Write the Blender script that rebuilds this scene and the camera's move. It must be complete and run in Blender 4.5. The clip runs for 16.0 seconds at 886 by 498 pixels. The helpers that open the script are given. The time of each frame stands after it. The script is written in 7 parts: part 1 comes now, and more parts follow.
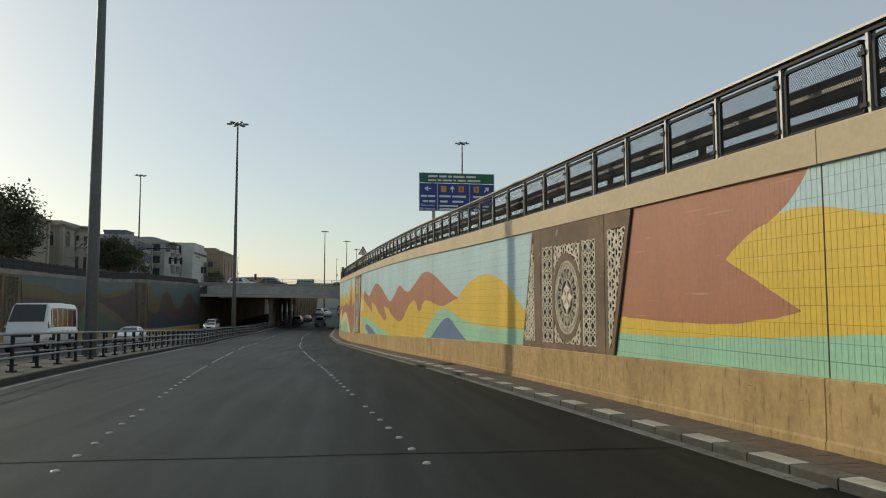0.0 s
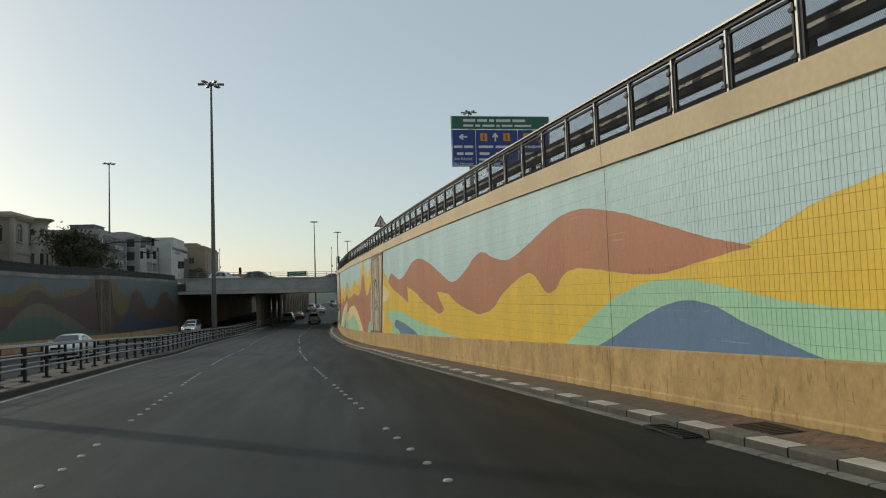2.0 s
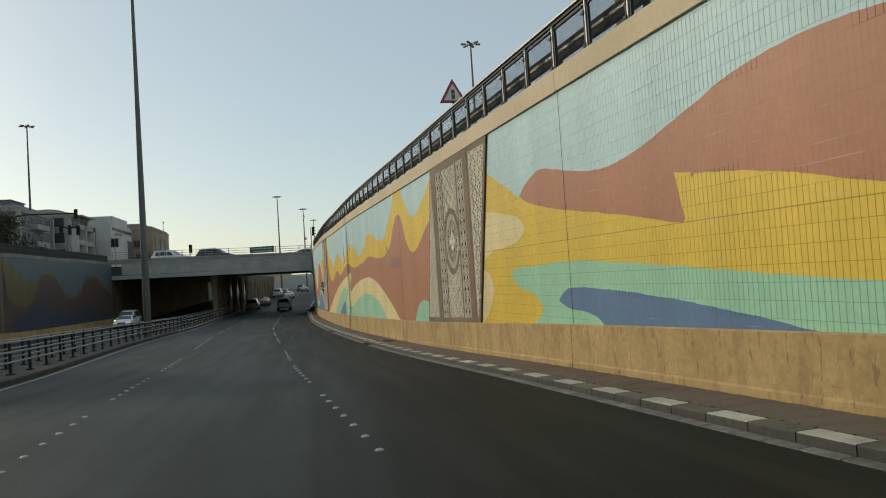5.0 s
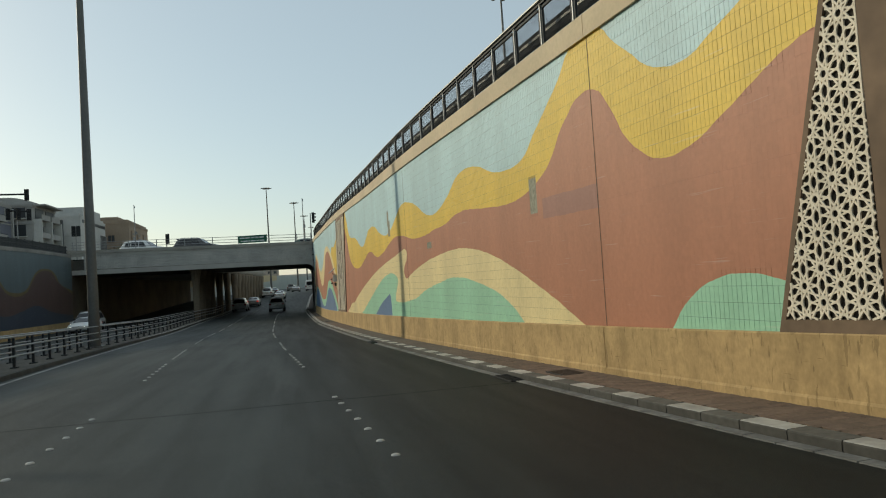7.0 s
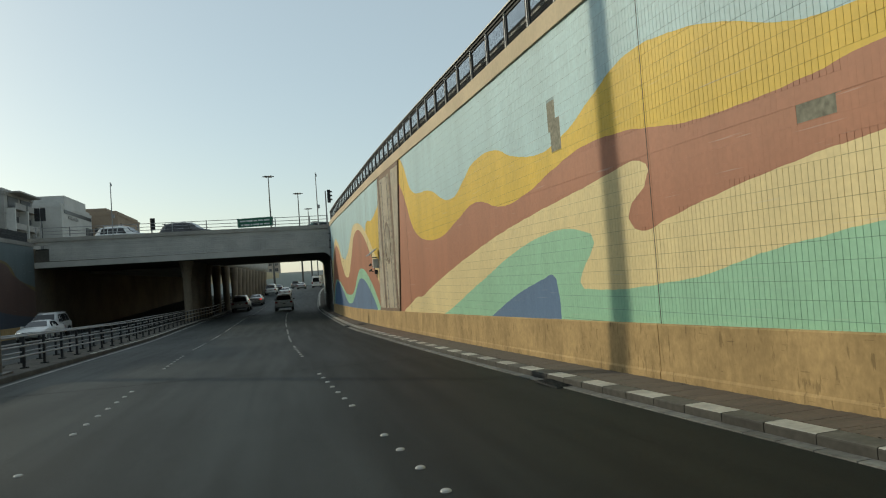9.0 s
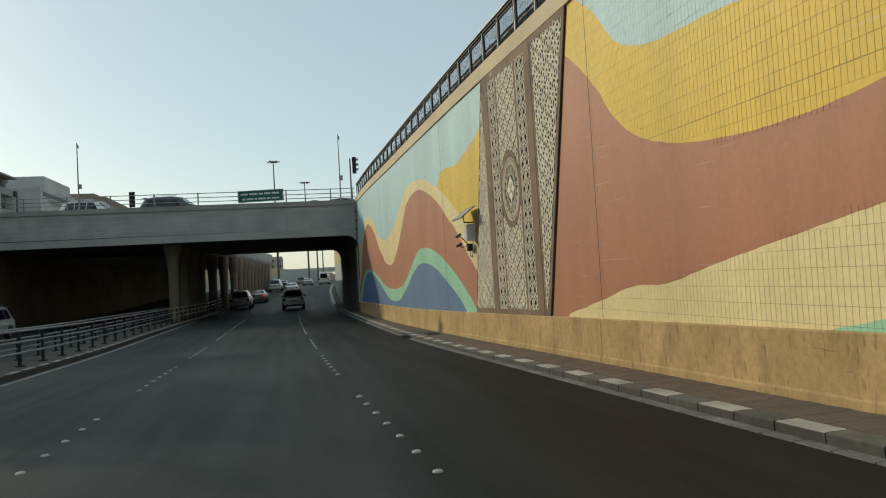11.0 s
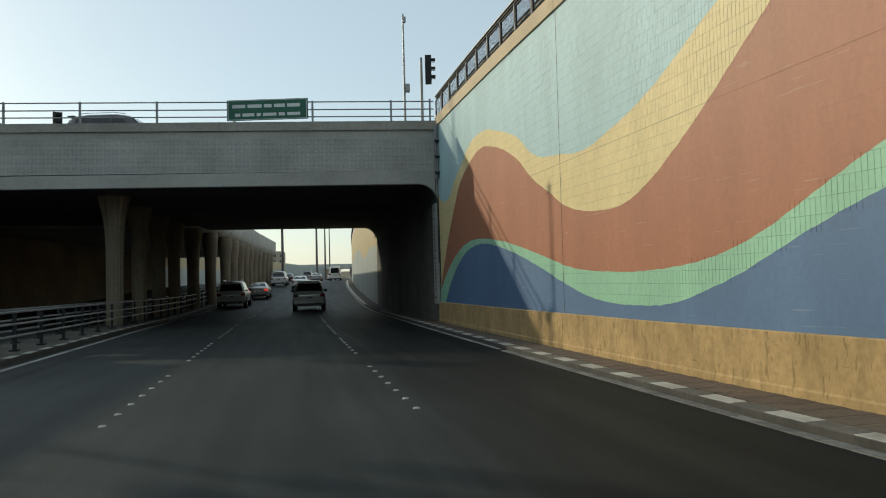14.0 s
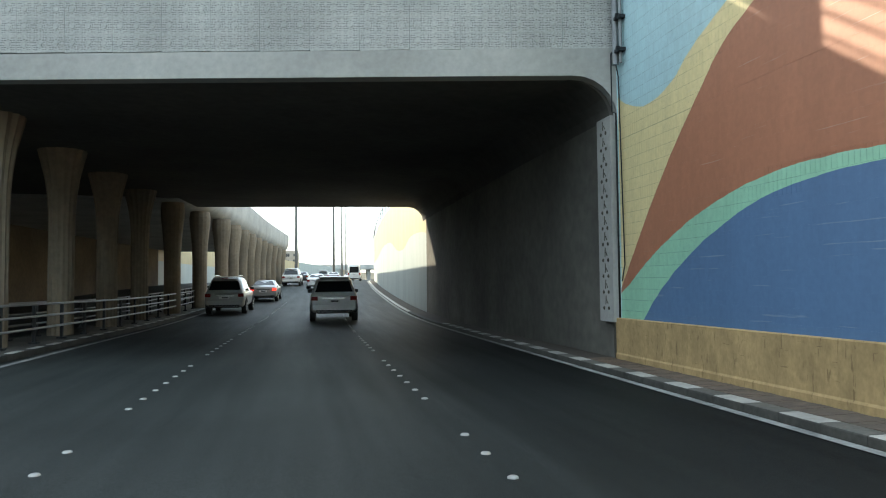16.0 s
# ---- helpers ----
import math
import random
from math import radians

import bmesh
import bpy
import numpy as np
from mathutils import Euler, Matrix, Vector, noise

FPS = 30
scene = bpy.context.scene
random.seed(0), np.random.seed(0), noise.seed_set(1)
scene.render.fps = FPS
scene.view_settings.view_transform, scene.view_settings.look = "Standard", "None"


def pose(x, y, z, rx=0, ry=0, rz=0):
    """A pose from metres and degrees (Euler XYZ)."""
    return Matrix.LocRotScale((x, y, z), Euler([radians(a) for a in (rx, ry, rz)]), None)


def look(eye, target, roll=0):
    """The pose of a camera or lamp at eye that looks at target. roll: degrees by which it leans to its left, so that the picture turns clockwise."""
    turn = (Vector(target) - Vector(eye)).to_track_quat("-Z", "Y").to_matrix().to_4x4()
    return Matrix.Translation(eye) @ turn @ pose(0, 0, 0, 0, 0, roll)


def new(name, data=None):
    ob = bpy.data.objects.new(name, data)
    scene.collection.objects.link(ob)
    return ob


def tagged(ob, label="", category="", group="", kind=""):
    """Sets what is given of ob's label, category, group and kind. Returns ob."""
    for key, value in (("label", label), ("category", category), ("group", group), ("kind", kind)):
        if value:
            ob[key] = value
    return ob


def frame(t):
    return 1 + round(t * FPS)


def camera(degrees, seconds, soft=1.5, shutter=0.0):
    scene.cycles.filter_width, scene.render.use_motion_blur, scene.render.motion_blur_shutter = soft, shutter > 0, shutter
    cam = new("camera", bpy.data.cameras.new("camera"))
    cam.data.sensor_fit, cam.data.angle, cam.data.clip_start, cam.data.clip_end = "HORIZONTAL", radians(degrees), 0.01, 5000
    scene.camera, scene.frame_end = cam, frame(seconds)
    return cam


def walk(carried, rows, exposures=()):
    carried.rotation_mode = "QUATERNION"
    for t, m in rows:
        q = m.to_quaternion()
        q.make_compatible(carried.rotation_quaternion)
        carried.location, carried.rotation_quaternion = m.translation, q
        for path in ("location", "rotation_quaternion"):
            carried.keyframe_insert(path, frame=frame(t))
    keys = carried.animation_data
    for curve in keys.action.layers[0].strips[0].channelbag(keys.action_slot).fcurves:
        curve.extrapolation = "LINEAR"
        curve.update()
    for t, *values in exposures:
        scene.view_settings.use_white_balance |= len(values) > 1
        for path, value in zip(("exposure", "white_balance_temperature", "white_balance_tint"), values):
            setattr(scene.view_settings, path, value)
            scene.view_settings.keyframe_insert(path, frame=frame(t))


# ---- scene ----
cam = camera(63.7, 16.0, 1.1)
PATH = [
    (0, (0.000, -0.000, 1.450), (0.258, 1.978, 1.598), -0.06),
    (0.5, (-0.371, 3.416, 1.358), (-0.114, 5.394, 1.504), -0.26),
    (1, (-0.782, 7.081, 1.275), (-0.521, 9.059, 1.416), -0.83),
    (1.5, (-1.174, 10.798, 1.200), (-0.904, 12.774, 1.340), -1.13),
    (2, (-1.565, 14.518, 1.118), (-1.270, 16.492, 1.244), -1.98),
    (2.5, (-1.900, 18.117, 1.020), (-1.574, 20.087, 1.132), -2.42),
    (3, (-2.220, 21.707, 0.902), (-1.873, 23.674, 0.996), -2.92),
    (3.5, (-2.529, 25.301, 0.772), (-2.164, 27.265, 0.854), -3.27),
    (4, (-2.838, 28.921, 0.632), (-2.459, 30.883, 0.708), -3.50),
    (4.5, (-3.158, 32.589, 0.488), (-2.768, 34.549, 0.561), -3.63),
    (5, (-3.499, 36.321, 0.341), (-3.099, 38.279, 0.415), -3.67),
    (5.5, (-3.864, 40.110, 0.195), (-3.454, 42.066, 0.271), -3.67),
    (6, (-4.233, 43.904, 0.054), (-3.812, 45.858, 0.130), -3.63),
    (6.5, (-4.531, 47.541, -0.085), (-4.101, 49.493, -0.010), -3.70),
    (7, (-4.805, 51.192, -0.215), (-4.367, 53.142, -0.138), -3.69),
    (7.5, (-5.050, 54.870, -0.334), (-4.607, 56.819, -0.255), -4.10),
    (8, (-5.275, 58.565, -0.439), (-4.835, 60.514, -0.364), -4.07),
    (8.5, (-5.485, 62.247, -0.529), (-5.046, 64.197, -0.455), -4.00),
    (9, (-5.692, 65.901, -0.609), (-5.255, 67.852, -0.538), -4.10),
    (9.5, (-5.890, 69.493, -0.692), (-5.455, 71.444, -0.621), -4.04),
    (10, (-6.083, 73.048, -0.781), (-5.649, 74.999, -0.710), -3.86),
    (10.5, (-6.280, 76.611, -0.877), (-5.847, 78.562, -0.805), -3.60),
    (11, (-6.490, 80.228, -0.981), (-6.057, 82.180, -0.909), -3.33),
    (11.5, (-6.714, 83.929, -1.091), (-6.279, 85.880, -1.019), -3.07),
    (12, (-6.934, 87.685, -1.200), (-6.497, 89.635, -1.129), -2.89),
    (12.5, (-7.085, 91.250, -1.297), (-6.645, 93.199, -1.221), -2.54),
    (13, (-7.192, 94.962, -1.370), (-6.757, 96.912, -1.295), -2.22),
    (13.5, (-7.258, 98.619, -1.448), (-6.821, 100.569, -1.365), -1.66),
    (14, (-7.309, 102.223, -1.531), (-6.879, 104.175, -1.451), -1.49),
    (14.5, (-7.360, 105.735, -1.632), (-6.931, 107.687, -1.542), -1.06),
    (15, (-7.417, 109.307, -1.681), (-6.996, 111.260, -1.589), -1.06),
    (15.5, (-7.428, 112.860, -1.713), (-7.007, 114.813, -1.621), -0.40),
    (16, (-7.378, 116.487, -1.740), (-6.984, 118.446, -1.650), -0.56),
]
EXPOSURES = [(0, -0.08, 6950, 6), (3.0, -0.08, 6950, 6), (6.0, 0.0, 6850, 3), (9.0, 0.05, 6800, 1), (12.0, 0.14, 6850, 1), (14.0, 0.27, 6750, 2), (14.5, 0.38, 6720, 3), (15.0, 0.7, 6650, 5), (15.5, 1.05, 6550, 4), (16.0, 1.98, 6550, 4)]
walk(cam, [(t, look(eye, target, roll)) for t, eye, target, roll in PATH], EXPOSURES)

# ---- light ----
SUN_AZ, SUN_EL = 47.0, 19.7          # degrees to the left of +y, and above the horizon
world = bpy.data.worlds.new("sky")
scene.world = world
world.use_nodes = True
wn = world.node_tree.nodes
sky = wn.new("ShaderNodeTexSky")
sky.sky_type = "NISHITA"
sky.sun_disc = False
sky.sun_elevation = radians(SUN_EL)
sky.sun_rotation = radians(-SUN_AZ)
sky.air_density, sky.dust_density, sky.ozone_density = 1.0, 1.0, 1.0
haze = wn.new("ShaderNodeMixRGB")               # an even, dusty haze over the clear sky
haze.inputs[0].default_value, haze.inputs[2].default_value = 0.5, (4.85, 5.6, 6.3, 1)
world.node_tree.links.new(sky.outputs[0], haze.inputs[1])
world.node_tree.links.new(haze.outputs[0], wn["Background"].inputs[0])
wn["Background"].inputs[1].default_value = 0.121
sun = new("sun", bpy.data.lights.new("sun", "SUN"))
sun.data.energy, sun.data.angle, sun.data.color = 1.95, radians(0.5), (1.0, 0.89, 0.73)
sx, sy = -math.sin(radians(SUN_AZ)) * math.cos(radians(SUN_EL)), math.cos(radians(SUN_AZ)) * math.cos(radians(SUN_EL))
sun.matrix_world = look((0, 0, 40), (-sx * 10, -sy * 10, 40 - 10 * math.sin(radians(SUN_EL))))

# ---- materials ----
def material(name, color, rough=0.7, metal=0.0, grain=0.15, scale=8.0, stain=0.12, stain_scale=0.5, bump=0.15, bump_scale=None, spec=0.5, random_var=0.0):
    """A painted or mineral surface: fine grain, broad stains and a fine relief, in world metres."""
    m = bpy.data.materials.new(name)
    m.use_nodes = True
    t = m.node_tree
    n, l = t.nodes, t.links
    b = n["Principled BSDF"]
    b.inputs["Roughness"].default_value = rough
    b.inputs["Metallic"].default_value = metal
    b.inputs["Specular IOR Level"].default_value = spec
    geo = n.new("ShaderNodeNewGeometry")
    fine = n.new("ShaderNodeTexNoise")
    fine.inputs["Scale"].default_value, fine.inputs["Detail"].default_value = scale, 5
    broad = n.new("ShaderNodeTexNoise")
    broad.inputs["Scale"].default_value, broad.inputs["Detail"].default_value = stain_scale, 4
    for x in (fine, broad):
        l.new(geo.outputs["Position"], x.inputs["Vector"])
    base = n.new("ShaderNodeRGB")
    base.outputs[0].default_value = (*color, 1)
    last = base.outputs[0]
    for tex, amount in ((fine, grain), (broad, stain)):
        r = n.new("ShaderNodeMapRange")
        r.inputs[1].default_value, r.inputs[2].default_value = 0.3, 0.7
        r.inputs[3].default_value, r.inputs[4].default_value = 1 - amount, 1 + amount
        l.new(tex.outputs[0], r.inputs[0])
        mul = n.new("ShaderNodeVectorMath")
        mul.operation = "SCALE"
        l.new(last, mul.inputs[0])
        l.new(r.outputs[0], mul.inputs["Scale"])
        last = mul.outputs[0]
    if random_var:
        info = n.new("ShaderNodeObjectInfo")
        r = n.new("ShaderNodeMapRange")
        r.inputs[3].default_value, r.inputs[4].default_value = 1 - random_var, 1 + random_var
        l.new(info.outputs["Random"], r.inputs[0])
        mul = n.new("ShaderNodeVectorMath")
        mul.operation = "SCALE"
        l.new(last, mul.inputs[0])
        l.new(r.outputs[0], mul.inputs["Scale"])
        last = mul.outputs[0]
    l.new(last, b.inputs["Base Color"])
    if bump:
        bp = n.new("ShaderNodeBump")
        bp.inputs["Strength"].default_value, bp.inputs["Distance"].default_value = bump, 0.01
        src = fine
        if bump_scale:
            src = n.new("ShaderNodeTexNoise")
            src.inputs["Scale"].default_value, src.inputs["Detail"].default_value = bump_scale, 4
            l.new(geo.outputs["Position"], src.inputs["Vector"])
        l.new(src.outputs[0], bp.inputs["Height"])
        l.new(bp.outputs[0], b.inputs["Normal"])
    return m


def glow(name, color, strength):
    m = bpy.data.materials.new(name)
    m.use_nodes = True
    b = m.node_tree.nodes["Principled BSDF"]
    b.inputs["Base Color"].default_value = (*color, 1)
    b.inputs["Emission Color"].default_value = (*color, 1)
    b.inputs["Emission Strength"].default_value = strength
    return m




def asphalt_material(name, color, kerb_tone=None):
    """Dark asphalt with wheel tracks and patches drawn out along the road; kerb_tone: the tone of the lane beside the
    kerb.
    """
    m = material(name, color, 0.58, spec=0.07, grain=0.4, scale=60, stain=0.2, stain_scale=0.25, bump=0.5, bump_scale=90)
    n, l = m.node_tree.nodes, m.node_tree.links
    b = n["Principled BSDF"]
    last = b.inputs["Base Color"].links[0].from_socket
    geo = n.new("ShaderNodeNewGeometry")
    for sc, stretch, amount in ((1.0, (0.8, 0.015, 1), 0.2), (2.5, (1.0, 0.05, 1), 0.08)):
        mp = n.new("ShaderNodeMapping")
        mp.inputs["Scale"].default_value = stretch
        l.new(geo.outputs["Position"], mp.inputs["Vector"])
        t = n.new("ShaderNodeTexNoise")
        t.inputs["Scale"].default_value, t.inputs["Detail"].default_value = sc, 4
        l.new(mp.outputs[0], t.inputs["Vector"])
        r = n.new("ShaderNodeMapRange")
        r.inputs[1].default_value, r.inputs[2].default_value = 0.3, 0.7
        r.inputs[3].default_value, r.inputs[4].default_value = 1 - amount, 1 + amount
        l.new(t.outputs[0], r.inputs[0])
        k = n.new("ShaderNodeVectorMath")
        k.operation = "SCALE"
        l.new(last, k.inputs[0])
        l.new(r.outputs[0], k.inputs["Scale"])
        last = k.outputs[0]
    rough = n.new("ShaderNodeMapRange")
    rough.inputs[1].default_value, rough.inputs[2].default_value = 0.3, 0.7
    rough.inputs[3].default_value, rough.inputs[4].default_value = 0.61, 0.54
    l.new(t.outputs[0], rough.inputs[0])
    l.new(rough.outputs[0], b.inputs["Roughness"])
    if kerb_tone:
        at = n.new("ShaderNodeAttribute")
        at.attribute_name = "across"
        wob = n.new("ShaderNodeMath")
        wob.operation, wob.inputs[1].default_value = "MULTIPLY_ADD", 1.6
        l.new(t.outputs[0], wob.inputs[0])
        l.new(at.outputs["Fac"], wob.inputs[2])
        r = n.new("ShaderNodeMapRange")
        r.interpolation_type = "SMOOTHSTEP"
        r.inputs[1].default_value, r.inputs[2].default_value = 3.9, 6.6
        r.inputs[3].default_value, r.inputs[4].default_value = kerb_tone, 1.0
        l.new(wob.outputs[0], r.inputs[0])
        k = n.new("ShaderNodeVectorMath")
        k.operation = "SCALE"
        l.new(last, k.inputs[0])
        l.new(r.outputs[0], k.inputs["Scale"])
        last = k.outputs[0]
    l.new(last, b.inputs["Base Color"])
    return m


ASPHALT = asphalt_material("worn_asphalt", (0.0385, 0.0435, 0.0420), 0.40)
COPING = material("cream_painted_coping", (0.59, 0.475, 0.31), 0.8, grain=0.06, scale=12, stain=0.1, stain_scale=0.6)
CONCRETE = material("grey_concrete", (0.42, 0.41, 0.38), 0.85, grain=0.12, scale=7, stain=0.2, stain_scale=0.4, bump=0.25)
CONC_DARK = material("dark_grey_concrete", (0.24, 0.225, 0.20), 0.9, grain=0.15, scale=5, stain=0.3, stain_scale=0.3, bump=0.25)
COLUMN = material("warm_grey_concrete", (0.21, 0.17, 0.12), 0.85, grain=0.12, scale=6, stain=0.2, stain_scale=0.6, bump=0.2)
BRIDGE = material("pale_grey_painted_concrete", (0.385, 0.372, 0.335), 0.8, grain=0.08, scale=9, stain=0.14, stain_scale=0.5, bump=0.2)
PAVER = material("red_brown_paver", (0.165, 0.10, 0.07), 0.9, grain=0.2, scale=20, stain=0.2, stain_scale=0.7, bump=0.3, random_var=0.12)
KERB_W = material("white_kerb_paint", (0.40, 0.385, 0.345), 0.75, grain=0.12, scale=14, stain=0.25, stain_scale=2.0, random_var=0.1)
KERB_TOP = material("bare_grey_kerb_top", (0.105, 0.10, 0.085), 0.85, grain=0.2, scale=14, stain=0.25, stain_scale=2.0, random_var=0.12)
KERB_D = material("bare_grey_kerb", (0.06, 0.057, 0.048), 0.85, grain=0.2, scale=14, stain=0.25, stain_scale=2.0, random_var=0.12)
GUTTER = material("worn_white_gutter_paint", (0.155, 0.155, 0.145), 0.8, grain=0.25, scale=12, stain=0.3, stain_scale=2.0, random_var=0.15)
EDGE = material("worn_line_paint", (0.26, 0.26, 0.245), 0.8, grain=0.25, scale=12, stain=0.3, stain_scale=2.0)
MEDIAN = material("dusty_median", (0.085, 0.078, 0.064), 0.95, grain=0.25, scale=9, stain=0.3, stain_scale=0.8, bump=0.3)
STUD = material("white_ceramic_stud", (0.36, 0.36, 0.34), 0.35, grain=0.05, bump=0)
BARRIER = material("dark_barrier_steel", (0.010, 0.011, 0.012), 0.8, 0.0, grain=0.2, scale=20, bump=0.05, spec=0.2)
DARKSTEEL = material("dark_painted_steel", (0.026, 0.028, 0.030), 0.6, 0.0, spec=0.2, grain=0.15, scale=20, bump=0.05)
BROWN = material("brown_precast_panel", (0.177, 0.117, 0.071), 0.8, grain=0.15, scale=5, stain=0.25, stain_scale=0.9, bump=0.2)
# the frame's brown, darkened: shade behind the lattice put into the colour
BROWN_IN = material("shade_brown_recess", (0.045, 0.034, 0.022), 0.85, grain=0.2, scale=8, stain=0.2)
LATTICE = material("cream_lattice_ribs", (0.74, 0.655, 0.51), 0.75, grain=0.1, scale=14, stain=0.12, stain_scale=1.5)


def plinth_material():
    """Tan textured render: short upright trowel scratches, drips and patches."""
    m = material("tan_textured_render", (0.43, 0.297, 0.142), 0.9, grain=0.10, scale=9, stain=0.10, stain_scale=0.8, bump=0.0, spec=0.2)
    n, l = m.node_tree.nodes, m.node_tree.links
    b = n["Principled BSDF"]
    last = b.inputs["Base Color"].links[0].from_socket
    geo = n.new("ShaderNodeNewGeometry")
    heights = []
    for sc, stretch, lo, hi, dark in ((15.0, (1, 1, 0.22), 0.35, 0.385, 0.74), (1.9, (1, 1, 0.5), 0.36, 0.56, 0.87), (7.0, (1, 0.5, 5.0), 0.285, 0.31, 0.72), (5.0, (1, 1, 0.3), 0.36, 0.46, 0.9), (30.0, (1, 1, 0.6), 0.3, 0.7, 0.88)):
        mp = n.new("ShaderNodeMapping")
        mp.inputs["Scale"].default_value = stretch
        l.new(geo.outputs["Position"], mp.inputs["Vector"])
        t = n.new("ShaderNodeTexNoise")
        t.inputs["Scale"].default_value, t.inputs["Detail"].default_value = sc, 6
        l.new(mp.outputs[0], t.inputs["Vector"])
        r = n.new("ShaderNodeMapRange")
        r.inputs[1].default_value, r.inputs[2].default_value = lo, hi
        r.inputs[3].default_value, r.inputs[4].default_value = dark, 1.04
        l.new(t.outputs[0], r.inputs[0])
        k = n.new("ShaderNodeVectorMath")
        k.operation = "SCALE"
        l.new(last, k.inputs[0])
        l.new(r.outputs[0], k.inputs["Scale"])
        last = k.outputs[0]
        heights.append(r.outputs[0])
    l.new(last, b.inputs["Base Color"])
    bp = n.new("ShaderNodeBump")
    bp.inputs["Strength"].default_value, bp.inputs["Distance"].default_value = 0.45, 0.012
    l.new(heights[0], bp.inputs["Height"])
    l.new(bp.outputs[0], b.inputs["Normal"])
    return m


PLINTH = plinth_material()


def chip_paint(m):
    """Scattered flakes where the brown coat has come off a pale ground."""
    n, l = m.node_tree.nodes, m.node_tree.links
    b = n["Principled BSDF"]
    last = b.inputs["Base Color"].links[0].from_socket
    geo = n.new("ShaderNodeNewGeometry")
    t = n.new("ShaderNodeTexNoise")
    t.inputs["Scale"].default_value, t.inputs["Detail"].default_value = 2.6, 7
    l.new(geo.outputs["Position"], t.inputs["Vector"])
    r = n.new("ShaderNodeMapRange")
    r.inputs[1].default_value, r.inputs[2].default_value = 0.685, 0.70
    l.new(t.outputs[0], r.inputs[0])
    mix = n.new("ShaderNodeMixRGB")
    mix.inputs[2].default_value = (0.42, 0.34, 0.27, 1)
    l.new(r.outputs[0], mix.inputs[0])
    l.new(last, mix.inputs[1])
    l.new(mix.outputs[0], b.inputs["Base Color"])


chip_paint(BROWN)
# LATTICE again but dimmed: the far wall's shade is in this colour
LATTICE_DIM = material("shaded_lattice_ribs", (0.17, 0.145, 0.11), 0.8, grain=0.12, scale=14, stain=0.15)
JOINT = material("dark_joint", (0.07, 0.06, 0.045), 0.9)
EARTH = material("sandy_ground", (0.36, 0.29, 0.20), 0.95, grain=0.2, scale=2, stain=0.2, stain_scale=0.05)
POLE = material("grey_pole_steel", (0.11, 0.11, 0.105), 0.5, 0.4, grain=0.1, bump=0.05)
# ---- the mural: bands of flat paint between an upper and a lower line, given as (y, z) along the wall ----
PAINT = {"sky": (0.46, 0.64, 0.655), "yellow": (0.73, 0.495, 0.06), "red": (0.42, 0.175, 0.098), "green": (0.33, 0.60, 0.41),
         "blue": (0.105, 0.185, 0.315), "cream": (0.78, 0.64, 0.33), "straw": (0.46, 0.36, 0.19), "pale": (0.34, 0.37, 0.345)}
PAINT["dull"] = (0.33, 0.155, 0.115)
# dirt fills the joints of the light colours; the red and the blue coat went over them
GROUT_PAINT = {k: tuple(c * {"red": 0.9, "dull": 0.9, "blue": 1.05}.get(k, 0.56) for c in v) for k, v in PAINT.items()}
Z0, ZS = -5.0, 12.0


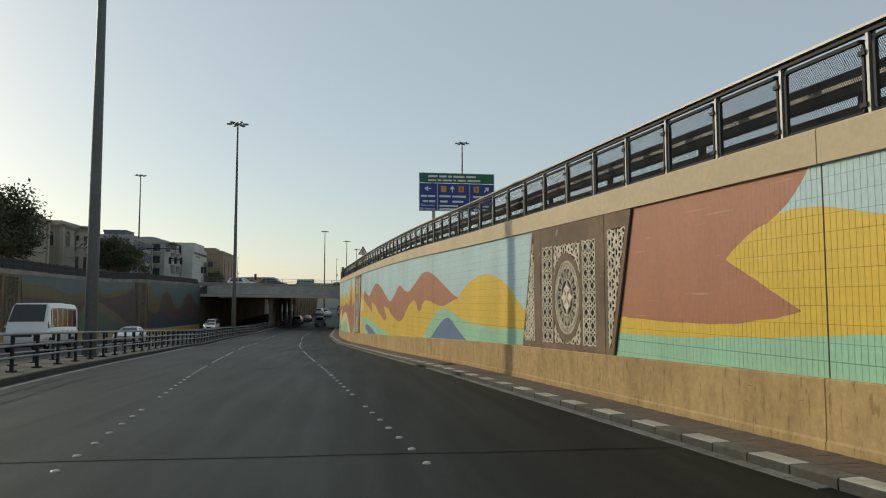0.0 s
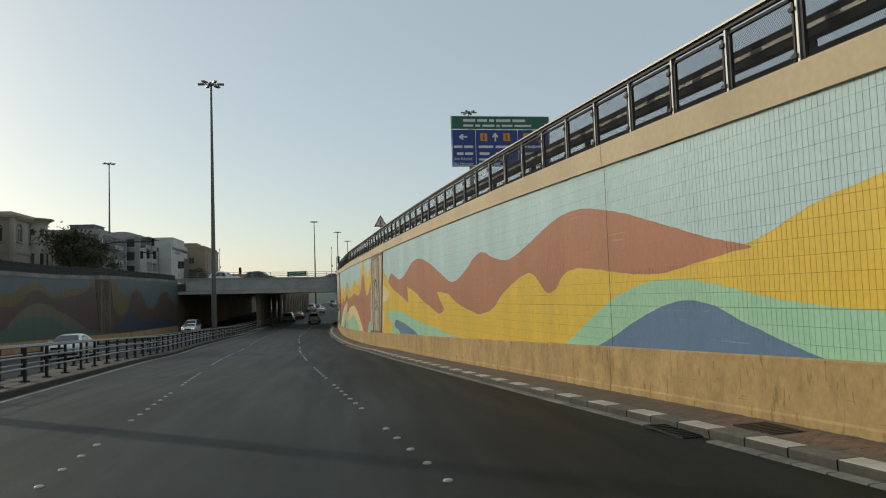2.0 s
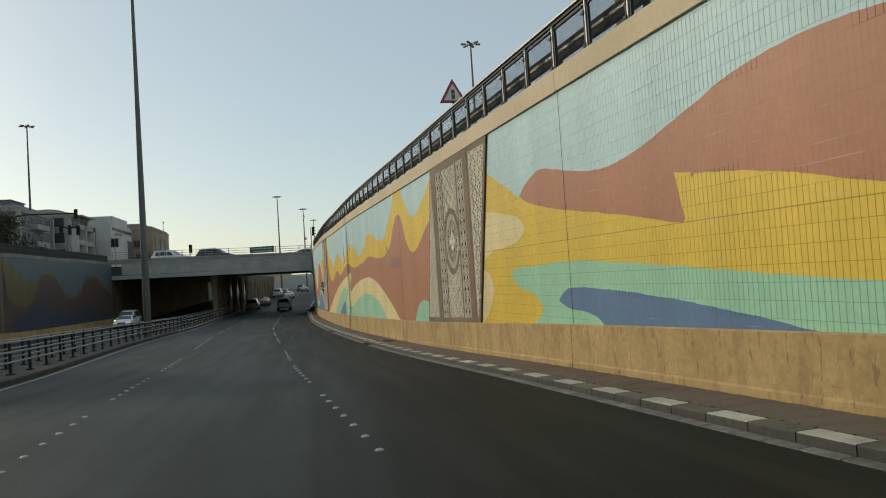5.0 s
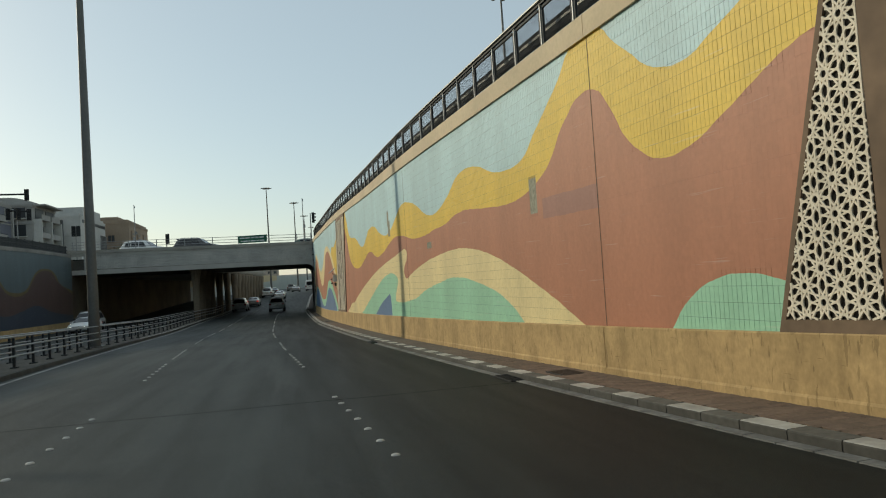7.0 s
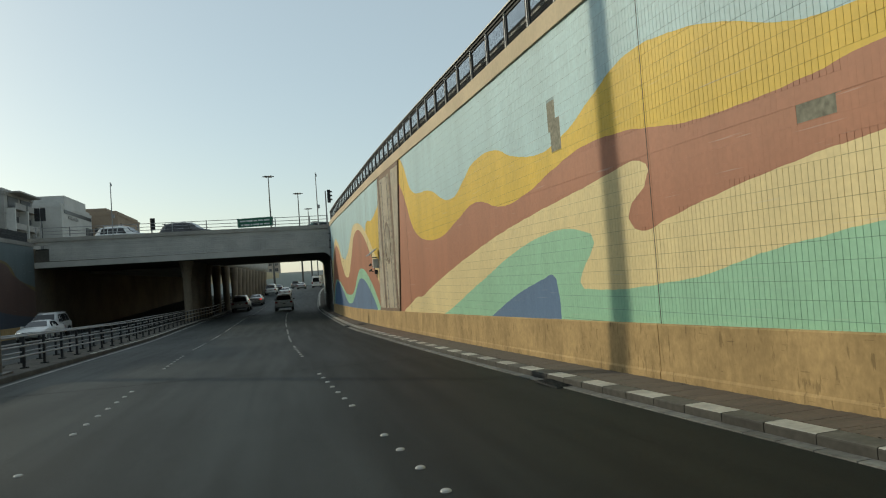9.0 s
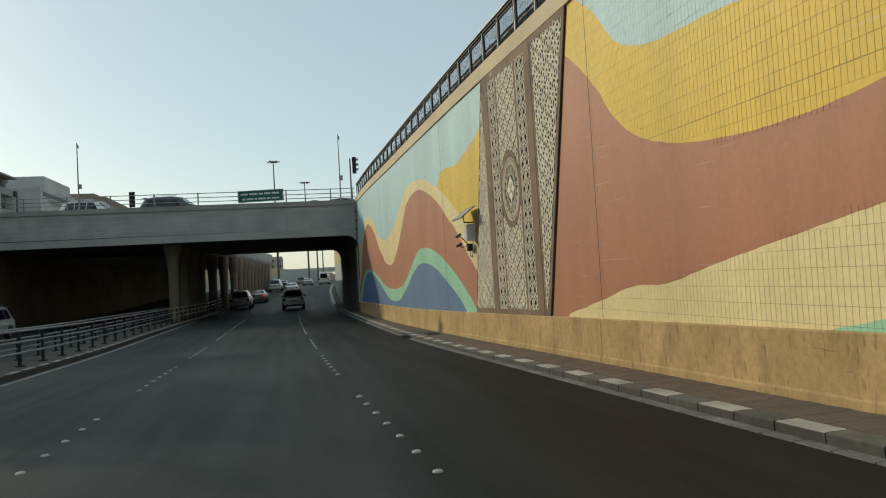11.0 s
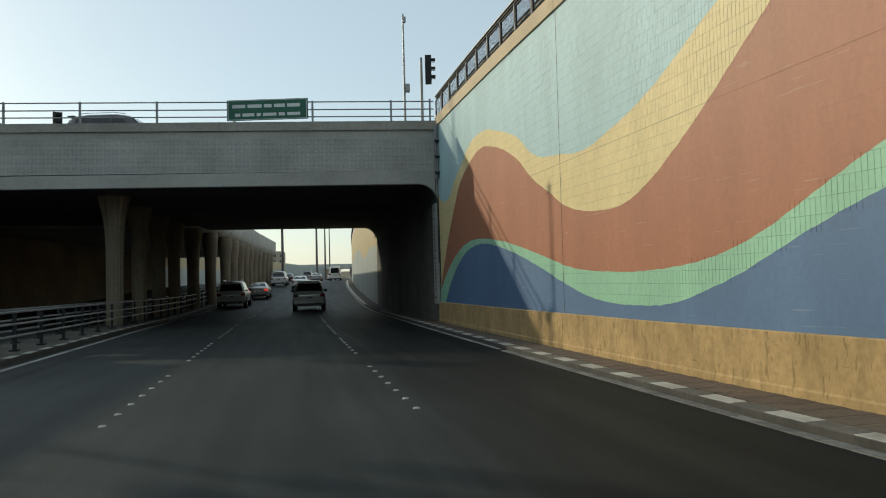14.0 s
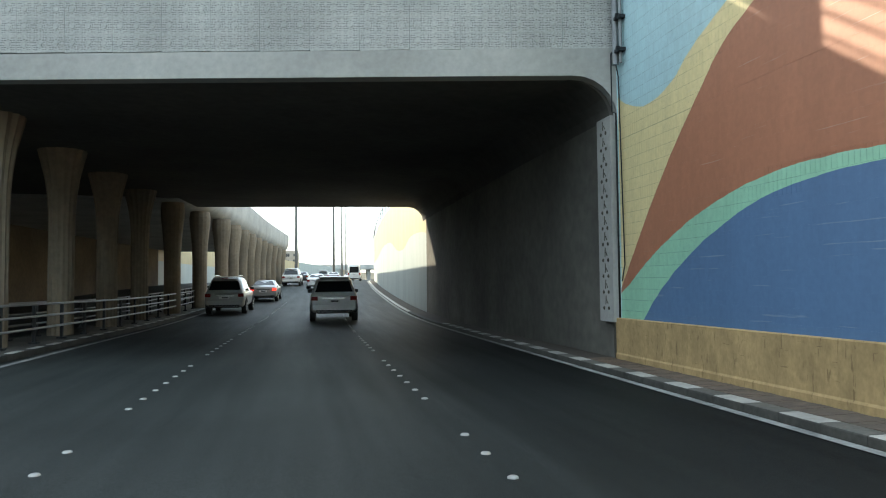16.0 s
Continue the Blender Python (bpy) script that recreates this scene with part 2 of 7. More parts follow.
class Mural:
    def __init__(self, name, base="sky", palette=None):
        self.name, self.base, self.bands, self.palette = name, base, [], palette or PAINT
        self.m = bpy.data.materials.new(name)
        self.m.use_nodes = True
        t = self.m.node_tree
        self.n, self.l = t.nodes, t.links
        geo = self.n.new("ShaderNodeNewGeometry")
        sep = self.n.new("ShaderNodeSeparateXYZ")
        # a slightly uneven brush edge
        wob = self.n.new("ShaderNodeTexNoise")
        wob.inputs["Scale"].default_value, wob.inputs["Detail"].default_value = 3.0, 3
        add = self.n.new("ShaderNodeMixRGB")
        add.blend_type, add.inputs[0].default_value = "LINEAR_LIGHT", 0.022
        self.l.new(geo.outputs["Position"], wob.inputs["Vector"])
        self.l.new(geo.outputs["Position"], add.inputs[1])
        self.l.new(wob.outputs["Color"], add.inputs[2])
        self.l.new(add.outputs[0], sep.inputs[0])
        self.geo, self.y, self.z = geo, sep.outputs["Y"], sep.outputs["Z"]
        rgb = self.n.new("ShaderNodeRGB")
        rgb.outputs[0].default_value = (*self.palette[base], 1)
        self.last = rgb.outputs[0]

    def math(self, op, a, b):
        x = self.n.new("ShaderNodeMath")
        x.operation = op
        for i, v in enumerate((a, b)):
            if isinstance(v, (int, float)):
                x.inputs[i].default_value = v
            else:
                self.l.new(v, x.inputs[i])
        return x.outputs[0]

    def curve(self, pts):
        pts = sorted(pts)
        a, b = pts[0][0], pts[-1][0]
        r = self.n.new("ShaderNodeMapRange")
        r.inputs[1].default_value, r.inputs[2].default_value = a, b
        self.l.new(self.y, r.inputs[0])
        c = self.n.new("ShaderNodeFloatCurve")
        k = c.mapping.curves[0].points
        vals = [((y - a) / (b - a), (z - Z0) / ZS) for y, z in pts]
        k[0].location, k[1].location = vals[0], vals[-1]
        for v in vals[1:-1]:
            k.new(*v)
        c.mapping.use_clip = False
        # a steep step keeps its corners
        for i, p in enumerate(pts):
            if min([abs(p[0] - q[0]) for q in pts[max(0, i - 1):i] + pts[i + 1:i + 2]]) < 0.17:
                k[i].handle_type = "VECTOR"
        c.mapping.update()
        self.l.new(r.outputs[0], c.inputs["Value"])
        return self.math("MULTIPLY_ADD", c.outputs[0], ZS), a, b

    def paint(self, color, upper=None, lower=None):
        self.bands.append((color, upper, lower))
        masks, lo, hi = [], -1e9, 1e9
        for pts, sign in ((upper, "LESS_THAN"), (lower, "GREATER_THAN")):
            if pts:
                v, a, b = self.curve(pts)
                v.node.inputs[2].default_value = Z0
                masks.append(self.math(sign, self.z, v))
                lo, hi = max(lo, a), min(hi, b)
        masks += [self.math("GREATER_THAN", self.y, lo), self.math("LESS_THAN", self.y, hi)]
        k = masks[0]
        for x in masks[1:]:
            k = self.math("MULTIPLY", k, x)
        mix = self.n.new("ShaderNodeMixRGB")
        mix.inputs[2].default_value = (*self.palette[color], 1)
        self.l.new(k, mix.inputs[0])
        self.l.new(self.last, mix.inputs[1])
        self.last = mix.outputs[0]

    def color_at(self, y, z):
        """The paint at a place, by straight lines between the points."""
        def line(pts):
            for (a, p), (b, q) in zip(pts, pts[1:]):
                if a <= y <= b:
                    return p + (q - p) * (y - a) / (b - a)
        found = self.base
        for color, upper, lower in self.ordered:
            u, w = (line(upper) if upper else 1e9), (line(lower) if lower else -1e9)
            if u is not None and w is not None and w < z < u:
                found = color
        return found

    def done(self, dirt_shade=0.0):
        self.ordered = [(c, sorted(u) if u else None, sorted(w) if w else None) for c, u, w in self.bands]
        n, l = self.n, self.l
        # dirt and the shade of an unlit wall, both mixed into the paint
        if dirt_shade:
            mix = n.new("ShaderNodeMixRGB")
            mix.inputs[0].default_value, mix.inputs[2].default_value = dirt_shade, (0.035, 0.036, 0.04, 1)
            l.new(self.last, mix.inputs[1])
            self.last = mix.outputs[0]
        b = n["Principled BSDF"]
        b.inputs["Roughness"].default_value = 0.55
        b.inputs["Specular IOR Level"].default_value = 0.35
        # thin pale scrapes along the wall
        mp = n.new("ShaderNodeMapping")
        mp.inputs["Scale"].default_value = (0, 0.30, 9.0)
        l.new(self.geo.outputs["Position"], mp.inputs["Vector"])
        tex = n.new("ShaderNodeTexNoise")
        tex.inputs["Scale"].default_value, tex.inputs["Detail"].default_value = 2.4, 3
        l.new(mp.outputs[0], tex.inputs["Vector"])
        r = n.new("ShaderNodeMapRange")
        r.inputs[1].default_value, r.inputs[2].default_value = 0.66, 0.72
        r.inputs[3].default_value, r.inputs[4].default_value = 0.0, 0.2
        l.new(tex.outputs[0], r.inputs[0])
        mix = n.new("ShaderNodeMixRGB")
        mix.inputs[2].default_value = (0.62, 0.60, 0.54, 1)
        l.new(r.outputs[0], mix.inputs[0])
        l.new(self.last, mix.inputs[1])
        self.last = mix.outputs[0]
        factors = []
        for sc, stretch, amount in ((14.0, (1, 1, 1), 0.05), (0.7, (1, 1, 0.35), 0.09), (2.2, (1, 1.0, 0.08), 0.035)):
            mp = n.new("ShaderNodeMapping")
            mp.inputs["Scale"].default_value = stretch
            l.new(self.geo.outputs["Position"], mp.inputs["Vector"])
            tex = n.new("ShaderNodeTexNoise")
            tex.inputs["Scale"].default_value, tex.inputs["Detail"].default_value = sc, 5
            l.new(mp.outputs[0], tex.inputs["Vector"])
            r = n.new("ShaderNodeMapRange")
            r.inputs[1].default_value, r.inputs[2].default_value = 0.3, 0.7
            r.inputs[3].default_value, r.inputs[4].default_value = 1 - amount, 1 + amount
            l.new(tex.outputs[0], r.inputs[0])
            factors.append(r.outputs[0])
        r = n.new("ShaderNodeMapRange")
        r.inputs[3].default_value, r.inputs[4].default_value = 0.975, 1.025
        l.new(self.geo.outputs["Random Per Island"], r.inputs[0])
        factors.append(r.outputs[0])
        k = factors[0]
        for x in factors[1:]:
            k = self.math("MULTIPLY", k, x)
        s = n.new("ShaderNodeVectorMath")
        s.operation = "SCALE"
        l.new(self.last, s.inputs[0])
        l.new(k, s.inputs["Scale"])
        l.new(s.outputs[0], b.inputs["Base Color"])
        return self.m


MA = Mural("mural_by_the_ramp")
MA.paint("yellow", [(8.66, 1.99), (8.35, 2.19), (7.91, 2.39), (7.53, 2.48), (7.09, 2.47), (6.63, 2.39), (6.0, 2.25), (3, 1.7), (-6, 1.6)], [(8.71, 1.0), (7.98, 1.02), (6.2, 1.13), (-6, 1.4)])
MA.paint("yellow", [(12.1, 1.22), (10.6, 1.17), (9.8, 1.15), (8.66, 1.16)], [(12.1, 0.94), (9.8, 0.94), (8.66, 0.99)])
MA.paint("red", None, [(12.1, 1.22), (10.6, 1.17), (9.8, 1.15), (8.66, 1.16)])
MA.paint("red", None, [(8.66, 1.99), (8.23, 2.25), (7.62, 2.49), (7.33, 2.71), (7.1, 2.98)])
MA.paint("red", [(8.66, 1.99), (7.95, 1.65), (7.34, 1.35)], [(8.66, 1.16), (8.08, 1.22), (7.68, 1.27), (7.34, 1.34)])
MA.paint("green", [(12.1, 0.94), (9.8, 0.94), (8.7, 0.99), (7.98, 1.02), (6.2, 1.13), (-6, 1.4)])
MURAL_A = MA.done()

MB = Mural("mural_with_red_range")
MB.paint("yellow", [(53, 3.1), (51.4, 2.38), (50.6, 2.05), (50, 1.8), (46, 1.4), (42, 1.5), (39, 1.2), (36.5, 1.1), (34, 1.3), (31.5, 1.6), (29.5, 1.80),
                    (27, 1.97), (25, 1.68), (23.4, 1.56), (22.8, 1.58), (21.05, 2.04), (19.5, 2.21), (18.2, 2.06), (17.4, 1.83), (16.8, 1.51), (15.7, 1.1)])
MB.paint("red", [(50.06, 1.83), (49.62, 2.06), (49.0, 2.2), (48.4, 2.12), (47.6, 1.96), (46.75, 1.85), (45.9, 1.9), (44.5, 2.21), (43.5, 2.45), (42.4, 2.53),
                 (40.6, 2.33), (38.4, 1.8), (36.9, 1.5), (35.4, 1.78), (34.2, 2.16), (33.6, 2.22), (32.5, 2.0), (31.5, 1.9), (30.3, 2.1), (29.5, 2.30),
                 (28.5, 2.53), (27.5, 2.62), (26.2, 2.46), (24.6, 2.08), (23.4, 1.76), (22.5, 1.58)],
         [(50.06, 1.83), (49.65, 1.66), (49.08, 1.53), (48.21, 1.37), (47.38, 1.25), (46.53, 1.13), (45.84, 1.02), (45.03, 0.87), (44.6, 0.80), (44.44, 1.43), (43.14, 1.25), (41.56, 0.89), (40.0, 0.62), (39.22, 0.48),
          (38.66, 0.46), (38.22, 0.58), (38.1, 1.15), (37.61, 1.12), (36.69, 0.88), (35.68, 0.7), (34.79, 0.6), (34.2, 0.53), (33.6, 0.56), (32.8, 0.7), (32, 1.05), (31.2, 1.3), (30.4, 1.48), (29.9, 1.51), (29.4, 1.26), (29, 1.07),
          (28.6, 1.12), (28.2, 1.38), (27.8, 1.50), (27, 1.49), (26, 1.39), (24.7, 1.31), (23.6, 1.43), (22.5, 1.56)])
MB.paint("yellow", [(44.77, 1.49), (44.43, 1.44)], [(44.77, 1.48), (44.7, 1.16), (44.6, 0.80), (44.43, 0.6)])
MB.paint("yellow", [(39.14, 1.19), (38.55, 1.19), (38.05, 1.15)], [(39.14, 1.18), (38.93, 1.05), (38.67, 0.89), (38.44, 0.77), (38.21, 0.64), (38.05, 0.5)])
MB.paint("green", [(28.5, -0.03), (28.1, 0.10), (26.7, 0.71), (25.5, 1.10), (24.4, 1.22), (23.4, 1.15), (22.1, 0.93), (20.9, 0.82), (19.3, 0.78), (18.1, 0.77), (15.6, 0.83)])
MB.paint("blue", [(26.8, 0.10), (26.5, 0.18), (25.2, 0.64), (24.2, 0.89), (23.4, 0.86), (22.8, 0.67), (22.0, 0.44), (20.85, 0.13)])
MB.paint("cream", [(52.6, 1.78), (50.7, 1.52), (50.1, 1.37), (49.86, 1.18)], [(52.6, 0.5), (51.9, 0.79), (51.0, 0.86), (50.2, 0.98), (49.86, 1.17)])
MB.paint("cream", [(52.8, 0.43), (52.4, 0.4), (52.16, 0.3), (51.96, 0.15), (51.85, -0.05)], [(52.8, -0.8), (52.43, -0.66), (52.16, -0.4), (51.85, -0.07)])
MB.paint("green", [(50.77, 0.31), (50.35, 0.39), (49.54, 0.41), (49.2, 0.42)], [(50.77, 0.28), (50.49, 0.05), (50.08, -0.05), (49.62, -0.14), (49.35, -0.28), (49.2, -0.41)])
MB.paint("green", [(49.8, -0.75), (49.38, -0.55), (49.2, -0.42)])
MB.paint("green", [(49.21, 0.42), (47.5, 0.44), (46.6, 0.39), (45, 0.28), (42.2, 0.07), (39.1, -0.09), (35.5, -0.3)])
MB.paint("blue", [(48.49, -0.22), (48.2, -0.05), (47.85, -0.01), (47.0, -0.03), (45.5, -0.12), (43.5, -0.33), (42.3, -0.5)],
         [(48.49, -0.24), (48.1, -0.37), (47.5, -0.42), (46.9, -0.62), (46.6, -1.0), (44, -1.4), (42.3, -1.5)])
MURAL_B = MB.done()

MC = Mural("mural_with_high_peak")
MC.paint("yellow", [(94.55, 4.73), (92.52, 4.08), (91.39, 3.44), (89.93, 2.29), (87.38, 2.00), (84.77, 1.44), (83.50, 1.76), (82.65, 2.04), (81.07, 2.07), (79.72, 1.69), (78.27, 1.51),
                    (77.25, 1.66), (76.14, 2.03), (75.04, 2.33), (73.95, 2.26), (73.15, 2.08), (71.50, 1.59), (70.82, 1.61), (69.75, 1.89), (68.39, 2.37), (67.32, 2.32), (65.95, 1.97),
                    (64.77, 1.96), (63.88, 2.42), (62.79, 3.08), (62.19, 3.49), (61.49, 3.55), (60.89, 3.13), (60.48, 2.83), (59.77, 2.40), (59.27, 2.34), (58.7, 2.5), (57.7, 2.85), (57.0, 3.2), (56.0, 3.6)])
MC.paint("red", [(94.55, 4.42), (93.42, 3.57), (91.95, 2.6), (91.2, 1.94), (90.65, 1.35), (90.2, 1.04), (89.4, 0.73), (88.26, 0.53), (86.28, 0.49), (84.35, 0.81), (82.65, 1.08), (80.65, 0.77), (79.30, 0.85), (77.86, 1.12),
                 (76.65, 1.30), (75.34, 1.27), (73.75, 1.06), (72.96, 1.04), (72.07, 1.06), (70.92, 1.16), (70.43, 1.16), (68.59, 1.39), (66.74, 1.28), (65.07, 1.23), (63.69, 1.55),
                 (62.59, 2.36), (61.94, 2.63), (61.59, 2.60), (61.19, 2.27), (60.64, 1.56), (60.19, 1.28), (60.0, 1.21), (59.67, 1.18), (59.17, 1.26), (58.8, 1.4), (58.38, 1.58), (57.89, 1.79), (57.47, 1.95), (57.27, 2.0), (56.9, 2.0), (56.0, 1.9)])
MC.paint("cream", [(93.31, -2.16), (93.1, -1.95), (92.1, -1.69), (91.3, -1.52), (90.4, -1.33), (89.55, -1.30), (88.2, -1.03), (85.9, -0.6), (83.7, -0.22), (80.8, 0.21), (78.6, 0.46), (77.3, 0.58), (76.14, 0.70), (75.37, 0.79)])
MC.paint("cream", [(75.38, 0.79), (74.98, 0.78), (74.81, 0.71), (74.76, 0.62)], [(75.38, 0.03), (75.25, 0.21), (74.89, 0.41), (74.76, 0.61)])
MC.paint("cream", [(75.38, 0.01), (75.24, -0.15), (74.99, -0.21), (74.44, -0.10), (73.25, 0.12), (72.16, 0.27), (71.01, 0.38), (69.56, 0.47), (68.10, 0.43), (66.45, 0.17), (65.49, -0.09), (64.67, -0.34), (63.97, -0.58), (63.34, -0.80), (62.80, -1.02), (62.19, -1.26)])
MC.paint("green", [(86.83, -1.82), (86.61, -1.79), (82.65, -0.86), (79.51, -0.15), (77.76, 0.03), (77.09, -0.01)])
MC.paint("green", [(77.10, -0.01), (76.59, -0.13), (76.50, -0.27)], [(77.10, -0.88), (76.92, -0.67), (76.65, -0.45), (76.50, -0.29)])
MC.paint("green", [(77.10, -0.90), (76.95, -1.02), (75.74, -1.02), (74.84, -0.96), (73.65, -0.83), (72.86, -0.66), (71.74, -0.48), (71.01, -0.40), (69.65, -0.26), (67.52, -0.43), (65.76, -0.84), (64.87, -1.31)])
MC.paint("green", [(60.03, -1.21), (59.93, -1.11), (59.51, -0.71), (58.97, -0.47), (58.45, -0.4), (57.93, -0.46), (57.6, -0.55)])
MC.paint("blue", [(82.23, -1.76), (82.02, -1.69), (80.03, -1.11), (78.68, -0.84), (78.25, -0.76), (78.07, -0.84), (77.97, -1.20)])
MC.paint("dull", [(61.65, 1.11), (63.75, 1.12)], [(61.65, 0.72), (63.75, 0.74)])
MURAL_C = MC.done()

MD = Mural("mural_by_the_bridge")
MD.paint("cream", [(128.65, 1.62), (127.91, 1.28), (127.44, 1.22), (126.68, 1.39), (126.21, 1.67), (124.96, 2.16), (123.51, 2.69), (122.05, 2.71), (120.87, 2.46), (119.29, 1.99), (117.69, 1.20),
                   (116.39, 1.02), (115.36, 0.90), (113.89, 1.09), (112.70, 1.38), (110.70, 2.16), (109.08, 2.68), (107.33, 2.71), (105.55, 2.50), (104.08, 2.13), (103.23, 1.88), (101.42, 1.20), (99.71, 0.38), (98.6, 0.0), (97.0, -0.5)])
MD.paint("yellow", [(103.42, 1.92), (103.33, 2.12), (103.11, 2.30), (102.8, 2.36), (102.24, 2.40), (101.6, 2.33), (100.82, 2.30), (100.2, 2.38), (99.46, 2.5), (98.9, 2.62), (98.34, 2.76), (97.92, 2.98), (97.0, 3.5)], [(103.42, 1.92), (102.54, 1.59), (101.79, 1.27), (101.13, 0.95), (100.26, 0.56), (99.71, 0.36), (98.6, 0.0), (97.0, -0.5)])
MD.paint("red", [(128.67, -1.94), (128.58, -1.80), (127.83, -0.90), (126.97, 0.04), (125.93, 1.00), (125.16, 1.60), (124.00, 2.01), (122.64, 2.27), (121.07, 2.04), (119.39, 1.48), (118.10, 0.74), (117.09, 0.30),
                 (115.95, -0.16), (114.38, -0.36), (113.57, -0.32), (112.90, -0.12), (111.94, 0.33), (111.06, 0.84), (110.40, 1.28), (109.87, 1.62), (109.18, 2.02), (106.91, 2.29), (105.5, 2.06), (104.33, 1.73), (103.52, 1.42), (102.67, 1.01), (102.13, 0.75), (101.23, 0.31), (100.77, 0.04), (100.09, -0.40), (99.26, -0.88), (97.0, -2.3)])
MD.paint("green", [(128.67, -1.99), (128.48, -1.90), (127.17, -1.22), (125.65, -0.68), (124.40, -0.44), (123.14, -0.39), (121.08, -0.54), (119.79, -0.71), (117.20, -1.16), (116.04, -1.38), (113.89, -1.51), (112.41, -1.48),
                   (111.21, -1.36), (110.56, -1.22), (109.99, -1.04), (109.48, -0.83), (109.03, -0.64), (108.12, -0.27), (107.22, 0.0), (105.87, 0.04), (104.50, -0.13), (103.55, -0.36), (102.75, -0.60), (101.73, -0.93), (100.87, -1.28), (99.71, -1.82), (99.0, -2.25), (97, -3.3)])
MD.paint("blue", [(127.93, -2.59), (127.74, -2.36), (126.79, -1.66), (125.55, -1.05), (124.30, -0.68), (122.65, -0.56), (120.78, -0.75), (118.00, -1.30), (116.04, -1.79), (114.68, -2.03), (113.10, -2.08),
                  (112.21, -2.02), (111.24, -1.80), (110.59, -1.61), (110.02, -1.40), (109.05, -1.03), (108.14, -0.74), (107.33, -0.56), (105.76, -0.54), (104.56, -0.72), (103.60, -0.96), (102.80, -1.21), (101.78, -1.54), (100.91, -1.88), (100.3, -2.25)])
MURAL_D = MD.done()

ML = Mural("mural_of_the_far_side")
ML.paint("yellow", [(-60, 2.5), (30, 2.6), (50, 2.9), (66, 2.8), (72, 2.2), (78.5, 3.2), (83, 2.3), (87, 2.8), (91, 2.9), (94.5, 3.6), (101, 3.7), (104, 2.6), (107, 2.2), (111, 3.2), (115, 1.8), (118.9, 0.7), (123, 2.1), (127, 3.0), (131, 1.5), (135.2, 0.8)])
ML.paint("red", [(-60, 1.5), (30, 1.8), (50, 2.0), (66, 1.7), (74, 1.3), (78.5, 2.6), (83.2, 1.9), (87, 2.1), (91, 2.5), (94, 3.2), (95.4, 3.3), (101, 1.0), (104.4, -0.1), (108, 1.6), (111, 2.85), (115, 1.5), (118.9, 0.4), (123, 1.8), (127, 2.8), (130, 1.8), (135.2, 0.4)])
ML.paint("cream", [(71, -1.6), (75, 0.8), (79.6, 1.5), (84, 0.8), (88.9, -0.3), (93, -1.7)])
ML.paint("green", [(-60, 0.8), (30, 0.2), (45, -0.2), (60, -0.8), (70, -0.6), (80, 0.4), (86, -0.8), (95, -1.5), (100, -2.2)])
ML.paint("blue", [(100, -1.9), (104, -0.8), (108.3, 0.1), (112, -0.6), (116.3, -1.2), (120, -0.9), (123.8, -0.5), (128, -1.2), (135.2, -1.8)])
# mostly near-black: the far wall's shade is put into its paint
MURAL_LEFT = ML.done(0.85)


def grout_of(mural):
    g = Mural(mural.name + "_grout", mural.base, GROUT_PAINT)
    for band in mural.bands:
        g.paint(*band)
    return g.done()


GROUTS = {"a": grout_of(MA), "b": grout_of(MB), "c": grout_of(MC), "d": grout_of(MD)}
MAKERS = {"a": MA, "b": MB, "c": MC, "d": MD}
MURALS = {"a": MURAL_A, "b": MURAL_B, "c": MURAL_C, "d": MURAL_D}
# ---- plan: the underpass lies along +y ----
def glide(nodes):
    """A smooth curve through (y, value) nodes, straight beyond the ends."""
    ys, vs = [a for a, _ in nodes], [b for _, b in nodes]
    k = len(ys)
    sl = [(vs[min(i + 1, k - 1)] - vs[max(i - 1, 0)]) / (ys[min(i + 1, k - 1)] - ys[max(i - 1, 0)]) for i in range(k)]

    def f(y):
        if y <= ys[0]:
            return vs[0] + sl[0] * (y - ys[0])
        if y >= ys[-1]:
            return vs[-1] + sl[-1] * (y - ys[-1])
        i = max(j for j in range(k - 1) if ys[j] <= y)
        h = ys[i + 1] - ys[i]
        u = (y - ys[i]) / h
        return ((2 * u**3 - 3 * u**2 + 1) * vs[i] + (u**3 - 2 * u**2 + u) * h * sl[i]
                + (3 * u**2 - 2 * u**3) * vs[i + 1] + (u**3 - u**2) * h * sl[i + 1])
    return f


wall_x = glide([(-60, 12.5), (-20, 7.9), (0, 5.73), (20, 3.65), (40, 1.77), (52, 0.79), (60, 0.24), (74, -0.72), (84, -1.1), (94, -1.3), (104, -1.42), (117, -1.6), (129, -1.6), (140, -1.45), (153, -1.05), (172, -0.15), (191, 0.9), (230, 4.2), (280, 10.3), (330, 18), (430, 36)])
road_z = glide([(-120, 3.2), (-60, 1.5), (0, -0.02), (10, -0.25), (20, -0.49), (27, -0.73), (40, -1.20), (48, -1.47), (60, -1.94), (80, -2.44), (93, -2.75), (100, -2.92), (109, -3.10),
                (118, -3.19), (130, -3.28), (150, -3.38), (170, -2.95), (190, -2.3), (210, -1.8), (250, -1.5), (330, -1.25), (430, -0.9), (520, 0.0), (700, 3.9), (3000, 3.9)])
top_z = glide([(-60, 3.2), (0, 3.24), (10, 3.35), (20, 3.49), (34, 3.74), (60, 3.85), (78, 3.92), (84, 3.98), (92, 4.18), (100, 4.38), (106, 4.45), (115, 4.5), (121, 4.6), (129, 4.64), (160, 4.5), (330, 4.4)])
PLINTH_H, PAVE_H = 0.83, 0.09
pave_w = glide([(-60, 0.95), (8, 0.97), (25, 1.08), (61, 1.10), (72, 0.99), (90, 1.08), (102, 1.15), (112, 0.98), (124, 0.88), (330, 0.88)])
